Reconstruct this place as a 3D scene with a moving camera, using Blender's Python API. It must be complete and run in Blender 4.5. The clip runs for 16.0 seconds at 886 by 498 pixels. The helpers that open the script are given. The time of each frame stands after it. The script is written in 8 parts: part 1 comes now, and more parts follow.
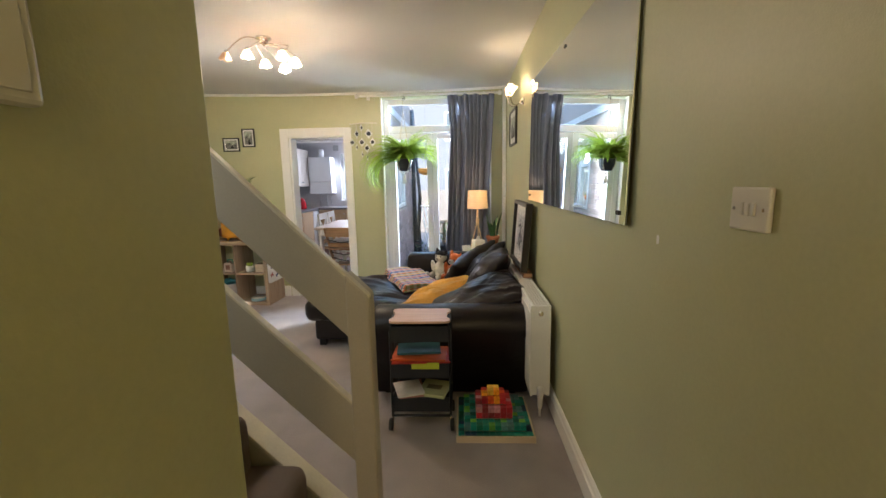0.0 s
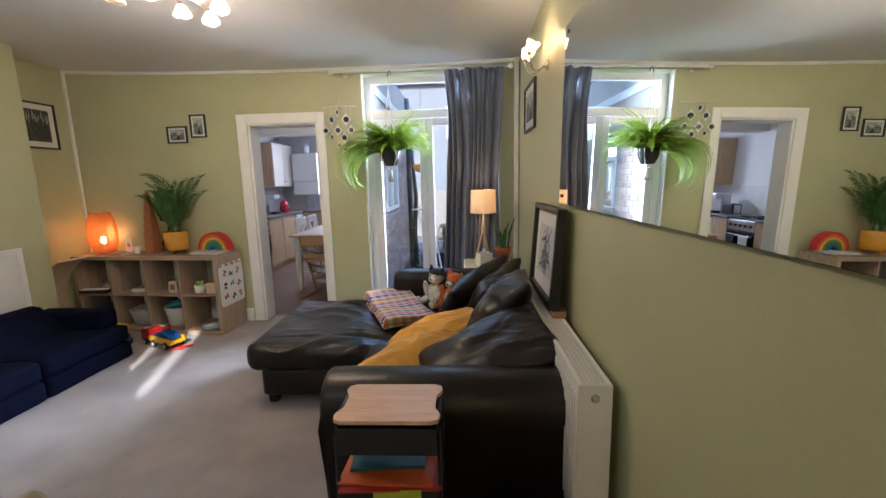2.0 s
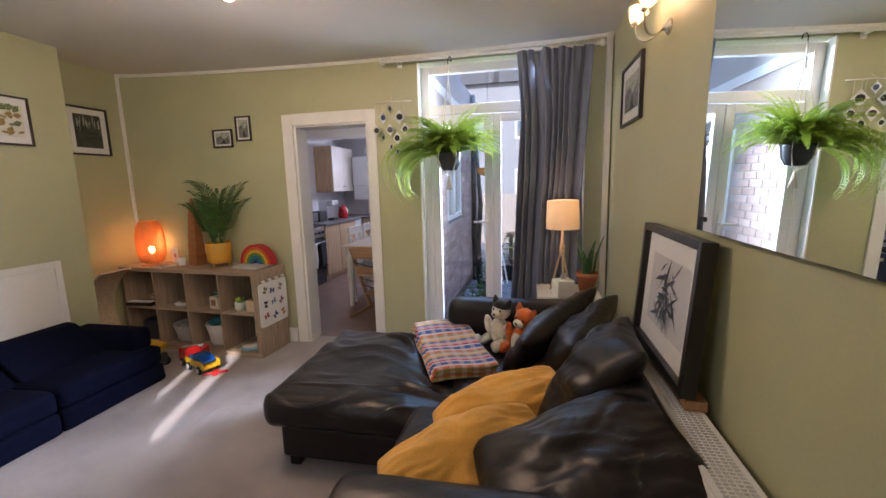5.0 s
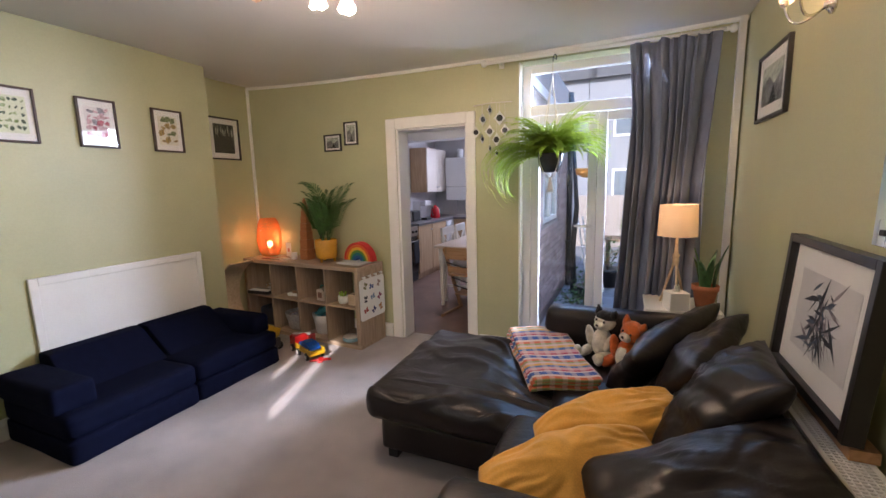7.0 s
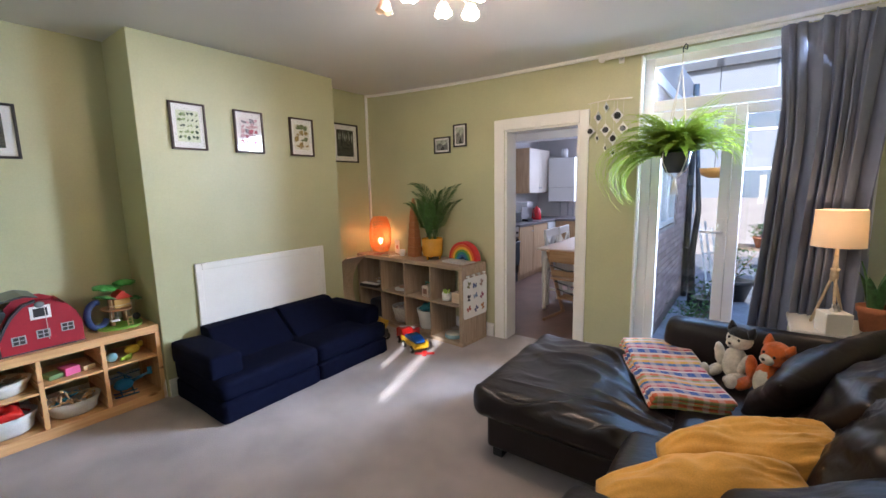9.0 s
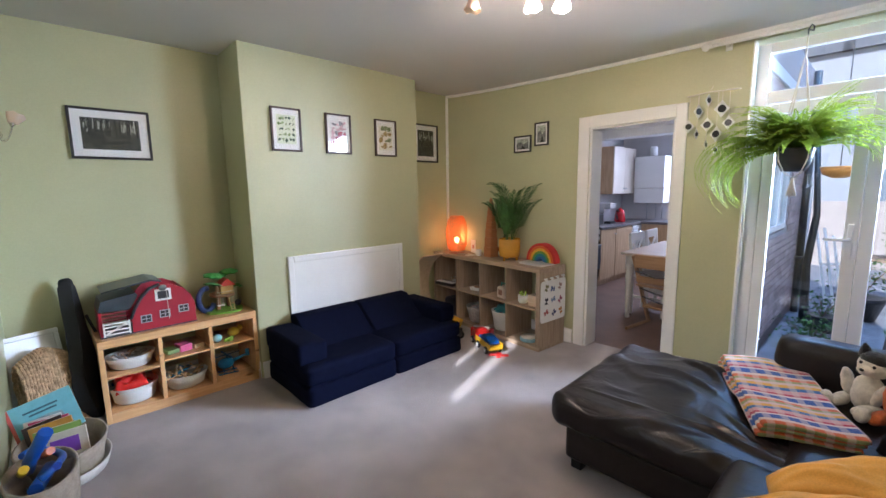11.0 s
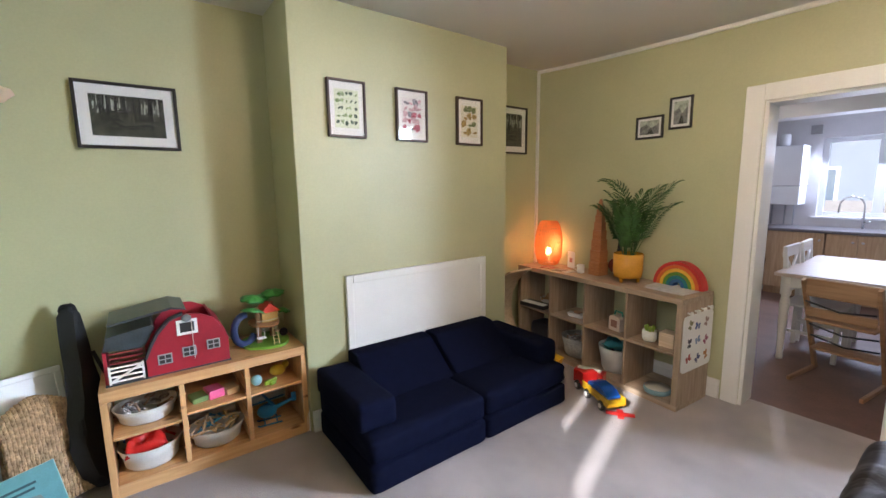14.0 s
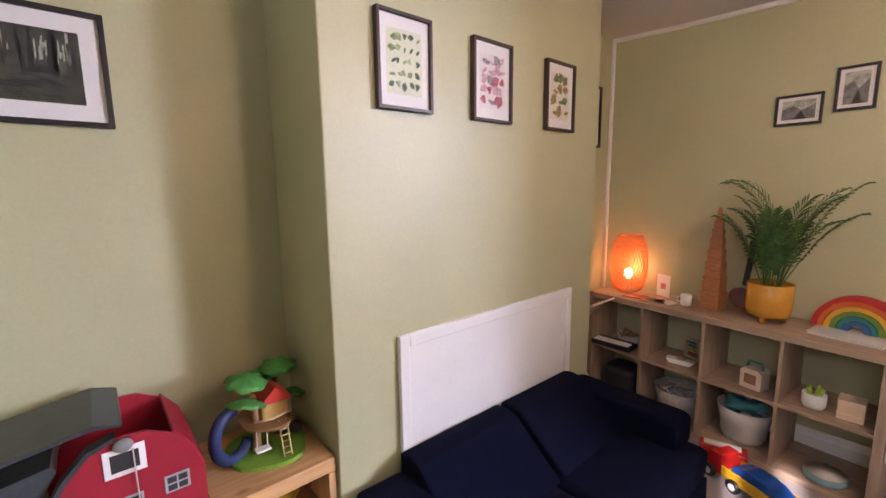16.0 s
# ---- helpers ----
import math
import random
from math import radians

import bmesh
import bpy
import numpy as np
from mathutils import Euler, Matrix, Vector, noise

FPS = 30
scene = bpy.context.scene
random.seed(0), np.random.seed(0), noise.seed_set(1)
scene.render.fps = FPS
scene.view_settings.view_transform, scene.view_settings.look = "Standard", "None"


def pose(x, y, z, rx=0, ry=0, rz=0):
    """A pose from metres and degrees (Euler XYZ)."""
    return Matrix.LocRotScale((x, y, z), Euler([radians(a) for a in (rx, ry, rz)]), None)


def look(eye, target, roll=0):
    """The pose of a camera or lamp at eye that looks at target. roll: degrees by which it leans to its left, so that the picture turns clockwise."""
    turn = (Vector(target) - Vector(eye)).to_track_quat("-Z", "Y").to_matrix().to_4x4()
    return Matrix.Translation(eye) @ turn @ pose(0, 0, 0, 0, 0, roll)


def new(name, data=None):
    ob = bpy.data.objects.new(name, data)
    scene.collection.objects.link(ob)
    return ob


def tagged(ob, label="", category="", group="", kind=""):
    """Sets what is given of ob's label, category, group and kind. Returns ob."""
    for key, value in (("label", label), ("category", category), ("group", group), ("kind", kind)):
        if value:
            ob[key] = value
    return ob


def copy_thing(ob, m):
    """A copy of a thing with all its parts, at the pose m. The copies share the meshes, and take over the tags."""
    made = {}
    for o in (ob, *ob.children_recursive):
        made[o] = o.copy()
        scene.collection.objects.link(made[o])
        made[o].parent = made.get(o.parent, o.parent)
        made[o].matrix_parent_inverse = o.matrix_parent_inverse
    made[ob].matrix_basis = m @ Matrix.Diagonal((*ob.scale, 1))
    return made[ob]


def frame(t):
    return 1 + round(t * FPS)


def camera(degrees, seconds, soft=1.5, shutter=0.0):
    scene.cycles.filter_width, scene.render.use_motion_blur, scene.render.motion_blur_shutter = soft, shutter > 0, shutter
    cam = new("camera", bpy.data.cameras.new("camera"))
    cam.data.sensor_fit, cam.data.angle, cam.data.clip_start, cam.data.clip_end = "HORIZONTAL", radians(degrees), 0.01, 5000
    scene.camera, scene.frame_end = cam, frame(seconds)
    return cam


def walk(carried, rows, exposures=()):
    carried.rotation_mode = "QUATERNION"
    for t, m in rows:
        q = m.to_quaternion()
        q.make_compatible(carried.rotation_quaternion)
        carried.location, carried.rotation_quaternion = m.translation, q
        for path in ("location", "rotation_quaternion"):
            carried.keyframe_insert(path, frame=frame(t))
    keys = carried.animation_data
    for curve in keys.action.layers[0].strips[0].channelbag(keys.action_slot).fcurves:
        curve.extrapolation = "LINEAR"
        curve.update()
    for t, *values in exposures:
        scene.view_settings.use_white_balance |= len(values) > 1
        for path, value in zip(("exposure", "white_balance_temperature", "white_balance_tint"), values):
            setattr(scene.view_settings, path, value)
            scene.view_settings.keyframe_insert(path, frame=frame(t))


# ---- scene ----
cam = camera(93.5, 16.0)
PATH = [
    (0, (1.584, 1.141, 1.459), (1.502, 3.112, 1.133), -1.1),
    (0.5, (1.606, 1.401, 1.452), (1.525, 3.372, 1.127), -1.1),
    (1, (1.64, 1.678, 1.451), (1.555, 3.649, 1.122), -1.3),
    (1.5, (1.634, 1.909, 1.444), (1.545, 3.88, 1.115), -1.3),
    (2, (1.608, 2.176, 1.432), (1.509, 4.147, 1.105), -1.4),
    (2.5, (1.593, 2.355, 1.453), (1.477, 4.325, 1.128), -1.4),
    (3, (1.62, 2.527, 1.467), (1.472, 4.496, 1.144), -1.4),
    (3.5, (1.629, 2.664, 1.469), (1.432, 4.628, 1.15), -1.4),
    (6, (1.501, 2.886, 1.483), (0.909, 4.772, 1.179), -1.5),
    (6.5, (1.487, 2.877, 1.488), (0.793, 4.729, 1.187), -1.4),
    (7, (1.466, 2.862, 1.494), (0.673, 4.673, 1.193), -1.4),
    (7.5, (1.453, 2.848, 1.494), (0.558, 4.612, 1.198), -1.4),
    (8, (1.422, 2.827, 1.501), (0.432, 4.539, 1.205), -1.3),
    (8.5, (1.407, 2.814, 1.496), (0.317, 4.465, 1.206), -1.3),
    (9, (1.386, 2.795, 1.499), (0.207, 4.384, 1.211), -1.2),
    (9.5, (1.372, 2.777, 1.498), (0.107, 4.3, 1.213), -1.1),
    (10, (1.36, 2.753, 1.497), (0.025, 4.216, 1.217), -1.0),
    (12.5, (1.148, 2.938, 1.493), (-0.388, 4.185, 1.202), -0.9),
    (13, (0.964, 3.027, 1.507), (-0.597, 4.243, 1.216), -0.9),
    (13.5, (0.707, 3.097, 1.513), (-0.871, 4.29, 1.219), -0.8),
    (14, (0.446, 3.139, 1.512), (-1.144, 4.316, 1.22), -0.8),
    (14.5, (0.123, 3.143, 1.523), (-1.47, 4.316, 1.229), -0.8),
    (15, (-0.156, 3.165, 1.537), (-1.746, 4.343, 1.243), -0.8),
    (15.5, (-0.429, 3.229, 1.543), (-1.994, 4.438, 1.243), -0.7),
    (16, (-0.689, 3.305, 1.543), (-2.199, 4.583, 1.248), -0.7),
]
walk(cam, [(t, look(eye, target, roll)) for t, eye, target, roll in PATH], [(0, 1.15, 5900, 8), (0.5, 1.13, 5700, 8), (1.0, 1.07, 5600, 8), (1.5, 0.96, 5600, 10), (2.5, 0.88, 5600, 11), (3.5, 0.82, 5650, 13), (6, 0.77, 5950, 21), (9, 1.02, 5550, 14), (10, 1.03, 5350, 14), (12.5, 0.93, 5600, 14), (13.5, 1.04, 5750, 13), (14.5, 1.15, 5650, 12), (15, 1.15, 5900, 22), (15.5, 1.14, 6100, 29), (16, 1.12, 6000, 33)])

# ---- world, sun, exposure ----
world = bpy.data.worlds.new("sky")
scene.world = world
world.use_nodes = True
SUN_EL, SUN_AZ = radians(31), radians(162.5)  # azimuth from north (+y) towards east (+x)
wn = world.node_tree.nodes
sky = wn.new("ShaderNodeTexSky")
sky.sky_type, sky.sun_disc = "NISHITA", False
sky.sun_elevation, sky.sun_rotation = SUN_EL, SUN_AZ
wn["Background"].inputs["Strength"].default_value = 0.15
world.node_tree.links.new(sky.outputs[0], wn["Background"].inputs["Color"])
sun_way = Vector((math.sin(SUN_AZ) * math.cos(SUN_EL), math.cos(SUN_AZ) * math.cos(SUN_EL), math.sin(SUN_EL)))
sun_data = bpy.data.lights.new("sun", "SUN")
sun_data.energy, sun_data.angle, sun_data.color = 4.2, radians(0.8), (1.0, 0.93, 0.82)
sun = new("sun", sun_data)
sun.matrix_world = look(sun_way * 20, (0, 0, 0))


def area_light(name, eye, target, sx, sy, power, color, spread=180):
    d = bpy.data.lights.new(name, "AREA")
    d.shape, d.size, d.size_y, d.energy, d.color = "RECTANGLE", sx, sy, power, color
    ob = new(name, d)
    d.spread = radians(spread)
    ob.matrix_world = look(eye, target)
    return ob


def point_light(name, at, power, color, radius=0.03):
    d = bpy.data.lights.new(name, "POINT")
    d.energy, d.color, d.shadow_soft_size = power, color, radius
    ob = new(name, d)
    ob.location = at
    return ob


# daylight by the french window and kitchen window, with added fills at the front
area_light("sky_daylight", (0.75, 9.6, 4.6), (0.85, 5.2, 0.4), 3.0, 2.4, 150, (0.36, 0.60, 1.0))
area_light("yard_daylight", (2.50, 7.75, 2.0), (-2.3, 3.6, 0.8), 0.9, 1.5, 55, (0.80, 0.90, 1.0), 64)
area_light("fanlight_daylight", (1.30, 6.57, 2.25), (-1.6, 4.0, 0.0), 1.1, 0.24, 5, (0.86, 0.93, 1.0), 110)
area_light("kitchen_daylight", (-0.53, 10.66, 1.95), (-0.6, 9.0, 0.9), 1.0, 0.24, 22, (0.80, 0.84, 1.0))
# added fill in front of the unseen stair window's blind
area_light("stair_fill_light", (-0.16, 1.665, 2.40), (-1.0, 4.6, 1.25), 0.8, 0.8, 13, (1.0, 0.98, 0.95))
# added warm fill that brightens the hall and trolley from behind the camera
area_light("hall_fill_light", (1.73, -1.13, 1.15), (1.73, 3.0, 0.3), 0.5, 1.0, 6, (1.0, 0.74, 0.42))
WARM = (1.0, 0.73, 0.48)

# ---- materials ----
def mat(name, color, rough=0.6, metal=0.0, vary=0.06, scale=6.0, fine=120.0, bump=0.0, bump_scale=None, sheen=0.0, spec=0.5, island=0.0):
    """A painted or plain surface: two scales of variation in colour, and a fine relief."""
    m = bpy.data.materials.new(name)
    m.use_nodes = True
    n, l = m.node_tree.nodes, m.node_tree.links
    b = n["Principled BSDF"]
    b.inputs["Roughness"].default_value, b.inputs["Metallic"].default_value = rough, metal
    b.inputs["Specular IOR Level"].default_value = spec
    if sheen:
        b.inputs["Sheen Weight"].default_value = sheen
    co = n.new("ShaderNodeTexCoord")
    big, small = n.new("ShaderNodeTexNoise"), n.new("ShaderNodeTexNoise")
    for t, s, d in ((big, scale, 3.0), (small, fine, 2.0)):
        t.inputs["Scale"].default_value, t.inputs["Detail"].default_value = s, d
        l.new(co.outputs["Object"], t.inputs["Vector"])
    add = n.new("ShaderNodeMath")
    add.operation = "MULTIPLY_ADD"
    add.inputs[1].default_value = 0.6
    l.new(big.outputs[0], add.inputs[0])
    half = n.new("ShaderNodeMath")
    half.operation = "MULTIPLY"
    half.inputs[1].default_value = 0.4
    l.new(small.outputs[0], half.inputs[0])
    l.new(half.outputs[0], add.inputs[2])
    ramp = n.new("ShaderNodeValToRGB")
    c = Vector(color[:3])
    lo, hi = c * (1 - vary * 2), c * (1 + vary * 2)
    ramp.color_ramp.elements[0].position, ramp.color_ramp.elements[1].position = 0.3, 0.7
    ramp.color_ramp.elements[0].color = (*lo, 1)
    ramp.color_ramp.elements[1].color = (*[min(1, v) for v in hi], 1)
    l.new(add.outputs[0], ramp.inputs[0])
    out = ramp.outputs[0]
    if island:
        info, hsv, mr = n.new("ShaderNodeObjectInfo"), n.new("ShaderNodeHueSaturation"), n.new("ShaderNodeMapRange")
        mr.inputs["To Min"].default_value, mr.inputs["To Max"].default_value = 1 - island, 1 + island
        l.new(info.outputs["Random"], mr.inputs["Value"])
        l.new(mr.outputs[0], hsv.inputs["Value"])
        l.new(out, hsv.inputs["Color"])
        out = hsv.outputs[0]
    l.new(out, b.inputs["Base Color"])
    if bump:
        t = n.new("ShaderNodeTexNoise")
        t.inputs["Scale"].default_value, t.inputs["Detail"].default_value = bump_scale or fine, 4.0
        l.new(co.outputs["Object"], t.inputs["Vector"])
        bp = n.new("ShaderNodeBump")
        bp.inputs["Strength"].default_value, bp.inputs["Distance"].default_value = bump, 0.01
        l.new(t.outputs[0], bp.inputs["Height"])
        l.new(bp.outputs[0], b.inputs["Normal"])
    return m


def wood(name, dark, light, rough=0.45, scale=3.0, stretch=(1, 14, 14), knots=False):
    """Grain along the object's x axis by default."""
    m = bpy.data.materials.new(name)
    m.use_nodes = True
    n, l = m.node_tree.nodes, m.node_tree.links
    b = n["Principled BSDF"]
    b.inputs["Roughness"].default_value = rough
    co, mp = n.new("ShaderNodeTexCoord"), n.new("ShaderNodeMapping")
    mp.inputs["Scale"].default_value = stretch
    l.new(co.outputs["Object"], mp.inputs["Vector"])
    t = n.new("ShaderNodeTexNoise")
    t.inputs["Scale"].default_value, t.inputs["Detail"].default_value, t.inputs["Distortion"].default_value = scale, 6.0, 0.8
    l.new(mp.outputs[0], t.inputs["Vector"])
    ramp = n.new("ShaderNodeValToRGB")
    ramp.color_ramp.elements[0].position, ramp.color_ramp.elements[1].position = 0.32, 0.68
    ramp.color_ramp.elements[0].color, ramp.color_ramp.elements[1].color = (*dark, 1), (*light, 1)
    l.new(t.outputs[0], ramp.inputs[0])
    out = ramp.outputs[0]
    if knots:
        v = n.new("ShaderNodeTexVoronoi")
        v.inputs["Scale"].default_value = 1.0
        mk = n.new("ShaderNodeMapping")
        mk.inputs["Scale"].default_value = (7, 3.6, 11)
        l.new(co.outputs["Object"], mk.inputs["Vector"])
        l.new(mk.outputs[0], v.inputs["Vector"])
        kr = n.new("ShaderNodeValToRGB")
        kr.color_ramp.elements[0].position, kr.color_ramp.elements[1].position = 0.07, 0.15
        kr.color_ramp.elements[0].color, kr.color_ramp.elements[1].color = (0.18, 0.06, 0.02, 1), (1, 1, 1, 1)
        l.new(v.outputs["Distance"], kr.inputs[0])
        mx = n.new("ShaderNodeMixRGB")
        mx.blend_type = "MULTIPLY"
        mx.inputs[0].default_value = 0.8
        l.new(out, mx.inputs[1])
        l.new(kr.outputs[0], mx.inputs[2])
        out = mx.outputs[0]
    l.new(out, b.inputs["Base Color"])
    bp = n.new("ShaderNodeBump")
    bp.inputs["Strength"].default_value, bp.inputs["Distance"].default_value = 0.12, 0.004
    l.new(t.outputs[0], bp.inputs["Height"])
    l.new(bp.outputs[0], b.inputs["Normal"])
    return m


def leather(name, color, rough=0.36):
    m = mat(name, color, rough, vary=0.12, scale=4, fine=60, spec=0.40)
    n, l = m.node_tree.nodes, m.node_tree.links
    b = n["Principled BSDF"]
    co = n.new("ShaderNodeTexCoord")
    big, fine_t = n.new("ShaderNodeTexNoise"), n.new("ShaderNodeTexVoronoi")
    big.inputs["Scale"].default_value, big.inputs["Detail"].default_value, big.inputs["Distortion"].default_value = 5.5, 3.0, 1.4
    fine_t.inputs["Scale"].default_value = 220
    l.new(co.outputs["Object"], big.inputs["Vector"])
    l.new(co.outputs["Object"], fine_t.inputs["Vector"])
    b1, b2 = n.new("ShaderNodeBump"), n.new("ShaderNodeBump")
    b1.inputs["Strength"].default_value, b1.inputs["Distance"].default_value = 0.14, 0.012
    b2.inputs["Strength"].default_value, b2.inputs["Distance"].default_value = 0.12, 0.002
    sb, ab_, ml = n.new("ShaderNodeMath"), n.new("ShaderNodeMath"), n.new("ShaderNodeMath")
    sb.operation, sb.inputs[1].default_value, ab_.operation = "SUBTRACT", 0.5, "ABSOLUTE"
    ml.operation, ml.use_clamp, ml.inputs[1].default_value = "MULTIPLY", True, 4.0
    l.new(big.outputs[0], sb.inputs[0])
    l.new(sb.outputs[0], ab_.inputs[0])
    l.new(ab_.outputs[0], ml.inputs[0])
    l.new(ml.outputs[0], b1.inputs["Height"])
    l.new(fine_t.outputs["Distance"], b2.inputs["Height"])
    l.new(b1.outputs[0], b2.inputs["Normal"])
    l.new(b2.outputs[0], b.inputs["Normal"])
    return m


def glow(name, color, strength):
    m = bpy.data.materials.new(name)
    m.use_nodes = True
    b = m.node_tree.nodes["Principled BSDF"]
    b.inputs["Base Color"].default_value = (*color, 1)
    b.inputs["Emission Color"].default_value = (*color, 1)
    b.inputs["Emission Strength"].default_value = strength
    return m


def glass(name, tint=(0.95, 0.97, 0.97), rough=0.0, mirror=0.07):
    """A pane: mostly clear, with a faint mirror in it."""
    m = bpy.data.materials.new(name)
    m.use_nodes = True
    n, l = m.node_tree.nodes, m.node_tree.links
    n.remove(n["Principled BSDF"])
    tr, gl, mix = n.new("ShaderNodeBsdfTransparent"), n.new("ShaderNodeBsdfGlossy"), n.new("ShaderNodeMixShader")
    tr.inputs[0].default_value = (*tint, 1)
    gl.inputs["Roughness"].default_value = rough
    mix.inputs[0].default_value = mirror
    l.new(tr.outputs[0], mix.inputs[1])
    l.new(gl.outputs[0], mix.inputs[2])
    l.new(mix.outputs[0], n["Material Output"].inputs[0])
    return m


def thin_shade(name, color, through_color, share=0.55):
    """Fabric or cane that lets light through."""
    m = bpy.data.materials.new(name)
    m.use_nodes = True
    n, l = m.node_tree.nodes, m.node_tree.links
    b = n["Principled BSDF"]
    b.inputs["Base Color"].default_value, b.inputs["Roughness"].default_value = (*color, 1), 0.8
    tl, mix = n.new("ShaderNodeBsdfTranslucent"), n.new("ShaderNodeMixShader")
    tl.inputs[0].default_value = (*through_color, 1)
    mix.inputs[0].default_value = share
    l.new(b.outputs[0], mix.inputs[1])
    l.new(tl.outputs[0], mix.inputs[2])
    l.new(mix.outputs[0], n["Material Output"].inputs[0])
    return m


M_WALL = mat("sage_wall_paint", (0.465, 0.463, 0.273), 0.43, vary=0.03, scale=2.5, fine=90, bump=0.06, bump_scale=260)
M_CEIL = mat("white_ceiling_paint", (0.66, 0.65, 0.645), 0.8, vary=0.015, scale=2, bump=0.04, bump_scale=200)
M_WHITE = mat("white_gloss_paint", (0.80, 0.79, 0.76), 0.3, vary=0.02, scale=5, bump=0.03, bump_scale=60)
M_STRIP = mat("white_painted_strip", (0.78, 0.77, 0.73), 0.4, vary=0.03, scale=5)
M_UPVC = mat("white_plastic_frame", (0.82, 0.83, 0.84), 0.25, vary=0.01)
M_CARPET = mat("taupe_carpet", (0.41, 0.362, 0.352), 0.95, vary=0.15, scale=2.6, fine=420, bump=0.7, bump_scale=700, sheen=0.2, spec=0.1)
M_STAIRCARPET = mat("brown_stair_carpet", (0.20, 0.14, 0.095), 0.95, vary=0.14, scale=9, fine=300, bump=0.9, bump_scale=500, sheen=0.2, spec=0.1)
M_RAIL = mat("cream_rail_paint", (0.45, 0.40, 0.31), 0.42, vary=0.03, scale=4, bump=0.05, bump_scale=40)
# lighter copy of the rail paint; light on top edges put into colour
M_RAIL_LIT = mat("cream_rail_lit_edge", (0.66, 0.60, 0.46), 0.4, vary=0.05, scale=10)
M_KFLOOR = mat("brown_kitchen_floor", (0.17, 0.10, 0.075), 0.45, vary=0.12, scale=5, fine=60)
M_KWALL = mat("kitchen_white_wall", (0.70, 0.68, 0.68), 0.7, vary=0.02)
M_LEATHER = leather("dark_brown_leather", (0.011, 0.0078, 0.0080), 0.37)
M_NAVY = mat("navy_woven_fabric", (0.0045, 0.006, 0.018), 0.95, vary=0.1, scale=20, fine=350, bump=0.5, bump_scale=420, spec=0.06)
M_OAK = wood("grey_oak_laminate", (0.30, 0.215, 0.145), (0.44, 0.335, 0.235), 0.5, 3.0)
M_OAKV = wood("grey_oak_laminate_upright", (0.30, 0.215, 0.145), (0.44, 0.335, 0.235), 0.5, 3.0, (14, 14, 1))
M_PINE = wood("knotty_pine", (0.55, 0.30, 0.12), (0.70, 0.43, 0.20), 0.4, 2.5, (14, 1, 14), knots=True)
M_BLACK = mat("black_satin", (0.012, 0.012, 0.013), 0.4, vary=0.05)
M_BLACKMETAL = mat("black_powder_coat", (0.014, 0.016, 0.020), 0.45, vary=0.05, bump=0.05, bump_scale=300)
M_CHROME = mat("brushed_chrome", (0.72, 0.70, 0.67), 0.22, metal=1.0, vary=0.02)
M_GLASS = glass("window_glass")
M_PICGLASS = glass("picture_glass", (0.98, 0.98, 0.98), mirror=0.03)
M_PAPER = mat("white_paper", (0.80, 0.79, 0.77), 0.7, vary=0.02)

# ---- building tools ----
def thing(name, at=(0, 0, 0), label="", category="", group="", kind="", rz=0.0, rx=0.0, ry=0.0):
    ob = new(name)
    ob.empty_display_size = 0.05
    ob.matrix_basis = pose(*at, rx, ry, rz)
    return tagged(ob, label, category, group, kind)


def part(name, bm, material, parent=None, label="", smooth=False):
    """One mesh object out of a bmesh, under a thing or under a part."""
    me = bpy.data.meshes.new(name)
    bmesh.ops.recalc_face_normals(bm, faces=bm.faces)
    bm.to_mesh(me)
    bm.free()
    for m in material if isinstance(material, (list, tuple)) else (material,):
        me.materials.append(m)
    if smooth:
        for p in me.polygons:
            p.use_smooth = True
    ob = new(name, me)
    ob.parent = parent
    return tagged(ob, label)


def structure(name, bm, material, label="", category=""):
    return tagged(part(name, bm, material), label, category, kind="structure")


def box(bm, x0, y0, z0, x1, y1, z1, bevel=0.0, seg=2, m=None, mi=0):
    v = [bm.verts.new((x, y, z)) for x in (x0, x1) for y in (y0, y1) for z in (z0, z1)]
    fs = [bm.faces.new([v[i] for i in q]) for q in ((0, 1, 3, 2), (4, 6, 7, 5), (0, 4, 5, 1), (2, 3, 7, 6), (0, 2, 6, 4), (1, 5, 7, 3))]
    for f in fs:
        f.material_index = mi
    if bevel:
        r = bmesh.ops.bevel(bm, geom=list({e for f in fs for e in f.edges}), offset=bevel, segments=seg, profile=0.5, affect="EDGES", clamp_overlap=True)
        v = list({w for f in r["faces"] for w in f.verts} | {w for f in fs if f.is_valid for w in f.verts})
        for f in r["faces"]:
            f.material_index = mi
    if m is not None:
        bmesh.ops.transform(bm, matrix=m, verts=[w for w in v if w.is_valid])
    return bm


def B(*a, **k):
    return box(bmesh.new(), *a, **k)


def lathe(bm, profile, seg=24, m=None, mi=0):
    """A turned shape from (radius, z) pairs."""
    rings = []
    for r, z in profile:
        rings.append([bm.verts.new((r * math.cos(2 * math.pi * i / seg), r * math.sin(2 * math.pi * i / seg), z)) for i in range(seg)])
    for a, b in zip(rings, rings[1:]):
        for i in range(seg):
            f = bm.faces.new((a[i], a[(i + 1) % seg], b[(i + 1) % seg], b[i]))
            f.material_index, f.smooth = mi, True
    for ring, r in ((rings[0], profile[0][0]), (rings[-1], profile[-1][0])):
        if r > 1e-4:
            bm.faces.new(ring).material_index = mi
    if m is not None:
        bmesh.ops.transform(bm, matrix=m, verts=[v for ring in rings for v in ring])
    return bm


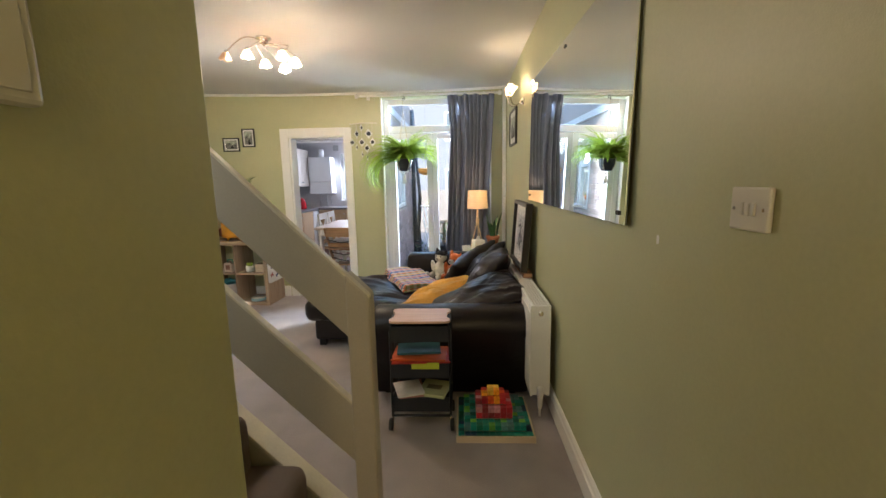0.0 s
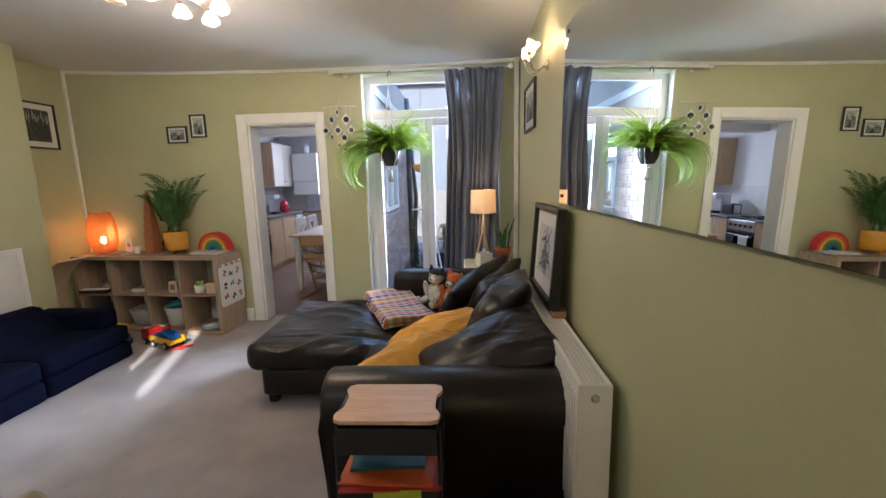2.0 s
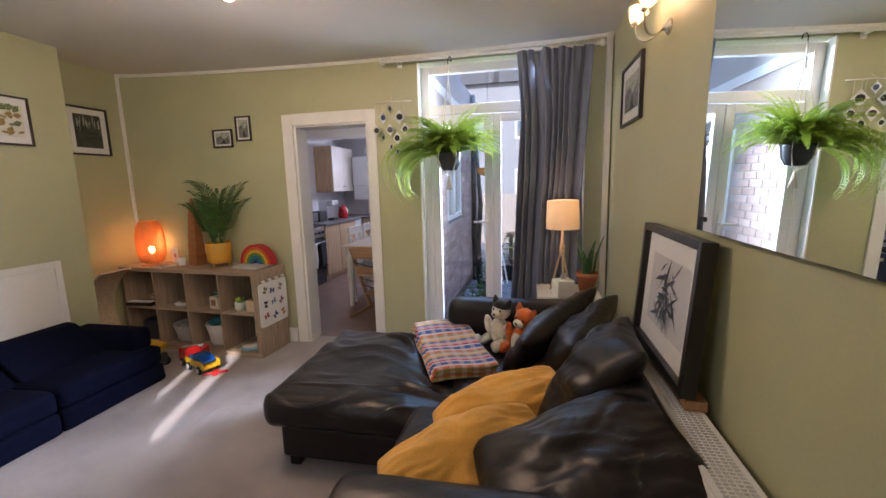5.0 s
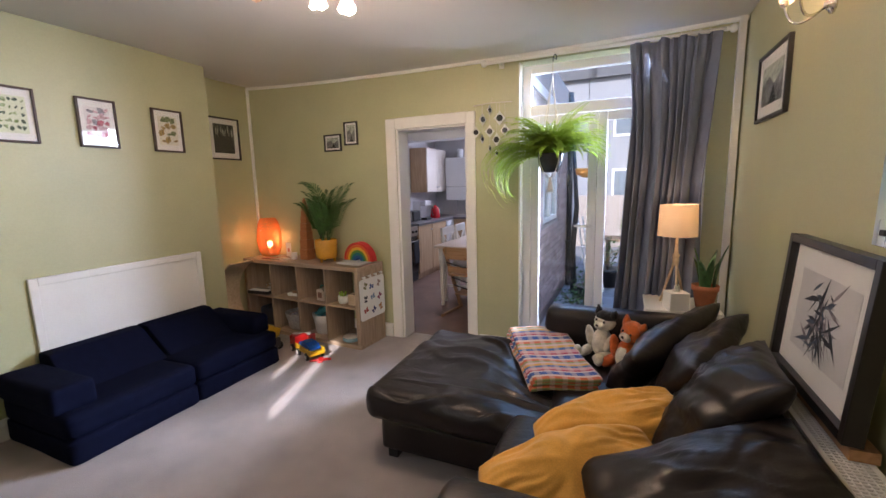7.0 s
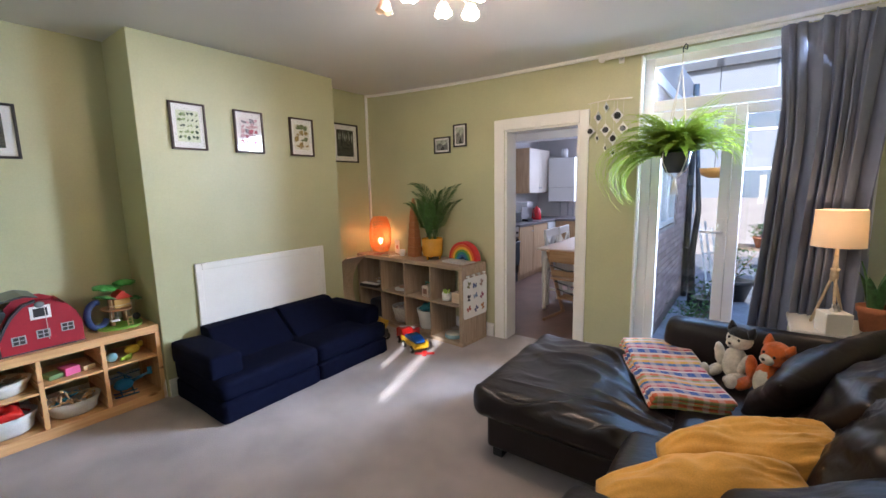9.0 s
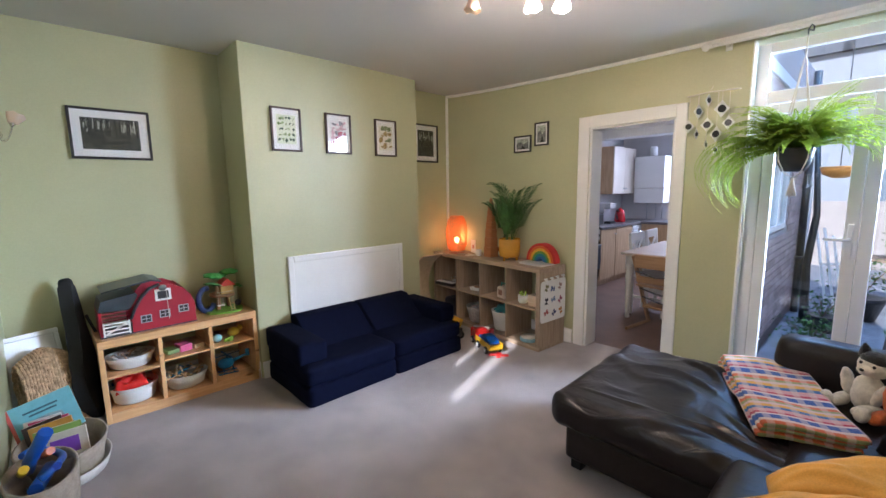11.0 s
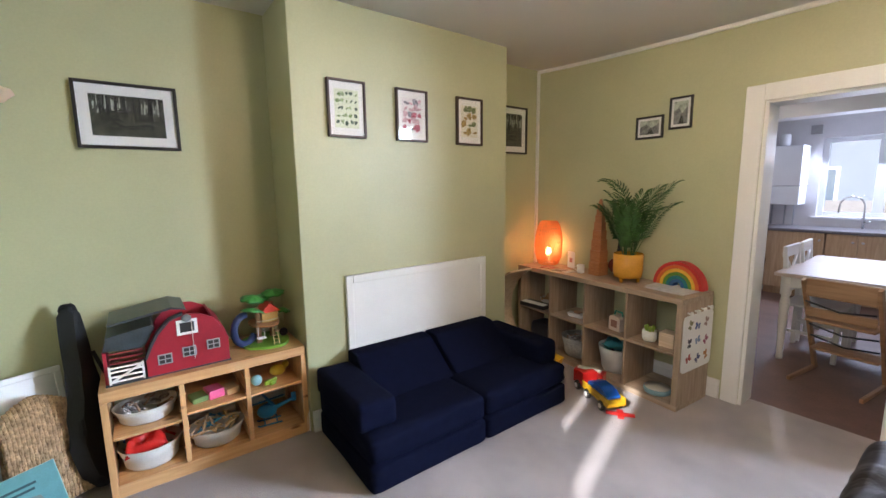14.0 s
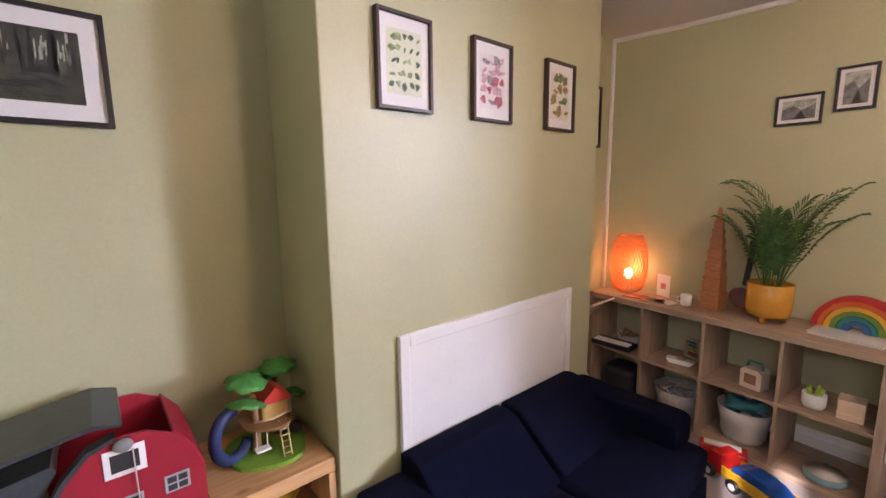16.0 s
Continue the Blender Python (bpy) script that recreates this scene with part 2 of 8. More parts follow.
def tube(bm, points, r, seg=8, mi=0, taper=None):
    """A round bar along points."""
    pts = [Vector(p) for p in points]
    rings = []
    up = Vector((0.123, 0.2, 0.97))
    for i, p in enumerate(pts):
        d = (pts[min(i + 1, len(pts) - 1)] - pts[max(i - 1, 0)]).normalized()
        a = d.cross(up)
        if a.length < 0.1:
            a = d.cross(Vector((1, 0.1, 0)))
        a.normalize()
        b = d.cross(a)
        rr = r if taper is None else r + (taper - r) * i / (len(pts) - 1)
        rings.append([bm.verts.new(p + rr * (a * math.cos(2 * math.pi * k / seg) + b * math.sin(2 * math.pi * k / seg))) for k in range(seg)])
    for u, w in zip(rings, rings[1:]):
        for k in range(seg):
            f = bm.faces.new((u[k], u[(k + 1) % seg], w[(k + 1) % seg], w[k]))
            f.smooth, f.material_index = True, mi
    for ring in (rings[0], rings[-1]):
        bm.faces.new(ring).material_index = mi
    return bm


def prism(bm, outline, d0, d1, axis="y", mi=0):
    """An outline of (a, b) pairs drawn out from d0 to d1 along an axis."""
    def at(p, d):
        a, b = p
        return {"x": (d, a, b), "y": (a, d, b), "z": (a, b, d)}[axis]
    lo, hi = [bm.verts.new(at(p, d0)) for p in outline], [bm.verts.new(at(p, d1)) for p in outline]
    n = len(outline)
    fs = [bm.faces.new(lo), bm.faces.new(hi[::-1])] + [bm.faces.new((lo[i], lo[(i + 1) % n], hi[(i + 1) % n], hi[i])) for i in range(n)]
    for f in fs:
        f.material_index = mi
    return bm


def blob(bm, c, r, seg=12, rings=8, m=None, mi=0):
    """An ellipsoid."""
    r = (r, r, r) if isinstance(r, (int, float)) else r
    mm = Matrix.Translation(c) @ (m or Matrix()) @ Matrix.Diagonal((*r, 1))
    out = bmesh.ops.create_uvsphere(bm, u_segments=seg, v_segments=rings, radius=1, matrix=mm)
    for f in {f for v in out["verts"] for f in v.link_faces}:
        f.smooth, f.material_index = True, mi
    return bm


def cushion(w, h, t, wrinkle=0.012, seed=0, nx=56, ny=44, pinch=0.07, corner=0.0, taper=0.0, full=0.44):
    """A stuffed cushion in its own x (w), y (h) plane, t thick, with a seam, pointed corners and folds."""
    bm = bmesh.new()
    grids = []
    for side in (1, -1):
        g = []
        for j in range(ny + 1):
            row = []
            for i in range(nx + 1):
                u, v = 2 * i / nx - 1, 2 * j / ny - 1
                k = max(0.0, (1 - u * u) * (1 - v * v))
                edge = k ** full
                x = w / 2 * u * (1 - pinch * (1 - v * v))
                y = h / 2 * v * (1 - pinch * (1 - u * u)) * (1 - taper * u * u)
                q = Vector((u * 1.4 + seed * 7.1, v * 1.4 + side * 3, seed))
                soft_ = noise.noise(q * 1.2) * 1.5
                # folds that run in from the seams, and a few long creases across
                rim = (1 - edge) * edge * 3.2
                ray = noise.noise(Vector((math.atan2(v, u) * 3.4 + 0.8 * noise.noise(q * 2), seed * 3.3 + side, 0.4 * math.hypot(u, v)))) * rim * 1.6
                fold = q.x * 0.8 + q.y * 1.9 + 0.7 * noise.noise(q * 1.3)
                crease = max(0.0, 1 - 5.0 * abs(noise.noise(Vector((fold * 1.6, (q.x - q.y) * 0.5, 9.0 + seed))))) * (0.4 + 0.8 * noise.noise(q * 0.9 + Vector((4, 4, 0))))
                z = side * (t / 2 * edge + wrinkle * (soft_ + ray + crease) * min(1.0, edge * 1.4))
                bend = 0.02 * noise.noise(Vector((u * 1.1, v * 1.1, seed * 5.0)))
                cut = 1 - corner * (u * v) ** 2
                row.append(bm.verts.new((x * cut, y * cut, z + bend)))
            g.append(row)
        grids.append(g)
    for g in grids:
        for j in range(ny):
            for i in range(nx):
                bm.faces.new((g[j][i], g[j][i + 1], g[j + 1][i + 1], g[j + 1][i])).smooth = True
    bmesh.ops.remove_doubles(bm, verts=bm.verts, dist=0.0008)
    return bm


def move(ob, m):
    ob.matrix_basis = m
    return ob

# ---- the shell of the house ----
XE, XW, XA, XC = 2.165, -2.47, -2.335, -2.005  # east wall, south alcove, north alcove, chimney breast
YN, YS, ZC = 6.36, 2.47, 2.595  # north wall, stair side, ceiling
WT = 0.17

floor_ob = structure("floor", B(-2.75, 0.0, -0.12, 2.45, 6.52, 0.0), M_CARPET, "taupe short-pile carpet on the living room floor", "floor")


def ceiling_z(x, y):
    """The old plaster hangs a little lower along the north wall, most above the doorway."""
    k = max(0.0, min(1.0, (y - 4.9) / (YN - 4.9)))
    return ZC - 0.078 * k * k * (3 - 2 * k) * max(0.0, 1 - ((x - 0.35) / 2.75) ** 2) ** 0.8


bm = box(bmesh.new(), 1.2, -1.2, ZC, 2.45, YS, ZC + 0.12)
CNX, CNY = 26, 20
grid = [[bm.verts.new((-2.75 + 5.2 * i / CNX, YS + (6.53 - YS) * j / CNY, 0)) for i in range(CNX + 1)] for j in range(CNY + 1)]
lid_ = [[bm.verts.new((v.co.x, v.co.y, ZC + 0.12)) for v in row] for row in grid]
for row in grid:
    for v in row:
        v.co.z = ceiling_z(v.co.x, v.co.y)
for j in range(CNY):
    for i in range(CNX):
        bm.faces.new((grid[j][i], grid[j + 1][i], grid[j + 1][i + 1], grid[j][i + 1])).smooth = True
        bm.faces.new((lid_[j][i], lid_[j][i + 1], lid_[j + 1][i + 1], lid_[j + 1][i]))
for g0, g1 in ((grid[0], lid_[0]), (grid[-1], lid_[-1]), ([r[0] for r in grid], [r[0] for r in lid_]), ([r[-1] for r in grid], [r[-1] for r in lid_])):
    for i in range(len(g0) - 1):
        bm.faces.new((g0[i], g0[i + 1], g1[i + 1], g1[i]))
structure("ceiling", bm, M_CEIL, "matt white plaster ceiling", "ceiling")

# north wall with the kitchen doorway and the french window
bm = bmesh.new()
for x0, x1, z0, z1 in ((-2.75, -0.515, 0, ZC), (-0.515, 0.19, 2.03, ZC), (0.19, 0.64, 0, ZC), (0.64, 1.98, 2.455, ZC), (1.98, 2.45, 0, ZC)):
    box(bm, x0, YN, z0, x1, YN + WT, z1)
structure("wall_north", bm, M_WALL, "sage green painted wall with a doorway and a french window", "wall")
structure("wall_east", B(XE, -1.2, 0, XE + 0.25, YN, ZC), M_WALL, "sage green painted wall along the hall and the living room", "wall")
bm = bmesh.new()
box(bm, -2.75, YS - 0.1, 0, XW, 3.91, ZC)
box(bm, -2.75, 5.60, 0, XA, YN, ZC)
structure("wall_west", bm, M_WALL, "sage green painted alcove walls beside the chimney breast", "wall")
structure("chimney_breast", B(-2.75, 3.91, 0, XC, 5.60, ZC, bevel=0.006), M_WALL, "sage green painted chimney breast", "chimney breast")
# the wall under and above the stairs
bm = prism(bmesh.new(), [(-2.75, 0), (1.24, 0), (1.24, 0.17), (-1.15, 2.57), (-1.15, ZC), (-2.75, ZC)], YS - 0.03, YS + 0.03)
structure("wall_south", bm, M_WALL, "sage green painted wall below the staircase", "wall")
# hall and stairwell, behind the camera
structure("wall_hall", box(box(box(box(box(bmesh.new(), 1.19, -1.2, 0, 1.29, 1.64, ZC, bevel=0.006), 0.42, 1.54, 0, 1.19, 1.64, 4.8), -2.75, 1.54, 0, -0.6, 1.64, 4.8), -0.6, 1.54, 0, 0.42, 1.64, 1.93), -0.6, 1.54, 2.87, 0.42, 1.64, 4.8), M_WALL, "sage green painted wall beside the stairs", "wall")
structure("wall_front", B(1.29, -1.3, 0, XE, -1.2, ZC), M_WALL, "plain painted wall at the end of the hall", "wall")
# unseen door, added so the hall fill has somewhere to come from
front_door = thing("door_2", (1.73, -1.2, 0), "unseen white front door with a frosted pane, added behind the hall fill", "door", kind="structure")
part("door_leaf", B(-0.40, 0.001, 0.004, 0.40, 0.04, 2.0, bevel=0.006), M_WHITE, front_door)
part("frosted_pane", B(-0.26, 0.041, 0.62, 0.26, 0.046, 1.68, bevel=0.001, seg=1), M_PAPER, front_door)
structure("floor_hall", B(1.19, -1.2, -0.12, XE, -0.001, 0.0), M_CARPET, "taupe carpet in the hall", "floor")
structure("wall_stairwell", box(box(box(bmesh.new(), -2.85, 1.6, 0, -2.75, 2.38, 4.8), -2.75, YS - 0.09, ZC + 0.12, 1.3, YS - 0.01, 4.8), 1.2, 1.64, ZC + 0.12, 1.3, 2.38, 4.8), M_WALL, "plain painted stairwell wall", "wall")
# unseen upper storey block, added to keep the sun off the yard
structure("upper_shade_block", B(-2.75, YS + 0.001, ZC + 0.13, 2.45, 6.53, 5.4), M_KWALL, "plain unseen upper storey block that shades the yard", "wall")
structure("ceiling_stairwell", B(-2.85, 1.5, 4.8, 1.3, YS, 4.9), M_CEIL, "white ceiling over the stairs", "ceiling")

# skirting boards
def skirting(name, x0, y0, x1, y1, depth=0.022, h=0.135):
    """Along the room side of a wall from one end to the other; the room lies to the left of the way."""
    d = Vector((x1 - x0, y1 - y0, 0))
    n = Vector((-d.y, d.x, 0)).normalized()
    prof = [(0, 0.002), (depth, 0.002), (depth, h * 0.72), (depth * 0.75, h * 0.80), (depth * 0.6, h * 0.93), (depth * 0.3, h), (0, h)]
    bm = bmesh.new()
    a = [bm.verts.new(Vector((x0, y0, z)) + n * (o + 0.001)) for o, z in prof]
    b = [bm.verts.new(Vector((x1, y1, z)) + n * (o + 0.001)) for o, z in prof]
    for i in range(len(prof)):
        j = (i + 1) % len(prof)
        bm.faces.new((a[i], a[j], b[j], b[i]))
    bm.faces.new(a), bm.faces.new(b[::-1])
    return structure(name, bm, M_WHITE, "white gloss moulded skirting board", "skirting board")


skirting("baseboard_east", XE, -1.2, XE, YN)
skirting("baseboard_north", -0.63, YN, XA, YN)
skirting("baseboard_north_pier", 0.62, YN, 0.285, YN)
skirting("baseboard_alcove", XA, YN, XA, 5.60)
skirting("baseboard_chimney", XC, 5.58, XC, 3.92)
skirting("baseboard_chimney_side", XC - 0.02, 3.91, XW, 3.91)
skirting("baseboard_south_alcove", XW, 3.90, XW, YS + 0.03)
skirting("baseboard_south", XW, YS + 0.03, 1.2, YS + 0.03)

# white strips in the two north corners and along the top of the north wall
structure("trim_corner_west", B(XA + 0.001, YN - 0.03, 0.13, XA + 0.022, YN - 0.001, ZC - 0.03, bevel=0.004), M_STRIP, "white painted corner trunking", "trim")
structure("trim_corner_east", B(XE - 0.055, YN - 0.035, 0.13, XE - 0.012, YN - 0.001, ZC - 0.03, bevel=0.004), M_STRIP, "white painted corner trunking", "trim")
bm = bmesh.new()
ends = []
for i in range(25):
    x = XA + (XE - XA) * i / 24
    z = ceiling_z(x, YN) - 0.0005
    ends.append([bm.verts.new((x, y, zz)) for y, zz in ((YN - 0.001, z), (YN - 0.022, z), (YN - 0.022, z - 0.019), (YN - 0.016, z - 0.026), (YN - 0.001, z - 0.026))])
for a, b in zip(ends, ends[1:]):
    for k in range(5):
        bm.faces.new((a[k], a[(k + 1) % 5], b[(k + 1) % 5], b[k]))
bm.faces.new(ends[0]), bm.faces.new(ends[-1][::-1])
structure("trim_north", bm, M_STRIP, "white painted cornice strip", "trim")

# doorway to the kitchen
door = thing("door_1", (-0.163, YN, 0), "white painted doorway casing between living room and kitchen", "doorway", kind="structure")
for name, b in (("casing", (-0.455, -0.02, 0, -0.352, -0.001, 2.115)), ("casing", (0.352, -0.02, 0, 0.430, -0.001, 2.115)), ("head_casing", (-0.353, -0.021, 2.015, 0.353, -0.001, 2.117))):
    part(name, B(*b, bevel=0.006), M_WHITE, door)
for name, b in (("jamb", (-0.356, 0.0, 0, -0.33, WT + 0.02, 2.03)), ("jamb", (0.33, 0.0, 0, 0.356, WT + 0.02, 2.03)), ("head_jamb", (-0.33, 0.0, 2.0, 0.33, WT + 0.02, 2.03))):
    part(name, B(*b, bevel=0.003), M_WHITE, door)

# french window: frame, fanlight and two leaves
fw = thing("window_1", (0.64, YN, 0), "white plastic french window with a fanlight and two glazed leaves", "french window", kind="structure")
FY0, FY1 = 0.085, 0.145
part("reveal", box(box(bmesh.new(), 0.0, 0.0, 0.0, 0.012, FY0, 2.455), 1.328, 0.0, 0.0, 1.34, FY0, 2.455), M_WHITE, fw, "white painted reveal")
for name, b in (("window_frame", (0.012, FY0, 0, 0.085, FY1, 2.44)), ("window_frame", (1.26, FY0, 0, 1.328, FY1, 2.44)), ("window_frame", (0.085, FY0, 2.375, 1.26, FY1, 2.44)), ("transom", (0.085, FY0, 2.045, 1.26, FY1, 2.125)), ("threshold", (0.085, FY0, 0.0, 1.26, FY1 + 0.03, 0.04))):
    part(name, B(*b, bevel=0.006), M_UPVC, fw)
pane = part("pane", B(0.085, 0.112, 2.125, 1.26, 0.118, 2.375), M_GLASS, fw)
pane.visible_shadow = False


def door_leaf(w, h):
    """A glazed door leaf, hinged at its own origin, drawn out along x."""
    bm = bmesh.new()
    f, t = 0.068, 0.055
    for b in ((0, 0, 0, f, t, h), (w - f, 0, 0, w, t, h), (f, 0, 0, w - f, t, 0.11), (f, 0, h - f, w - f, t, h)):
        box(bm, *b, bevel=0.006)
    leaf = part("door_leaf", bm, M_UPVC, fw)
    g = part("pane", B(f, 0.022, 0.11, w - f, 0.032, h - f), M_GLASS, leaf)
    g.visible_shadow = False
    hb = box(bmesh.new(), w - 0.052, -0.012, 0.98, w - 0.024, 0.0, 1.20, bevel=0.004)
    tube(hb, [(w - 0.038, 0.0, 1.10), (w - 0.038, -0.045, 1.10), (w - 0.05, -0.052, 1.10), (w - 0.16, -0.052, 1.10)], 0.009)
    part("handle", hb, M_UPVC, leaf)
    return leaf


move(door_leaf(0.524, 1.995), pose(0.086, FY0 + 0.002, 0.042))
move(door_leaf(0.645, 1.995), pose(0.612, FY0 + 0.002, 0.042))

# added unseen stair window, blind slit to shape sun streaks; added unseen hall lamp
sw_ = thing("window_4", (-0.6, 1.56, 1.93), "unseen white framed stair window, added with a slit blind for sun streaks", "window", kind="structure")
for b in ((0, 0, 0, 0.05, 0.05, 0.94), (0.99, 0, 0, 1.02, 0.05, 0.94), (0.05, 0, 0, 0.99, 0.05, 0.05), (0.05, 0, 0.89, 0.99, 0.05, 0.94)):
    part("window_frame", B(*b, bevel=0.004), M_UPVC, sw_)
g = part("pane", B(0.05, 0.02, 0.05, 0.99, 0.026, 0.89), M_GLASS, sw_)
g.visible_shadow = False
# the gaps beside these two pieces cut the sun into streaks
part("blind", B(0.0, 0.055, 0.0, 0.63, 0.06, 0.94), M_PAPER, sw_)
part("blind", B(0.68, 0.055, 0.0, 0.878, 0.06, 0.94), M_PAPER, sw_)
# this lamp is added out of view, as a body for the point light
hl = thing("hall_lamp", (1.73, -0.35, ZC), "unseen round white glass ceiling lamp, added to light the hall", "ceiling lamp")
part("base", lathe(bmesh.new(), [(0.09, 0), (0.09, -0.02), (0.06, -0.03)], 24), M_WHITE, hl)
part("globe", lathe(bmesh.new(), [(0.06, -0.03), (0.12, -0.06), (0.13, -0.10), (0.10, -0.15), (0, -0.17)], 24), thin_shade("opal_glass", (0.8, 0.75, 0.65), (0.95, 0.85, 0.65)), hl)
# added warm fill for the hall walls and stairs
point_light("hall_fill_point", (1.73, -0.35, ZC - 0.26), 8, (1.0, 0.66, 0.30), 0.08)

# ---- staircase ----
stairs = thing("staircase", (0, 0, 0), "straight stairs with brown carpet beside the hall", "staircase", kind="structure")
RISE = 0.188
for k in range(1, 14):
    x = 0.84 + RISE * (4 - k)
    bm = box(bmesh.new(), x - 0.30, 1.645, RISE * k - 0.30 if k > 1 else 0.002, x + 0.02, YS - 0.035, RISE * k - 0.06, bevel=0.045, seg=4)
    part("step", bm, M_STAIRCARPET, stairs)
banister = thing("banister", (0, 0, 0), "cream painted plank banister with a square newel post", "banister", kind="structure")


def sloped_plank(x0, z0, x1, z1, drop, y0, y1):
    return prism(bmesh.new(), [(x0, z0), (x1, z1), (x1, z1 - drop), (x0, z0 - drop)], y0, y1)


def eased(bm, w=0.006):
    bmesh.ops.bevel(bm, geom=list(bm.edges), offset=w, segments=2, profile=0.5, affect="EDGES")
    return bm


part("newel_post", eased(prism(bmesh.new(), [(1.215, 0.0), (1.291, 0.0), (1.291, 1.088), (1.284, 1.102), (1.215, 1.170)], YS - 0.052, YS + 0.028)), M_RAIL, banister)
for z0, drop in ((1.092, 0.205), (0.652, 0.215)):
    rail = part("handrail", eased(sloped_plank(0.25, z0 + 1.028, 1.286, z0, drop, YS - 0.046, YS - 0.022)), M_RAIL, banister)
    part("capping", eased(sloped_plank(0.25, z0 + 1.034, 1.290, z0 + 0.006, 0.012, YS - 0.048, YS - 0.016), 0.003), M_RAIL_LIT, rail, "cream top edge, lighter as if lit")
string = part("string_board", eased(sloped_plank(-1.10, 2.56, 1.21, 0.228, 0.10, YS - 0.045, YS - 0.005)), M_RAIL, banister)
part("capping", eased(sloped_plank(-1.10, 2.575, 1.21, 0.243, 0.014, YS - 0.048, YS + 0.04), 0.003), M_RAIL_LIT, string, "cream painted ledge, lighter as if lit")
part("upper_post", B(0.19, YS - 0.045, 1.2, 0.26, YS + 0.02, ZC, bevel=0.005), M_RAIL, banister)

# ---- leather corner sofa with its cushions ----
def puffed(x0, y0, z0, x1, y1, z1, bevel, wr=0.012, seed=0, freq=5.0, cuts=26):
    """An upholstered block with rounded edges and soft creases on its top and sides."""
    bm = B(x0, y0, z0, x1, y1, z1)
    bmesh.ops.subdivide_edges(bm, edges=bm.edges, cuts=cuts, use_grid_fill=True)
    c, h = Vector(((x0 + x1) / 2, (y0 + y1) / 2, (z0 + z1) / 2)), Vector(((x1 - x0) / 2, (y1 - y0) / 2, (z1 - z0) / 2))
    for v in bm.verts:
        p = v.co - c
        q = Vector([max(-hh + bevel, min(hh - bevel, pp)) for pp, hh in zip(p, h)])
        d = p - q
        if d.length > 1e-6:
            n = d.normalized()
            s = q + n * bevel
            w = Vector((v.co.x + seed, v.co.y, v.co.z * 1.5))
            warp = w * freq * 0.5 + Vector((noise.noise(w * freq * 0.4), noise.noise(w * freq * 0.4 + Vector((5, 5, 5))), 0)) * 1.3
            amp = (1 - abs(noise.noise(warp)) * 2.4) * 0.8 + noise.noise(w * 2.0) * 0.7
            v.co = c + s + n * wr * amp
        for f in v.link_faces:
            f.smooth = True
    return bm


sofa = thing("corner_sofa", (0, 0, 0), "dark brown leather corner sofa with chaise against the wall", "sofa")
part("base", B(1.04, 3.80, 0.06, 2.0, 5.72, 0.27, bevel=0.02), M_LEATHER, sofa)
part("chaise_base", B(0.275, 4.66, 0.06, 1.06, 5.62, 0.25, bevel=0.025, seg=3), M_LEATHER, sofa)
part("seat", puffed(1.0, 3.93, 0.24, 1.95, 4.72, 0.415, 0.06, 0.008, 3), M_LEATHER, sofa)
part("seat", puffed(1.15, 4.66, 0.24, 1.95, 5.60, 0.43, 0.06, 0.008, 5), M_LEATHER, sofa)
bm = puffed(0.20, 4.60, 0.245, 1.22, 5.62, 0.425, 0.075, 0.006, 1, 7.0, 96)
for v in bm.verts:  # the loose cover sinks in towards the back, in long folds that run together there
    k = max(0.0, (v.co.z - 0.3) / 0.12)
    ang = math.atan2(v.co.y - 4.75, v.co.x - 1.45)
    rad = math.hypot(v.co.y - 4.75, v.co.x - 1.45)
    f_ = Vector((ang * 6.5 + 0.8 * noise.noise(v.co * 3), rad * 1.3, 0.0))
    v.co.z += k * (0.034 * max(0.0, 1 - 4.0 * abs(noise.noise(f_))) * max(0.0, 0.45 + noise.noise(v.co * 2.5 + Vector((3, 1, 0)))) + 0.004 * max(0.0, 1 - 5 * abs(noise.noise(v.co * 3.3 + Vector((0, 0, 7))))))
    v.co.z += k * (0.03 * math.exp(-((v.co.x - 0.55) / 0.3) ** 2 - ((v.co.y - 5.2) / 0.35) ** 2) - 0.035 * math.exp(-((v.co.x - 1.15) / 0.2) ** 2))
part("chaise_cushion", bm, M_LEATHER, sofa, "slack creased leather seat cushion")
# rolled arm towards the hall
bm = bmesh.new()
prof = [(3.74, 0.06), (4.0, 0.06), (4.0, 0.46)]
for i in range(13):
    a = radians(-10 + 200 * i / 12)
    prof.append((3.865 + 0.145 * math.cos(a), 0.495 + 0.133 * math.sin(a)))
prof.append((3.74, 0.44))
prism(bm, prof, 1.0, 2.03, "x")
bmesh.ops.bevel(bm, geom=[e for e in bm.edges if abs(e.verts[0].co.x - e.verts[1].co.x) < 1e-5], offset=0.03, segments=3, profile=0.5, affect="EDGES")
part("arm", bm, M_LEATHER, sofa, "", True)
part("arm", puffed(1.0, 5.58, 0.2, 2.0, 5.76, 0.675, 0.07, 0.006, 9, cuts=18), M_LEATHER, sofa)
part("backrest", puffed(1.86, 3.93, 0.2, 2.03, 5.66, 0.68, 0.07, 0.006, 11, cuts=18), M_LEATHER, sofa)
for x, y in ((0.33, 4.72), (0.33, 5.55), (1.08, 3.86), (1.92, 3.86), (1.92, 5.65), (0.95, 4.72)):
    part("foot", B(x - 0.03, y - 0.03, 0.0, x + 0.03, y + 0.03, 0.065, bevel=0.006), M_BLACK, sofa)

M_MUSTARD = mat("mustard_velvet", (0.70, 0.37, 0.06), 0.85, vary=0.1, scale=8, fine=200, bump=0.10, bump_scale=400, sheen=0.2)


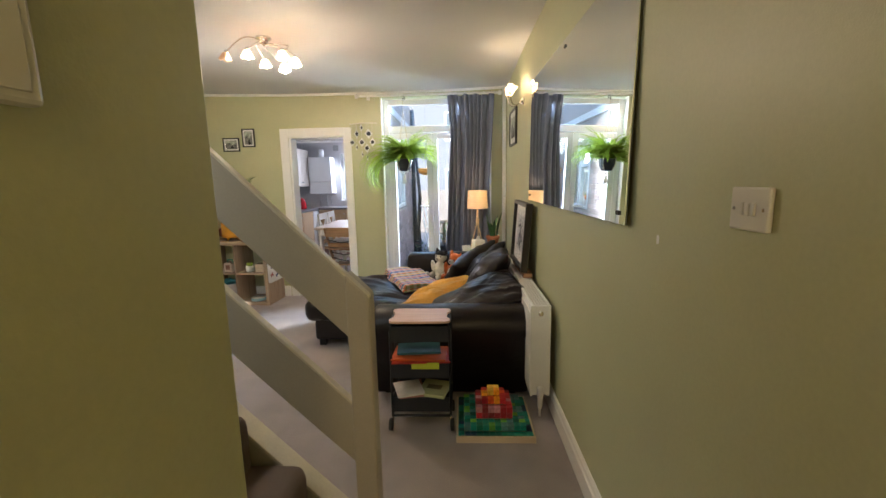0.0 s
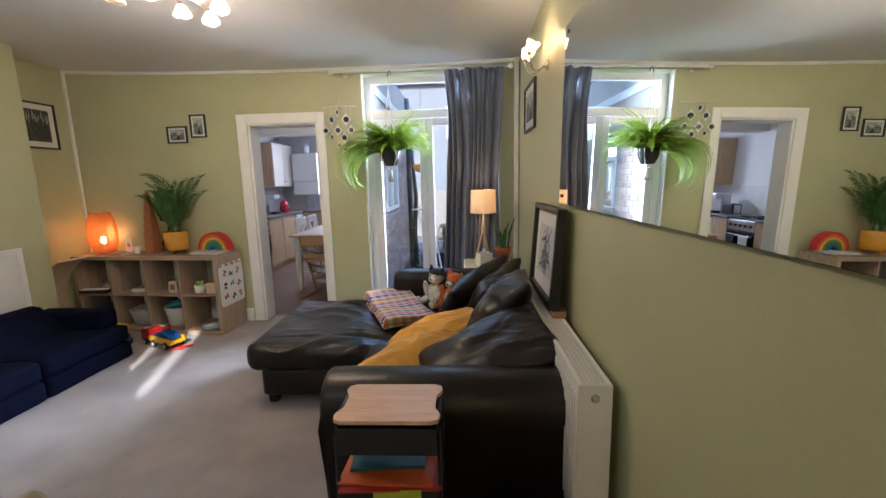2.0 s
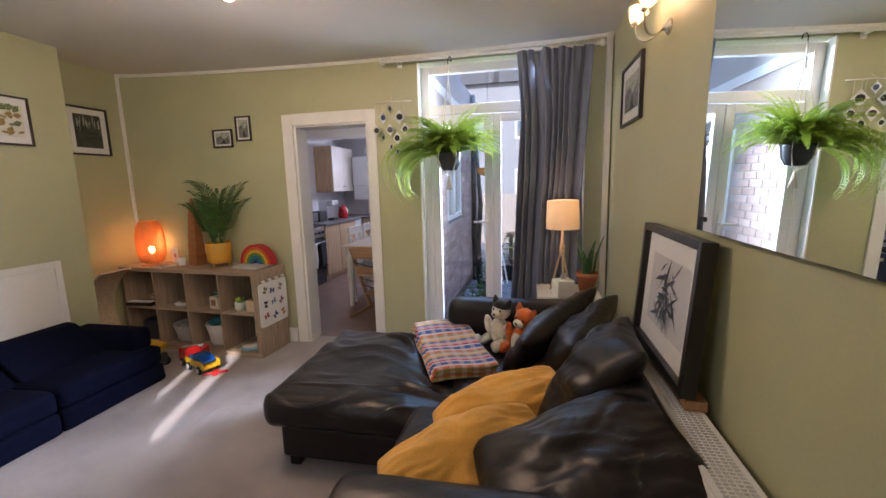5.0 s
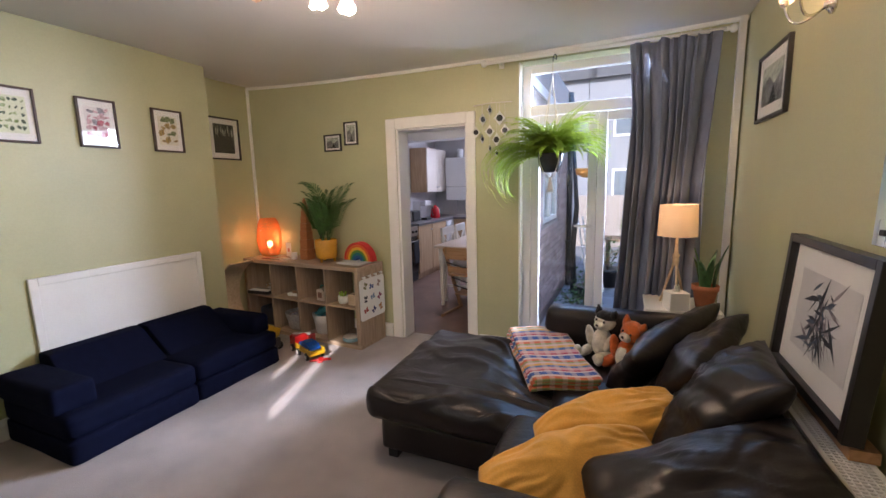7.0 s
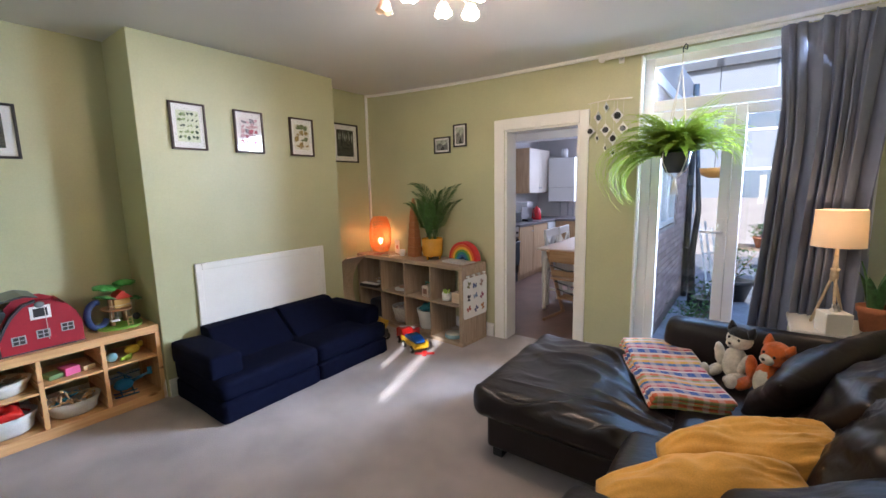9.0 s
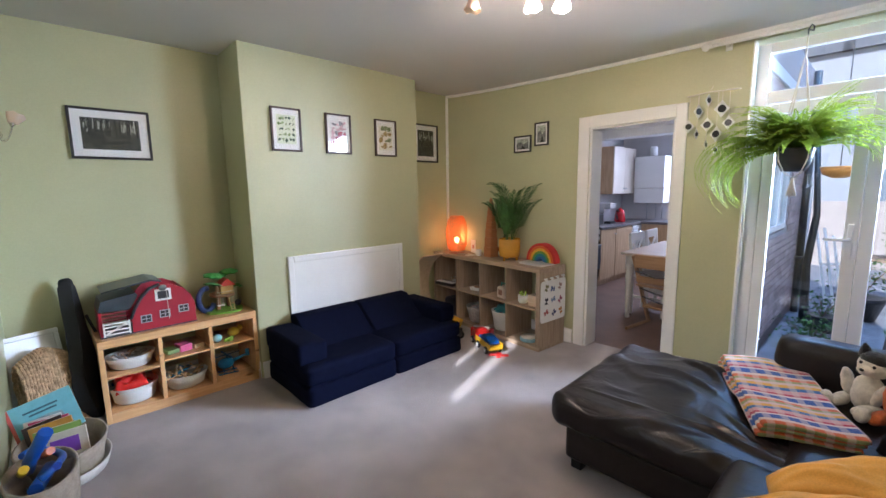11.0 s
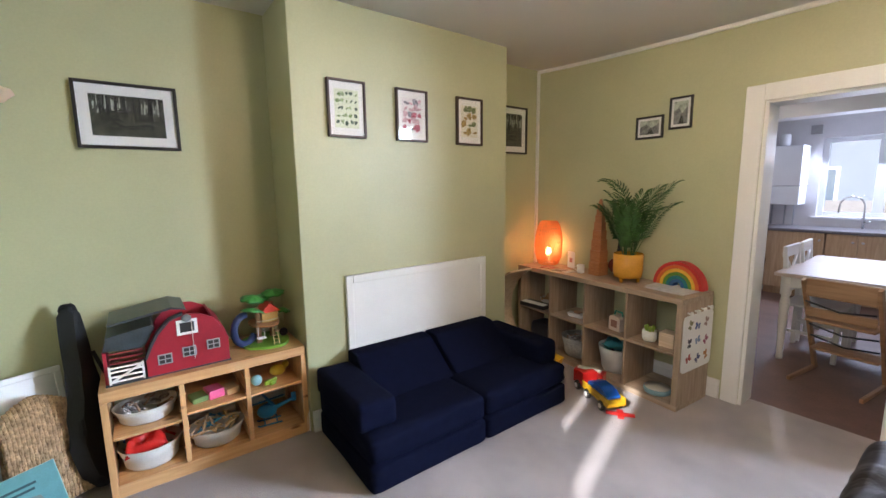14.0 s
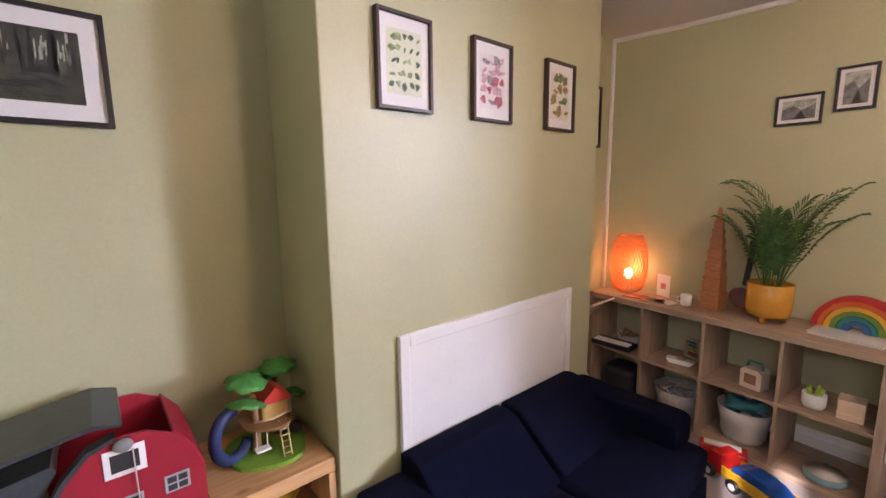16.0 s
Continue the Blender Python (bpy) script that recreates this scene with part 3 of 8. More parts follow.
def lying(at, along, up):
    """A matrix with x along one way and y as near as can be to another."""
    u = Vector(along).normalized()
    n = u.cross(Vector(up)).normalized()
    m = Matrix((u, n.cross(u), n)).transposed().to_4x4()
    m.translation = at
    return m


for at, along, up, (w, h, t), seed in (
    ((1.66, 5.25, 0.565), (0.5, 0.62, 0.20), (0.45, -0.1, 0.7), (0.68, 0.50, 0.23), 1),
    ((1.77, 5.03, 0.60), (0.32, 0.62, 0.14), (0.5, -0.1, 0.7), (0.58, 0.52, 0.22), 2),
    ((1.80, 4.585, 0.635), (0.10, 1.0, -0.06), (0.58, -0.06, 0.78), (0.50, 0.58, 0.24), 3),
    ((1.715, 4.10, 0.585), (0.62, 0.12, 0.24), (-0.12, 0.85, 0.22), (0.68, 0.48, 0.20), 4),
):
    c = thing("leather_cushion", (0, 0, 0), "slack dark brown leather back cushion on the sofa", "cushion", "leather sofa cushions")
    c.matrix_basis = lying(at, along, up)
    part("cover", cushion(w, h, t * 0.92, 0.015, seed, pinch=0.04, full=0.36), M_LEATHER, c)
for at, along, up, (w, h, t), seed in (
    ((1.455, 4.56, 0.490), (0.53, 0.27, 0.14), (-0.26, 0.55, 0.32), (0.62, 0.36, 0.20), 7),
    ((1.335, 4.25, 0.462), (0.56, 0.29, 0.12), (-0.26, 0.55, 0.26), (0.66, 0.37, 0.20), 8),
):
    c = thing("mustard_cushion", (0, 0, 0), "mustard yellow velvet scatter cushion on the sofa", "cushion", "mustard cushions")
    c.matrix_basis = lying(at, along, up)
    part("cover", cushion(w * 1.03, h, t, 0.024, seed, pinch=0.03, corner=0.08, taper=0.28, full=0.52), M_MUSTARD, c)

# folded checked blanket
m = mat("checked_blanket", (0.8, 0.72, 0.62), 0.95, bump=0.6, bump_scale=250, sheen=0.2, spec=0.1)
n, l = m.node_tree.nodes, m.node_tree.links
co, sep = n.new("ShaderNodeTexCoord"), n.new("ShaderNodeSeparateXYZ")
l.new(co.outputs["Object"], sep.inputs[0])


def stripes(axis, period, stops):
    mul, fr, cr = n.new("ShaderNodeMath"), n.new("ShaderNodeMath"), n.new("ShaderNodeValToRGB")
    mul.operation, mul.inputs[1].default_value, fr.operation = "MULTIPLY", 1 / period, "FRACT"
    l.new(sep.outputs[axis], mul.inputs[0])
    l.new(mul.outputs[0], fr.inputs[0])
    l.new(fr.outputs[0], cr.inputs[0])
    cr.color_ramp.interpolation = "CONSTANT"
    el = cr.color_ramp.elements
    el[0].position, el[0].color = 0.0, (*stops[0][1], 1)
    el[1].position, el[1].color = stops[1][0], (*stops[1][1], 1)
    for p, c in stops[2:]:
        el.new(p).color = (*c, 1)
    return cr.outputs[0]


bands = stripes(1, 0.235, [(0, (0.62, 0.16, 0.07)), (0.10, (0.70, 0.58, 0.5)), (0.18, (0.035, 0.10, 0.36)), (0.36, (0.70, 0.62, 0.60)), (0.42, (0.45, 0.05, 0.10)), (0.50, (0.62, 0.34, 0.34)), (0.64, (0.05, 0.16, 0.40)), (0.74, (0.70, 0.40, 0.08)), (0.84, (0.66, 0.50, 0.44)), (0.92, (0.30, 0.34, 0.14))])
sel = stripes(0, 0.066, [(0, (0, 0, 0)), (0.58, (1, 1, 1))])
mx = n.new("ShaderNodeMixRGB")
l.new(sel, mx.inputs[0])
l.new(bands, mx.inputs[1])
mx.inputs[2].default_value = (0.66, 0.56, 0.50, 1)
soft_mix = n.new("ShaderNodeMixRGB")
soft_mix.inputs[0].default_value = 0.45
l.new(bands, soft_mix.inputs[1])
l.new(mx.outputs[0], soft_mix.inputs[2])
l.new(soft_mix.outputs[0], n["Principled BSDF"].inputs["Base Color"])
M_BLANKET = m
blanket = thing("folded_blanket", (0.0, 0.0, 0.0), "folded woven check blanket in red, blue and cream on the chaise", "blanket")
for k in range(3):
    bb = puffed(0, 0, 0, 0.36, 0.74, 0.024, 0.011, 0.004, 20 + k, 6, 20)
    for v in bb.verts:
        v.co.z += 0.019 * k + 0.012 * math.sin(v.co.y * 9 + k) + 0.015 * noise.noise(v.co * 5)
        v.co.x += 0.01 * k
    part("fold", bb, M_BLANKET, blanket, smooth=True)
blanket.matrix_basis = pose(1.05, 4.88, 0.425, 2, 0, 24)

# two soft toys, one plain mesh each
M_FUR_W, M_FUR_K, M_FUR_O = (mat(nm, c, 0.95, vary=0.15, scale=30, fine=300, bump=0.8, bump_scale=200, sheen=0.3, spec=0.1) for nm, c in (("grey_plush", (0.68, 0.65, 0.58)), ("black_plush", (0.02, 0.02, 0.022)), ("orange_plush", (0.60, 0.14, 0.03))))


def soft_toy(name, at, rz, coat, label, lean=0.0):
    """Plush animal that sits: coat holds body, paws and muzzle, ears and crown."""
    bm = bmesh.new()
    blob(bm, (0, 0, 0.085), (0.062, 0.052, 0.095), mi=0)
    blob(bm, (0, -0.018, 0.08), (0.048, 0.042, 0.075), mi=1)
    blob(bm, (0, 0.005, 0.222), (0.064, 0.056, 0.056), mi=0)
    blob(bm, (0, 0.010, 0.250), (0.062, 0.054, 0.040), mi=2)
    blob(bm, (0, -0.044, 0.208), (0.034, 0.030, 0.026), mi=1)
    blob(bm, (0, -0.073, 0.214), (0.009, 0.007, 0.007), 8, 6, mi=3)
    for s in (-1, 1):
        blob(bm, (0.027 * s, -0.046, 0.236), (0.007, 0.006, 0.008), 8, 6, mi=3)
        blob(bm, (0.055 * s, -0.06, 0.03), (0.030, 0.075, 0.030), m=Matrix.Rotation(-0.25 * s, 4, "Z"), mi=0)
        blob(bm, (0.068 * s, -0.028, 0.115), (0.024, 0.030, 0.065), m=Matrix.Rotation(0.3 * s, 4, "Y"), mi=0)
        blob(bm, (0.072 * s, -0.128, 0.036), (0.028, 0.024, 0.036), mi=1)
        lathe(bm, [(0.026, 0.0), (0.019, 0.03), (0.006, 0.054), (0.0, 0.058)], 10, pose(0.044 * s, 0.008, 0.258, 0, 18 * s, 0), mi=2)
    for v in bm.verts:
        v.co += Vector((0.004 * noise.noise(v.co * 40), 0.004 * noise.noise(v.co * 40 + Vector((9, 0, 0))), 0))
    ob = part(name, bm, coat, None, "", True)
    ob.matrix_basis = pose(*at, 0, lean, rz)
    return tagged(ob, label, "soft toy", "soft toys on the sofa")


soft_toy("soft_toy_cat", (1.36, 5.47, 0.44), -32, (M_FUR_W, M_FUR_W, M_FUR_K, M_BLACK), "grey and black plush toy cat sitting on the sofa", 6)
soft_toy("soft_toy_fox", (1.49, 5.33, 0.44), -38, (M_FUR_O, M_FUR_W, M_FUR_O, M_BLACK), "orange and white plush toy fox sitting on the sofa", 12)

# ---- low navy play sofa under the white panel ----
navy = thing("play_sofa", (0, 0, 0), "low navy fabric modular play sofa", "sofa")
for y0, y1, s in ((3.955, 4.71, 1), (4.718, 5.465, 2)):
    part("seat", puffed(-1.98, y0, 0.0, -1.26, y1, 0.145, 0.025, 0.004, s, cuts=16), M_NAVY, navy)
    part("seat_cushion", puffed(-1.98, y0, 0.145, -1.27, y1, 0.285, 0.035, 0.007, s + 3, cuts=16), M_NAVY, navy)
for y0, y1, s in ((4.16, 4.735, 1), (4.76, 5.31, 2)):
    bm = bmesh.new()
    prism(bm, [(-1.985, 0.28), (-1.60, 0.28), (-1.86, 0.488), (-1.93, 0.497), (-1.985, 0.486)], y0, y1, "y")
    bmesh.ops.bevel(bm, geom=list(bm.edges), offset=0.012, segments=2, profile=0.5, affect="EDGES")
    part("back_wedge", bm, M_NAVY, navy)
part("arm", puffed(-1.97, 3.94, 0.275, -1.36, 4.165, 0.432, 0.032, 0.005, 7, cuts=16), M_NAVY, navy)
part("arm", puffed(-1.97, 5.30, 0.275, -1.36, 5.475, 0.432, 0.032, 0.005, 8, cuts=16), M_NAVY, navy)

# ---- things on and along the walls ----
panel = thing("fireplace_cover", (XC, 4.7675, 0), "white painted board covering the old fireplace", "panel")
part("board", B(0.001, -0.545, 0.137, 0.012, 0.545, 0.915), M_WHITE, panel)
for b in ((0.001, -0.5925, 0.137, 0.024, -0.545, 0.967), (0.001, 0.545, 0.137, 0.024, 0.5925, 0.967), (0.001, -0.545, 0.915, 0.0245, 0.545, 0.9675)):
    part("moulding", B(*b, bevel=0.005), M_WHITE, panel)

M_FRAME = mat("black_frame", (0.016, 0.013, 0.012), 0.35, vary=0.1)
M_FRAMEBROWN = mat("dark_brown_frame", (0.045, 0.022, 0.014), 0.4, vary=0.15)
M_PHOTO = mat("dark_woodland_print", (0.045, 0.05, 0.034), 0.5, vary=0.45, scale=14, fine=60)
M_PHOTOTREE = mat("print_tree_trunks", (0.012, 0.012, 0.010), 0.5)
M_PHOTOSKY = mat("print_pale_gaps", (0.42, 0.45, 0.38), 0.5, vary=0.3, scale=30)
M_PHOTOGREY = mat("grey_landscape_print", (0.16, 0.16, 0.16), 0.5, vary=0.4, scale=12, fine=50)
M_INK = [mat("print_ink", c, 0.6, vary=0.3, scale=60) for c in ((0.16, 0.24, 0.07), (0.26, 0.34, 0.16), (0.05, 0.09, 0.05))]
M_INKPINK = [mat("print_ink", c, 0.6, vary=0.3, scale=60) for c in ((0.42, 0.10, 0.14), (0.28, 0.26, 0.30), (0.55, 0.35, 0.38))]
M_INKMOTH = [mat("print_ink", c, 0.6, vary=0.3, scale=60) for c in ((0.32, 0.22, 0.06), (0.14, 0.17, 0.06), (0.10, 0.07, 0.03))]
M_INKBLUE = [mat("print_ink", c, 0.6, vary=0.3, scale=60) for c in ((0.03, 0.035, 0.05), (0.06, 0.08, 0.13), (0.22, 0.19, 0.22))]


def picture(name, m, w, h, fw, depth, frame_mat, mount, label, art, group=""):
    """A framed picture; its own x runs along the wall, z up, and it faces -y."""
    ob = thing(name, (0, 0, 0), label, "picture", group)
    bm = bmesh.new()
    for b in ((-w / 2, -depth, -h / 2, -w / 2 + fw, 0, h / 2), (w / 2 - fw, -depth, -h / 2, w / 2, 0, h / 2), (-w / 2 + fw, -depth, -h / 2, w / 2 - fw, 0, -h / 2 + fw), (-w / 2 + fw, -depth, h / 2 - fw, w / 2 - fw, 0, h / 2)):
        box(bm, *b, bevel=0.002)
    part("frame", bm, frame_mat, ob)
    part("mount", B(-w / 2 + fw, -depth * 0.45, -h / 2 + fw, w / 2 - fw, -0.001, h / 2 - fw), M_PAPER, ob)
    g = part("pane", B(-w / 2 + fw, -depth * 0.8, -h / 2 + fw, w / 2 - fw, -depth * 0.8 + 0.002, h / 2 - fw), M_PICGLASS, ob)
    g.visible_shadow = False
    art(ob, w - 2 * fw, h - 2 * fw, -depth * 0.45 - 0.0015, mount)
    ob.matrix_basis = m
    return ob


def flat(bm, pts, y, mi=0):
    f = bm.faces.new([bm.verts.new((x, y, z)) for x, z in pts])
    f.material_index = mi


def art_photo(dark):
    def art(ob, w, h, y, mount):
        rnd = random.Random(int(w * 1000))
        a, b = w / 2 - mount, h / 2 - mount
        bm = bmesh.new()
        flat(bm, [(-a, -b), (a, -b), (a, b), (-a, b)], y)
        if dark:
            for i in range(34):  # pale sky between the trees
                x, z0, s = rnd.uniform(-a * 0.96, a * 0.96), b * rnd.uniform(0.05, 0.5), rnd.uniform(0.0015, 0.006)
                z1 = min(b, z0 + b * rnd.uniform(0.2, 0.6))
                flat(bm, [(x - s, z0), (x + s * 0.7, z0 + 0.004), (x + s, z1), (x - s * 0.6, z1 - 0.003)], y - 0.0004, 2)
            for i in range(15):
                x, s, tilt_ = rnd.uniform(-a * 0.93, a * 0.93), rnd.uniform(0.0015, 0.006), rnd.uniform(-0.008, 0.008)
                flat(bm, [(x - s * 1.3, -b * rnd.uniform(0.0, 0.35)), (x + s * 1.3, -b * 0.2), (x + s * 0.8 + tilt_, b), (x - s * 0.8 + tilt_, b)], y - 0.0008, 1)
            for i in range(7):  # fallen logs and banks
                x, z, w_ = rnd.uniform(-a * 0.5, a * 0.5), -b * rnd.uniform(0.05, 0.7), a * rnd.uniform(0.15, 0.4)
                flat(bm, [(x - w_, z - 0.004), (x + w_, z - 0.008), (x + w_ * 0.6, z + 0.008), (x - w_ * 0.3, z + 0.014)], y - 0.0010 - 0.00005 * i, 1)
        else:
            flat(bm, [(-a, b * 0.1), (-a * 0.3, b * 0.45), (a * 0.2, -b * 0.05), (a, b * 0.5), (a, b), (-a, b)], y - 0.0004, 2)
            flat(bm, [(-a * 0.3, -b), (a * 0.5, -b), (a * 0.15, -b * 0.1)], y - 0.0004, 1)
        part("print", bm, (M_PHOTO if dark else M_PHOTOGREY, M_PHOTOTREE, M_PHOTOSKY), ob)
    return art


def art_specimens(inks, cols, rows, seed, ground=None, size=1.0):
    """Rows of small leaf and petal shapes."""
    def art(ob, w, h, y, mount):
        rnd = random.Random(seed)
        bm = bmesh.new()
        a, b = w / 2 - mount, h / 2 - mount * 1.3
        if ground is not None:
            part("sheet", B(-a * 1.12, y + 0.0003, -b * 1.08, a * 1.12, y + 0.0011, b * 1.08), ground, ob)
        for i in range(cols):
            for j in range(rows):
                cx = -a + (i + 0.5) * 2 * a / cols + rnd.uniform(-0.004, 0.004)
                cz = -b + (j + 0.5) * 2 * b / rows + rnd.uniform(-0.004, 0.004)
                s, turn, k = size * rnd.uniform(0.95, 1.35) * a / cols, rnd.uniform(-1.2, 1.2), rnd.randrange(3)
                for lobe in range(rnd.choice((1, 3, 5))):
                    t2 = turn + (lobe - 1.5) * 0.6
                    pts = []
                    for q in range(7):
                        u = 2 * math.pi * q / 7
                        px, pz = 0.32 * s * math.cos(u), 0.75 * s * math.sin(u) + 0.3 * s
                        pts.append((cx + px * math.cos(t2) - pz * math.sin(t2), cz + px * math.sin(t2) + pz * math.cos(t2)))
                    flat(bm, pts, y - 0.0003 * lobe, k)
        part("print", bm, inks, ob)
    return art


def art_ink(ob, w, h, y, mount):
    """Dark brush strokes that fan out from the middle of a pale sheet."""
    rnd = random.Random(5)
    part("sheet", B(-w / 2 + mount, y, -h / 2 + mount, w / 2 - mount, y + 0.0012, h / 2 - mount), mat("pale_grey_sheet", (0.62, 0.61, 0.62), 0.7), ob)
    bm = bmesh.new()
    for i in range(70):
        t, r = rnd.gauss(math.pi * 1.5, 1.1), rnd.uniform(0.03, 0.17)
        cx, cz = rnd.gauss(0.0, 0.025), rnd.gauss(0.0, 0.05)
        dx, dz = math.cos(t) * r, math.sin(t) * r * 1.1
        s = rnd.uniform(0.003, 0.011)
        flat(bm, [(cx - dz / r * s * 0.3, cz + dx / r * s * 0.3), (cx + dx * 0.5 - dz / r * s, cz + dz * 0.5 + dx / r * s), (cx + dx, cz + dz), (cx + dx * 0.5 + dz / r * s, cz + dz * 0.5 - dx / r * s)], y - 0.0005 - 0.00003 * i, rnd.randrange(3))
    part("print", bm, M_INKBLUE, ob)


def on_west(x, y, z):
    return pose(x + 0.001, y, z, 0, 0, 90)


def on_north(x, z):
    return pose(x, YN - 0.001, z)


def on_east(y, z, x=None):
    return pose((XE if x is None else x) - 0.001, y, z, 0, 0, -90)


GREEN_GROUP = "three botanical prints on the chimney breast"
for y, art, label in ((4.236, art_specimens(M_INK, 5, 5, 3, mat("pale_green_sheet", (0.66, 0.70, 0.52), 0.7)), "brown framed print of green leaves and seeds"), (4.70, art_specimens(M_INKPINK, 4, 5, 9, mat("pale_pink_sheet", (0.74, 0.70, 0.70), 0.7), 1.5), "brown framed print of pink flowers"), (5.203, art_specimens(M_INKMOTH, 3, 4, 4, mat("pale_ochre_sheet", (0.72, 0.69, 0.58), 0.7), 1.2), "brown framed print of ochre winged shapes")):
    picture("framed_print", on_west(XC, y, 1.989), 0.245, 0.337, 0.013, 0.026, M_FRAMEBROWN, 0.04, label, art, GREEN_GROUP)
picture("framed_photo", on_west(XW, 3.173, 1.916), 0.458, 0.345, 0.016, 0.024, M_FRAME, 0.05, "black framed woodland photograph with a white mount", art_photo(True))
picture("framed_photo", on_west(XA, 6.0, 2.02), 0.37, 0.42, 0.016, 0.024, M_FRAME, 0.05, "black framed dark woodland photograph in the alcove", art_photo(True))
picture("framed_photo", on_north(-1.236, 1.940), 0.208, 0.165, 0.014, 0.018, M_FRAME, 0.018, "small black framed landscape photograph", art_photo(False), "two small photographs on the north wall")
picture("framed_photo", on_north(-1.013, 2.018), 0.158, 0.222, 0.014, 0.018, M_FRAME, 0.018, "small black framed upright landscape photograph", art_photo(False), "two small photographs on the north wall")
picture("framed_photo", on_east(5.67, 1.985), 0.50, 0.36, 0.018, 0.022, M_FRAME, 0.06, "black framed misty landscape photograph", art_photo(False))
picture("framed_ink_print", pose(XE - 0.052, 4.61, 1.008, -4, 0, -90), 0.665, 0.525, 0.03, 0.05, M_FRAME, 0.085, "deep black frame with a dark ink print leaning above the radiator", art_ink)

# wall mirror
mirror = thing("wall_mirror", (XE, 3.53, 1.735), "large frameless wall mirror held by black clips", "mirror")
m_mir = bpy.data.materials.new("mirror_silver")
m_mir.use_nodes = True
b = m_mir.node_tree.nodes["Principled BSDF"]
b.inputs["Base Color"].default_value, b.inputs["Metallic"].default_value, b.inputs["Roughness"].default_value = (0.86, 0.90, 0.87, 1), 1.0, 0.0
part("mirror_glass", B(-0.010, -0.965, -0.44, -0.004, 0.915, 0.44, bevel=0.0015), m_mir, mirror)
part("backing", B(-0.0038, -0.962, -0.437, -0.0006, 0.912, 0.437), M_BLACK, mirror)
for y, z in ((-0.91, -0.40), (0.86, -0.40), (-0.05, 0.40), (0.86, 0.40), (-0.91, 0.40)):
    part("clip", B(-0.016, y - 0.014, z - 0.008, -0.003, y + 0.014, z + 0.008, bevel=0.003), M_BLACK, mirror)
mirror.matrix_basis = pose(XE - 0.0175, 3.53, 1.735, 0, 1.05, 0.46)

# radiator under the mirror
rad = thing("radiator", (XE, 4.33, 0), "white double panel radiator with a grille top", "radiator")
R0, R1 = -0.76, 0.76
part("back_panel", B(-0.055, R0, 0.12, -0.04, R1, 0.69, bevel=0.005), M_WHITE, rad)
bm = B(-0.158, R0, 0.12, -0.145, R1, 0.69, bevel=0.005)
k = 0
while R0 + 0.03 + k * 0.034 < R1 - 0.03:
    y = R0 + 0.03 + k * 0.034
    box(bm, -0.164, y, 0.15, -0.157, y + 0.02, 0.66, bevel=0.003, seg=1)
    k += 1
part("front_panel", bm, M_WHITE, rad)
for y in (R0, R1 - 0.006):
    part("side_cover", B(-0.160, y - 0.001, 0.13, -0.038, y + 0.007, 0.705, bevel=0.003), M_WHITE, rad)
bm = bmesh.new()
for b in ((-0.158, R0 + 0.006, 0.692, -0.142, R1 - 0.006, 0.705), (-0.056, R0 + 0.006, 0.692, -0.040, R1 - 0.006, 0.705)):
    box(bm, *b)
for i in range(1, 5):
    x = -0.142 + i * 0.0172
    box(bm, x - 0.002, R0 + 0.006, 0.694, x + 0.002, R1 - 0.006, 0.702)
for i in range(101):
    y = R0 + 0.012 + i * (R1 - R0 - 0.024) / 100
    box(bm, -0.142, y - 0.0022, 0.6935, -0.056, y + 0.0022, 0.7035)
part("grille", bm, M_WHITE, rad)
bm = tube(bmesh.new(), [(-0.10, R0 - 0.02, 0.0), (-0.10, R0 - 0.02, 0.13)], 0.008)
lathe(bm, [(0.012, 0.03), (0.016, 0.05), (0.016, 0.10), (0.02, 0.11), (0.02, 0.165), (0.012, 0.175)], 14, pose(-0.10, R0 - 0.02, 0.02))
part("valve", bm, mat("white_plastic", (0.75, 0.75, 0.73), 0.35), rad)
bm = lathe(bmesh.new(), [(0.016, 0), (0.016, 0.006), (0.008, 0.010)], 14, pose(-0.10, R0, 0.655, 90, 0, 0))
part("plug", bm, M_CHROME, rad)

# light switch, wall box and a filled patch
M_PLASTIC = mat("white_switch_plastic", (0.66, 0.63, 0.58), 0.3, vary=0.02)
sw = thing("light_switch", (XE, 1.988, 1.391), "white plastic triple light switch", "light switch")
part("plate", B(-0.012, -0.055, -0.043, -0.0005, 0.055, 0.043, bevel=0.004), M_PLASTIC, sw)
for y in (-0.016, 0.0, 0.016):
    part("rocker", B(-0.017, y - 0.0062, -0.013, -0.0115, y + 0.0062, 0.013, bevel=0.002), M_PLASTIC, sw)
for y in (-0.042, 0.042):
    part("screw", lathe(bmesh.new(), [(0.0035, 0), (0.0035, 0.001)], 10, pose(-0.012, y, 0, 0, -90, 0)), M_CHROME, sw)
wb = thing("thermostat_box", (1.29, 1.37, 1.63), "white plastic control box on the hall wall", "thermostat")
part("casing", B(0.0005, -0.12, -0.118, 0.016, 0.055, 0.13, bevel=0.004), M_PLASTIC, wb)
part("flap", B(0.016, -0.10, -0.11, 0.018, 0.045, -0.055, bevel=0.001), M_PLASTIC, wb)
structure("wall_patch", B(XE - 0.0015, 2.369, 1.262, XE - 0.0003, 2.383, 1.288), M_PAPER, "small white filled patch on the green wall", "patch")

# wall lamps
M_SHADE_GLASS = thin_shade("frosted_glass_shade", (0.80, 0.70, 0.60), (0.92, 0.66, 0.42))
M_BULB = glow("lamp_bulb", (1.0, 0.70, 0.38), 25.0)


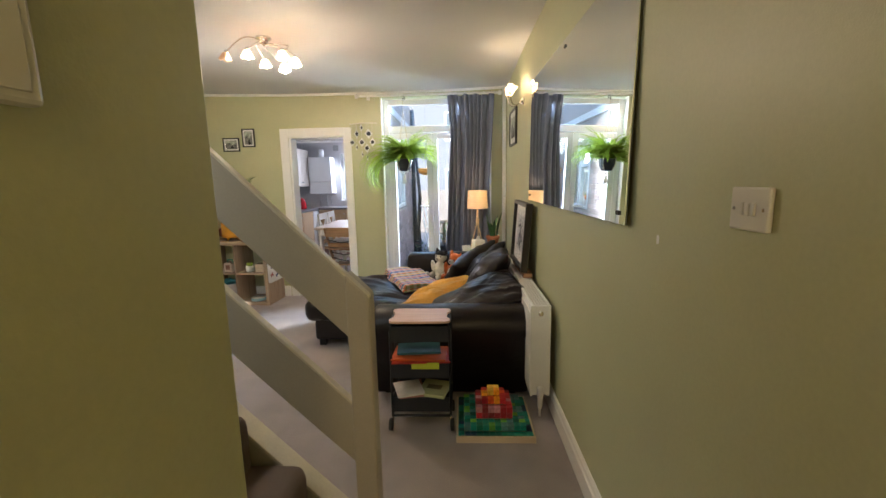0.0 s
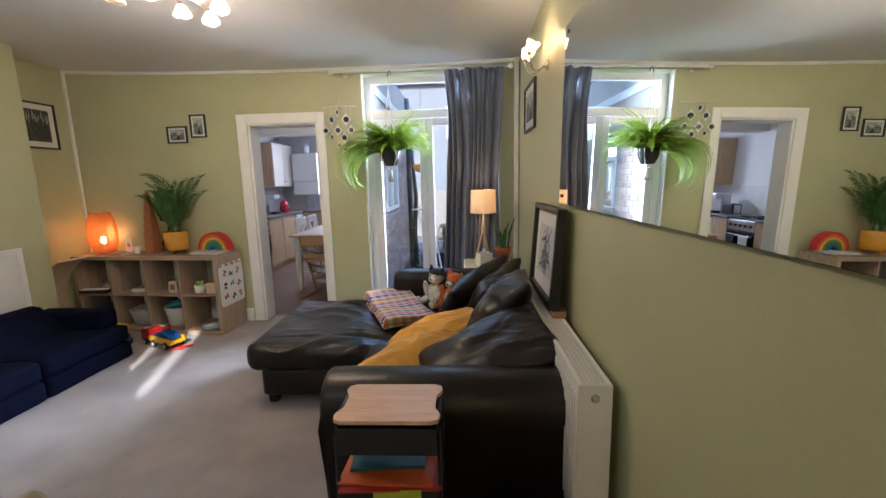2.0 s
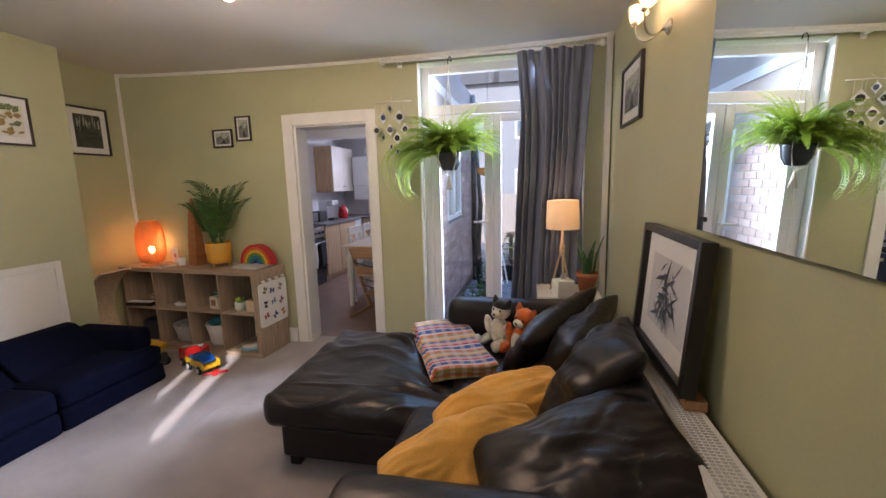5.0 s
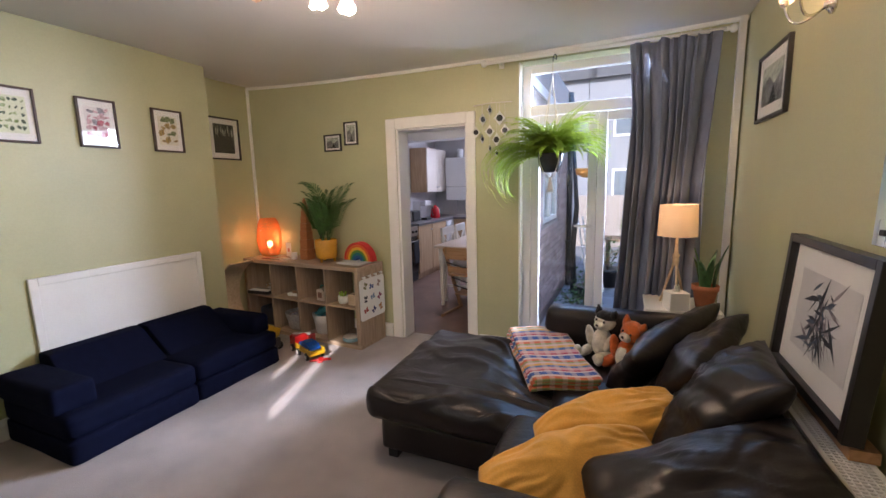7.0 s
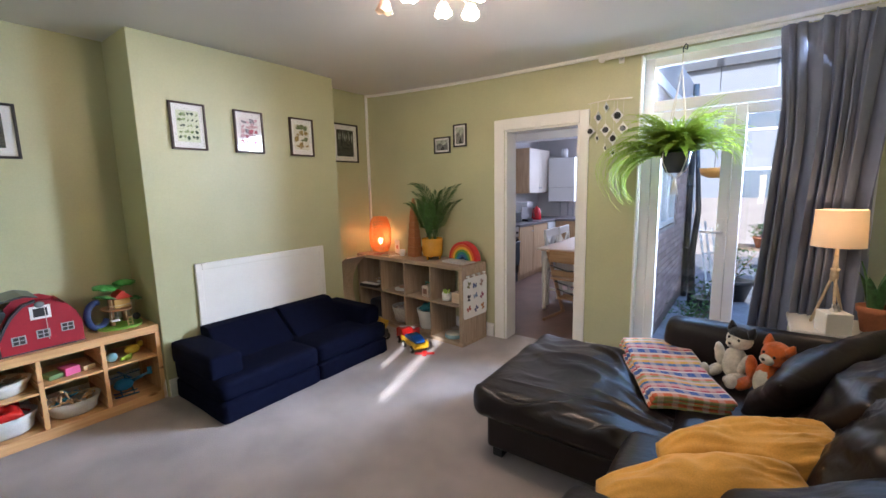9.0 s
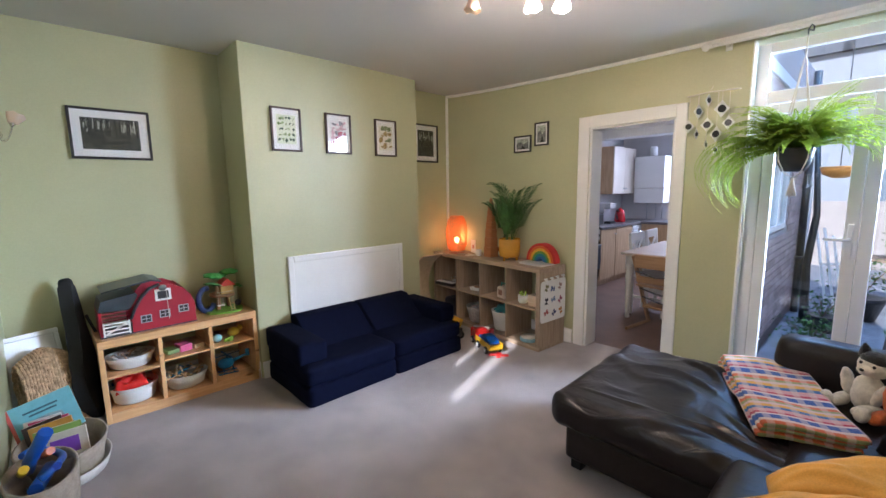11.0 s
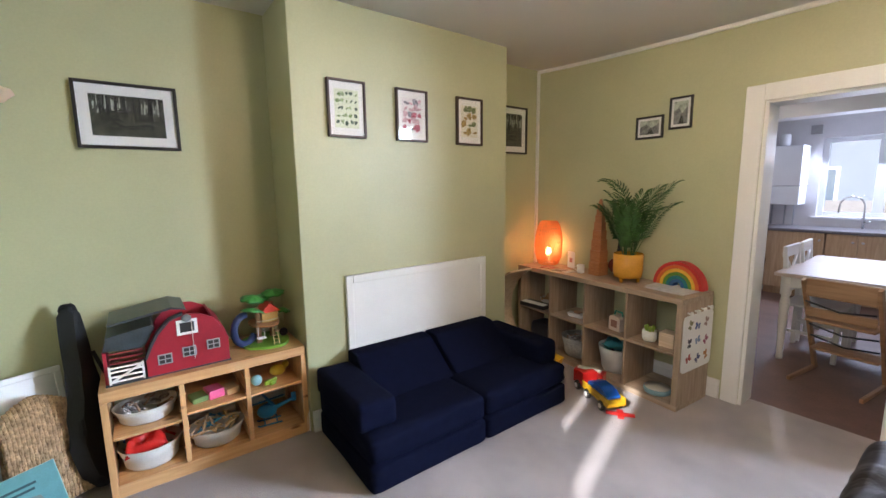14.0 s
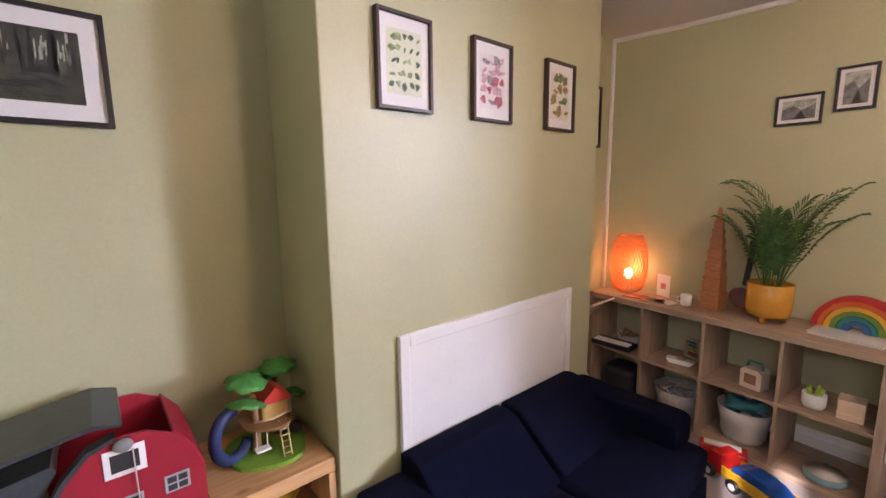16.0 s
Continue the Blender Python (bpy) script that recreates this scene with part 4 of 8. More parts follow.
def petal_shade(bm, m, r=0.045, h=0.06):
    """A small flower-shaped glass shade that opens along -z."""
    prof = [(0.014, 0.0), (0.026, -0.008), (0.034, -0.03), (r, -h)]
    seg, rings = 20, []
    for i, (rr, z) in enumerate(prof):
        ring = []
        for k in range(seg):
            a = 2 * math.pi * k / seg
            w = 1 + 0.10 * (i / 3) ** 2 * math.cos(5 * a)
            ring.append(bm.verts.new(m @ Vector((rr * w * math.cos(a), rr * w * math.sin(a), z + 0.006 * (i / 3) ** 2 * math.cos(5 * a)))))
        rings.append(ring)
    for a, b in zip(rings, rings[1:]):
        for k in range(seg):
            bm.faces.new((a[k], a[(k + 1) % seg], b[(k + 1) % seg], b[k])).smooth = True
    return bm


def lamp_head(parent, m, power, on=True, n=0):
    """One shade with its bulb and its light."""
    sh = part("shade", petal_shade(bmesh.new(), m), M_SHADE_GLASS, parent, "frosted petal glass shade")
    part("holder", lathe(bmesh.new(), [(0.013, -0.004), (0.015, 0.006), (0.008, 0.02)], 12, m), M_CHROME, parent)
    bm = blob(bmesh.new(), (0, 0, -0.03), (0.011, 0.011, 0.018), 10, 8)
    bmesh.ops.transform(bm, matrix=m, verts=bm.verts)
    part("bulb", bm, M_BULB if on else M_SHADE_GLASS, sh)
    if on:
        lt = point_light("lamp_light", (0, 0, 0), power, WARM, 0.02)
        lt.parent = parent
        lt.location = m @ Vector((0, 0, -0.075))


def wall_lamp(at, rz, power, label):
    ob = thing("wall_lamp", (0, 0, 0), label, "wall lamp", "wall lamps")
    part("rose", lathe(bmesh.new(), [(0.035, 0), (0.035, 0.008), (0.022, 0.016), (0.01, 0.03)], 20, pose(0, 0, 0, 90, 0, 0)), M_CHROME, ob)
    for s in (-1, 1):
        pts = [Vector((s * 0.09 * (i / 8) ** 0.8, -0.03 - 0.10 * math.sin(math.pi * 0.5 * i / 8), -0.01 - 0.045 * math.sin(math.pi * i / 8) + 0.07 * (i / 8) ** 2)) for i in range(9)]
        part("arm", tube(bmesh.new(), pts, 0.005), M_CHROME, ob)
        lamp_head(ob, pose(pts[-1].x, pts[-1].y, pts[-1].z, 180 - 20, s * 18, 0), power, power > 0)
    ob.matrix_basis = pose(*at, 0, 0, rz)
    return ob


wall_lamp((XE, 5.02, 2.14), -90, 0.75, "chrome two-arm wall lamp with lit petal glass shades")
wall_lamp((XW, 2.60, 1.87), 90, 0.0, "chrome two-arm wall lamp with petal glass shades in the alcove")

# ceiling lamp
cl = thing("ceiling_lamp", (0.055, 4.60, ZC), "chrome branched ceiling lamp with petal glass shades", "ceiling lamp")
part("rose", lathe(bmesh.new(), [(0.058, 0), (0.058, -0.014), (0.035, -0.026), (0.02, -0.05), (0.012, -0.058)], 24), M_CHROME, cl)
for i, (x, y, z) in enumerate(((-0.245, -0.13, -0.175), (-0.07, -0.145, -0.165), (-0.045, 0.09, -0.172), (0.20, -0.16, -0.185), (0.09, 0.15, -0.195), (0.25, -0.02, -0.20))):
    end = Vector((x, y, z + 0.035))
    pts = [Vector((0, 0, -0.045)) * (1 - s) + end * s + Vector((-y, x, 0)) * 0.5 * math.sin(math.pi * s) + Vector((0, 0, 0.04)) * math.sin(math.pi * s) for s in [k / 10 for k in range(11)]]
    part("arm", tube(bmesh.new(), pts, 0.005), M_CHROME, cl)
    lamp_head(cl, pose(end.x, end.y, end.z, 8 * math.sin(i), 8 * math.cos(i), 0), 6.6, on=i > 0)

ledge = thing("wooden_batten", (XE - 0.10, 4.625, 0.706), "plain wooden batten on the radiator under the picture", "batten")
part("batten", B(0.0, -0.345, 0, 0.07, 0.30, 0.036, bevel=0.003), wood("brown_batten", (0.30, 0.16, 0.07), (0.42, 0.24, 0.12), 0.5, 3, (14, 1, 14)), ledge)

# ---- curtain, fern and the lamp corner ----
rod = thing("curtain_pole", (0, 6.255, 2.455), "white wooden curtain pole with ball finials", "curtain pole")
part("pole", tube(bmesh.new(), [(0.42, 0, 0), (2.03, 0, 0)], 0.014, 14), M_WHITE, rod)
part("rear_pole", tube(bmesh.new(), [(0.50, 0.07, 0.02), (2.0, 0.07, 0.02)], 0.009, 10), M_WHITE, rod)
for x, s in ((0.42, -1), (2.03, 1)):
    part("finial", lathe(bmesh.new(), [(0.0, -0.01), (0.016, 0.0), (0.016, 0.008), (0.011, 0.014), (0.024, 0.026), (0.028, 0.04), (0.022, 0.056), (0.0, 0.066)], 16, pose(x, 0, 0, 0, 90 * s, 0)), M_WHITE, rod)
for x in (0.50, 1.96):
    part("bracket", box(tube(bmesh.new(), [(x, 0.10, 0.0), (x, 0.0, 0.0)], 0.011), x - 0.02, 0.092, -0.03, x + 0.02, 0.104, 0.03, bevel=0.004), M_WHITE, rod)
for i in range(9):
    x = 1.49 + i * 0.056
    bm = bmesh.new()
    tube(bm, [(x, 0.021 * math.cos(a), 0.021 * math.sin(a)) for a in [2 * math.pi * k / 12 for k in range(13)]], 0.0025, 6)
    part("ring", bm, M_WHITE, rod)

M_CURTAIN = mat("grey_curtain_cotton", (0.17, 0.20, 0.295), 0.85, vary=0.06, scale=10, fine=300, bump=0.25, bump_scale=500, sheen=0.2, spec=0.2)
bm = bmesh.new()
NU, NV = 150, 44
rows = []
for j in range(NV + 1):
    v = j / NV
    z = 2.43 - v * 2.40
    left, right = 1.452 + 0.035 * min(1.0, v / 0.2) - 0.13 * max(0.0, v - 0.3), 1.99 - 0.045 * min(1.0, v / 0.45)
    row = []
    for i in range(NU + 1):
        u = i / NU
        ph = (u + 0.11 * noise.noise(Vector((u * 3.5, v * 0.4, 6)))) * 2 * math.pi * 8.2 + 2.4 * noise.noise(Vector((u * 2.6, v * 1.6, 0))) + 0.5 * v
        amp = 0.020 + 0.030 * min(1, v * 3) * (0.6 + 1.5 * noise.noise(Vector((u * 5.2, v * 0.9, 4))))
        if v < 0.06:
            ph2 = math.sin(u * 2 * math.pi * 14) * 0.010
        else:
            ph2 = 0.0
        x = left + (right - left) * u + 0.014 * math.sin(ph * 2 + 1)
        y = 6.20 + amp * math.sin(ph) + ph2 - 0.03 * math.sin(math.pi * v) * (1 - u) + 0.016 * noise.noise(Vector((u * 6, v * 3, 7))) + 0.006 * noise.noise(Vector((u * 14, v * 7, 7)))
        row.append(bm.verts.new((x, y, z + (0.03 * noise.noise(Vector((u * 9, 0, 2))) if j == 0 else 0))))
    rows.append(row)
for a, b in zip(rows, rows[1:]):
    for i in range(NU):
        bm.faces.new((a[i], a[i + 1], b[i + 1], b[i])).smooth = True
curtain = thing("curtain", (0, 0, 0), "long grey pleated curtain gathered to one side of the french window", "curtain")
c = part("fabric", bm, M_CURTAIN, curtain)
sol = c.modifiers.new("thickness", "SOLIDIFY")
sol.thickness = 0.003

# hanging fern
M_FERN = mat("fern_leaf", (0.12, 0.20, 0.028), 0.5, vary=0.3, scale=12, fine=60)
n, l = M_FERN.node_tree.nodes, M_FERN.node_tree.links
tl, mixs = n.new("ShaderNodeBsdfTranslucent"), n.new("ShaderNodeMixShader")
tl.inputs[0].default_value, mixs.inputs[0].default_value = (0.50, 0.66, 0.07, 1), 0.5
l.new(n["Principled BSDF"].outputs[0], mixs.inputs[1])
l.new(tl.outputs[0], mixs.inputs[2])
l.new(mixs.outputs[0], n["Material Output"].inputs[0])
M_ROPE = mat("cotton_cord", (0.62, 0.58, 0.50), 0.9, bump=0.5, bump_scale=300)
FX, FY, FZ = 0.945, 6.08, 1.645
fern = thing("hanging_fern", (FX, FY, FZ), "lush green fern in a dark pot hung in a cord holder", "hanging plant")
part("pot", lathe(bmesh.new(), [(0.03, -0.075), (0.06, -0.07), (0.085, -0.02), (0.095, 0.05), (0.1, 0.065), (0.088, 0.065), (0.085, 0.045), (0.0, 0.04)], 24), mat("dark_glazed_pot", (0.03, 0.035, 0.04), 0.25), fern)
bm = bmesh.new()
for k in range(4):
    a = math.pi / 4 + k * math.pi / 2
    c, s = math.cos(a), math.sin(a)
    tube(bm, [(0.0, 0, -0.11), (0.05 * c, 0.05 * s, -0.085), (0.097 * c, 0.097 * s, 0.0), (0.10 * c, 0.10 * s, 0.06), (0.02 * c, 0.03 + 0.02 * s, 0.50), (0.0, 0.05, 0.62)], 0.0035, 6)
tube(bm, [(0, 0.05, 0.62), (0, 0.055, 0.72)], 0.004, 6)
for k in range(26):
    a = 2 * math.pi * k / 26
    tube(bm, [(0.004 * math.cos(a), 0.004 * math.sin(a), -0.11), (0.014 * math.cos(a), 0.014 * math.sin(a), -0.16), (0.026 * math.cos(a), 0.026 * math.sin(a), -0.22)], 0.002, 5)
part("cord_holder", bm, M_ROPE, fern, "white knotted cord plant holder")
part("hook", tube(bmesh.new(), [(0, 0.055, 0.71), (0.0, 0.055, 0.75), (0.012, 0.06, 0.775), (0.022, 0.075, 0.765), (0.02, 0.085, 0.745), (0, 0.115, 0.76)], 0.004, 8), M_BLACKMETAL, fern)
rnd = random.Random(11)
for k in range(290):
    az = rnd.uniform(0, 2 * math.pi)
    if math.sin(az) > 0.55 and rnd.random() < 0.6:
        az = -az
    el, ln = rnd.uniform(0.55, 1.5), rnd.uniform(0.26, 0.46)
    if math.sin(az) < -0.75:
        ln *= 0.72
    hang = k % 6 == 0
    if hang:
        az, el, ln = rnd.uniform(2.7, 3.8), rnd.uniform(0.0, 0.7), rnd.uniform(0.50, 0.70)
    elif k % 19 == 1:
        az, el, ln = rnd.uniform(-0.5, 0.3), rnd.uniform(0.35, 0.75), rnd.uniform(0.38, 0.46)
    d, g = Vector((math.cos(az), math.sin(az), 0)), (1.25 if hang else rnd.uniform(0.45, 1.0))
    side = Vector((-d.y, d.x, 0))
    pts, p, ang = [], Vector((0.03 * d.x, 0.03 * d.y, 0.05)), el
    N = 30
    for i in range(N + 1):
        pts.append(p.copy())
        p = p + (d * math.cos(ang) + Vector((0, 0, math.sin(ang)))) * ln / N
        ang -= g * 2.5 / N * (0.3 + 1.2 * i / N)
        p.y = min(p.y, YN - FY - 0.02) if not (0.68 < FX + p.x < 1.9) else min(p.y, 0.26)
    bm = tube(bmesh.new(), pts[::3], 0.0016, 4, taper=0.0006)
    for i in range(3, N + 1):
        t = i / N
        w = 0.036 * math.sin(math.pi * min(1, 0.18 + 0.82 * t) ** 0.9) * (1.15 - 0.5 * t) + 0.006
        f = (pts[i] - pts[i - 1]).normalized()
        for s in (-1, 1):
            out = (side * s + f * 0.35 - Vector((0, 0, 0.25 * rnd.random()))).normalized()
            q = pts[i]
            a = [q - f * 0.003, q + out * w * 0.45 - f * 0.0065, q + out * w + Vector((0, 0, rnd.uniform(-0.008, 0.004))), q + out * w * 0.45 + f * 0.0065]
            fc = bm.faces.new([bm.verts.new(v + Vector((0, 0, 0.002 * rnd.random()))) for v in a])
    part("frond", bm, M_FERN, fern)

# hanging shell mobile
M_SHELL = mat("pale_shell_disc", (0.70, 0.70, 0.66), 0.3, vary=0.08, scale=40)
mob = thing("hanging_mobile", (0.0, 6.30, 0.0), "hanging mobile of pale diamond discs with black centres", "mobile")
part("twig", tube(bmesh.new(), [(0.27, 0, 2.145), (0.42, -0.01, 2.155), (0.60, 0.0, 2.15)], 0.004, 6), M_ROPE, mob)
part("hanger", tube(bmesh.new(), [(0.42, -0.01, 2.155), (0.42, 0.05, 2.2)], 0.0015, 5), M_ROPE, mob)
for x, z, r, turn in ((0.29, 1.93, 0.038, 20), (0.35, 2.03, 0.042, 60), (0.41, 1.93, 0.042, 10), (0.41, 2.10, 0.034, 70), (0.41, 1.79, 0.028, 80), (0.47, 1.86, 0.044, -15), (0.495, 2.03, 0.048, 25), (0.345, 1.87, 0.030, 75), (0.54, 1.93, 0.040, 0), (0.47, 1.75, 0.028, 60)):
    part("string", tube(bmesh.new(), [(x, 0, 2.15), (x, 0, z + r)], 0.0012, 5), M_ROPE, mob)
    bm = bmesh.new()
    R = pose(x, 0, z, 0, 0, turn)
    sh = [(0, r * 1.25), (r * 0.55, r * 0.5), (r, 0), (r * 0.55, -r * 0.5), (0, -r * 1.25), (-r * 0.55, -r * 0.5), (-r, 0), (-r * 0.55, r * 0.5)]
    prism(bm, sh, -0.002, 0.002, "y")
    bmesh.ops.transform(bm, matrix=R, verts=bm.verts)
    dsk = part("disc", bm, M_SHELL, mob)
    bm = bmesh.new()
    for yy in (-0.0035, 0.0035):
        prism(bm, [(0.55 * r * math.cos(2 * math.pi * q / 14), 0.55 * r * math.sin(2 * math.pi * q / 14)) for q in range(14)], yy - 0.001, yy + 0.001, "y")
    bmesh.ops.transform(bm, matrix=R, verts=bm.verts)
    part("centre", bm, M_BLACK, dsk, "black round centre")

# side table with lamp, tissues and a snake plant
M_PALEWOOD = wood("pale_birch", (0.55, 0.42, 0.28), (0.70, 0.56, 0.40), 0.45, 3)
st = thing("side_table", (1.83, 5.985, 0), "small white square side table behind the sofa", "side table")
part("tabletop", B(-0.22, -0.20, 0.64, 0.22, 0.20, 0.67, bevel=0.006), M_WHITE, st)
for x in (-0.19, 0.19):
    for y in (-0.17, 0.17):
        part("leg", B(x - 0.02, y - 0.02, 0.0, x + 0.02, y + 0.02, 0.64, bevel=0.004), M_WHITE, st)
lamp = thing("table_lamp", (1.79, 5.98, 0.67), "wooden tripod table lamp with a lit cream drum shade", "table lamp")
for k in range(3):
    a = 0.6 + k * 2 * math.pi / 3
    part("leg", tube(bmesh.new(), [(0.085 * math.cos(a), 0.085 * math.sin(a), 0.0), (0.012 * math.cos(a + 0.5), 0.012 * math.sin(a + 0.5), 0.27), (-0.018 * math.cos(a), -0.018 * math.sin(a), 0.335)], 0.008, 8), M_PALEWOOD, lamp)
part("stem", lathe(bmesh.new(), [(0.018, 0.26), (0.02, 0.30), (0.012, 0.36), (0.008, 0.45)], 12), M_PALEWOOD, lamp)
M_LINEN = thin_shade("cream_linen_shade", (0.72, 0.62, 0.48), (0.95, 0.72, 0.45), 0.14)
bm = bmesh.new()
for r0, r1 in ((0.119, 0.111),):
    lathe(bm, [(r0, 0.46), (r1, 0.665)], 36)
bmesh.ops.delete(bm, geom=[f for f in bm.faces if len(f.verts) > 4], context="FACES_ONLY")
part("shade", bm, M_LINEN, lamp, "lit cream drum shade")
part("bulb", blob(bmesh.new(), (0, 0, 0.52), (0.026, 0.026, 0.036)), glow("table_lamp_bulb", (1.0, 0.66, 0.33), 1.0), lamp)
lt = point_light("table_lamp_light", (0, 0, 0.585), 1.1, (1.0, 0.64, 0.36), 0.04)
lt.parent = lamp
tb = thing("tissue_box", (1.79, 5.84, 0.67), "white tissue box with a tissue pulled up", "tissue box", rz=20)
part("carton", B(-0.06, -0.055, 0, 0.06, 0.055, 0.115, bevel=0.004), M_PAPER, tb)
bm = bmesh.new()
for k in range(5):
    a = k * 1.3
    v = [bm.verts.new((0.03 * math.cos(a + q * 0.5) * (1 - q * 0.12), 0.015 * math.sin(a + q * 0.8), 0.113 + 0.017 * q)) for q in range(4)]
    w = [bm.verts.new((0.02 * math.cos(a + 1.2 + q * 0.4), 0.02 * math.sin(a + 1.4 + q), 0.113 + 0.014 * q)) for q in range(4)]
    for q in range(3):
        bm.faces.new((v[q], v[q + 1], w[q + 1], w[q]))
part("tissue", bm, M_PAPER, tb, "crumpled white tissue", True)
sp = thing("snake_plant", (1.965, 5.955, 0.67), "upright snake plant in a terracotta pot", "house plant")
M_TERRA = mat("terracotta", (0.42, 0.15, 0.07), 0.8, vary=0.1, scale=15, bump=0.2)
part("pot", lathe(bmesh.new(), [(0.05, 0), (0.07, 0.11), (0.078, 0.112), (0.080, 0.145), (0.07, 0.145), (0.068, 0.125), (0, 0.12)], 24), M_TERRA, sp)
M_SNAKE = mat("snake_plant_leaf", (0.045, 0.12, 0.04), 0.4, vary=0.35, scale=25, fine=40)
for k in range(9):
    a, ln, lean = k * 2.4, 0.14 + 0.02 * ((k * 7) % 6), 0.02 + 0.008 * (k % 4)
    bm = bmesh.new()
    d = Vector((math.cos(a), math.sin(a), 0))
    s = Vector((-d.y, d.x, 0))
    lv = []
    for i in range(7):
        t = i / 6
        c = d * (0.012 + 0.02 * (k % 3) + lean * 2.2 * t * t) + Vector((0, 0, 0.115 + ln * 1.25 * t))
        w = 0.019 * (0.7 + 0.9 * t) * (1 - t ** 3) + 0.0008
        lv.append([bm.verts.new(c - s * w), bm.verts.new(c + d * 0.006), bm.verts.new(c + s * w)])
    for p, q in zip(lv, lv[1:]):
        for i in range(2):
            bm.faces.new((p[i], p[i + 1], q[i + 1], q[i])).smooth = True
    part("leaf", bm, M_SNAKE, sp)

# ---- cube shelf unit and what stands on it ----
L, H, D = 1.55, 0.775, 0.39
SA = -4.5
shelf_m = pose(-0.725, 5.92, 0, 0, 0, SA) @ pose(-L, 0, 0)
unit = thing("cube_shelf", (0, 0, 0), "grey oak cube shelf unit with eight open compartments", "shelf unit")
unit.matrix_basis = shelf_m
T, TI = 0.038, 0.016
part("top", B(0, 0, H - T, L, D, H, bevel=0.002), M_OAK, unit)
part("bottom", B(0, 0, 0, L, D, T, bevel=0.002), M_OAK, unit)
for x in (0, L - T):
    part("side_panel", B(x, 0.0015, T, x + T, D - 0.0015, H - T), M_OAKV, unit)
CW = (L - 2 * T - 3 * TI) / 4
for k in range(1, 4):
    x = T + k * CW + (k - 1) * TI
    part("divider", B(x, 0.003, T, x + TI, D - 0.003, H - T), M_OAKV, unit)
ZM = H / 2
for k in range(4):
    x = T + k * (CW + TI)
    part("shelf_board", B(x, 0.003, ZM - TI / 2, x + CW, D - 0.003, ZM + TI / 2), M_OAK, unit)


def on_shelf(x, y, z, rz=0):
    return shelf_m @ pose(x, y, z, 0, 0, rz)


def cell(k, row):
    return T + k * (CW + TI) + CW / 2, (T if row == 0 else ZM + TI / 2)


def put(ob, m):
    ob.matrix_basis = m
    return ob


PLAIN = {}


def plain(color, rough=0.5):
    key = (tuple(round(c, 3) for c in color), rough)
    if key not in PLAIN:
        PLAIN[key] = mat("painted_surface", color, rough, vary=0.06, scale=20, fine=150)
    return PLAIN[key]


# pegs and the insect sheet on the end panel
for k in range(4):
    pg = thing("peg", (0, 0, 0), "white round coat peg on the shelf end", "peg", "pegs on the shelf end")
    part("knob", lathe(bmesh.new(), [(0.006, 0), (0.006, 0.015), (0.014, 0.02), (0.014, 0.03), (0.0, 0.036)], 14, pose(0, 0, 0, 0, 90, 0)), M_WHITE, pg)
    put(pg, on_shelf(L, 0.07 + 0.085 * k, 0.675 + 0.002 * k))
sheet = thing("insect_chart", (0, 0, 0), "white hanging chart with small painted shapes on the shelf end", "chart")
corner_ = [(sy * 0.155 + 0.03 * math.cos(t), sz * 0.165 + 0.03 * math.sin(t)) for sy, sz, t0 in ((1, 1, 0), (-1, 1, 1), (-1, -1, 2), (1, -1, 3)) for t in [math.pi / 2 * (t0 + q / 4) for q in range(5)]]
part("board", prism(bmesh.new(), corner_, 0.004, 0.010, "x"), M_PAPER, sheet)
rnd = random.Random(8)
for j in range(3):
    for i in range(3):
        c = ((0.35, 0.05, 0.04), (0.04, 0.05, 0.16), (0.40, 0.16, 0.03), (0.03, 0.03, 0.05), (0.16, 0.24, 0.38), (0.28, 0.06, 0.12), (0.20, 0.20, 0.10), (0.06, 0.10, 0.26), (0.32, 0.22, 0.20))[3 * j + i]
        bm = bmesh.new()
        cy, cz, t = -0.105 + 0.105 * i + rnd.uniform(-0.012, 0.012), -0.115 + 0.115 * j + rnd.uniform(-0.012, 0.012), rnd.uniform(0, 3)
        for k, (a0, ln_, w_) in enumerate(((0.5, 0.040, 0.014), (-0.5, 0.040, 0.014), (2.5, 0.030, 0.012), (-2.5, 0.030, 0.012), (0.0, 0.020, 0.005), (3.14, 0.026, 0.005))):
            ca, sa = math.cos(t + a0), math.sin(t + a0)
            bm.faces.new([bm.verts.new((0.0106 + 0.0001 * k, cy + u * ca - w * sa, cz + u * sa + w * ca)) for u, w in ((0, 0), (ln_ * 0.55, w_), (ln_, w_ * 0.5), (ln_, -w_ * 0.4), (ln_ * 0.5, -w_))])
        part("painted_shape", bm, plain(c), sheet)
part("hanging_tape", B(0.003, -0.13, 0.19, 0.005, 0.13, 0.225), M_PICGLASS, sheet)
put(sheet, on_shelf(L, 0.20, 0.462))

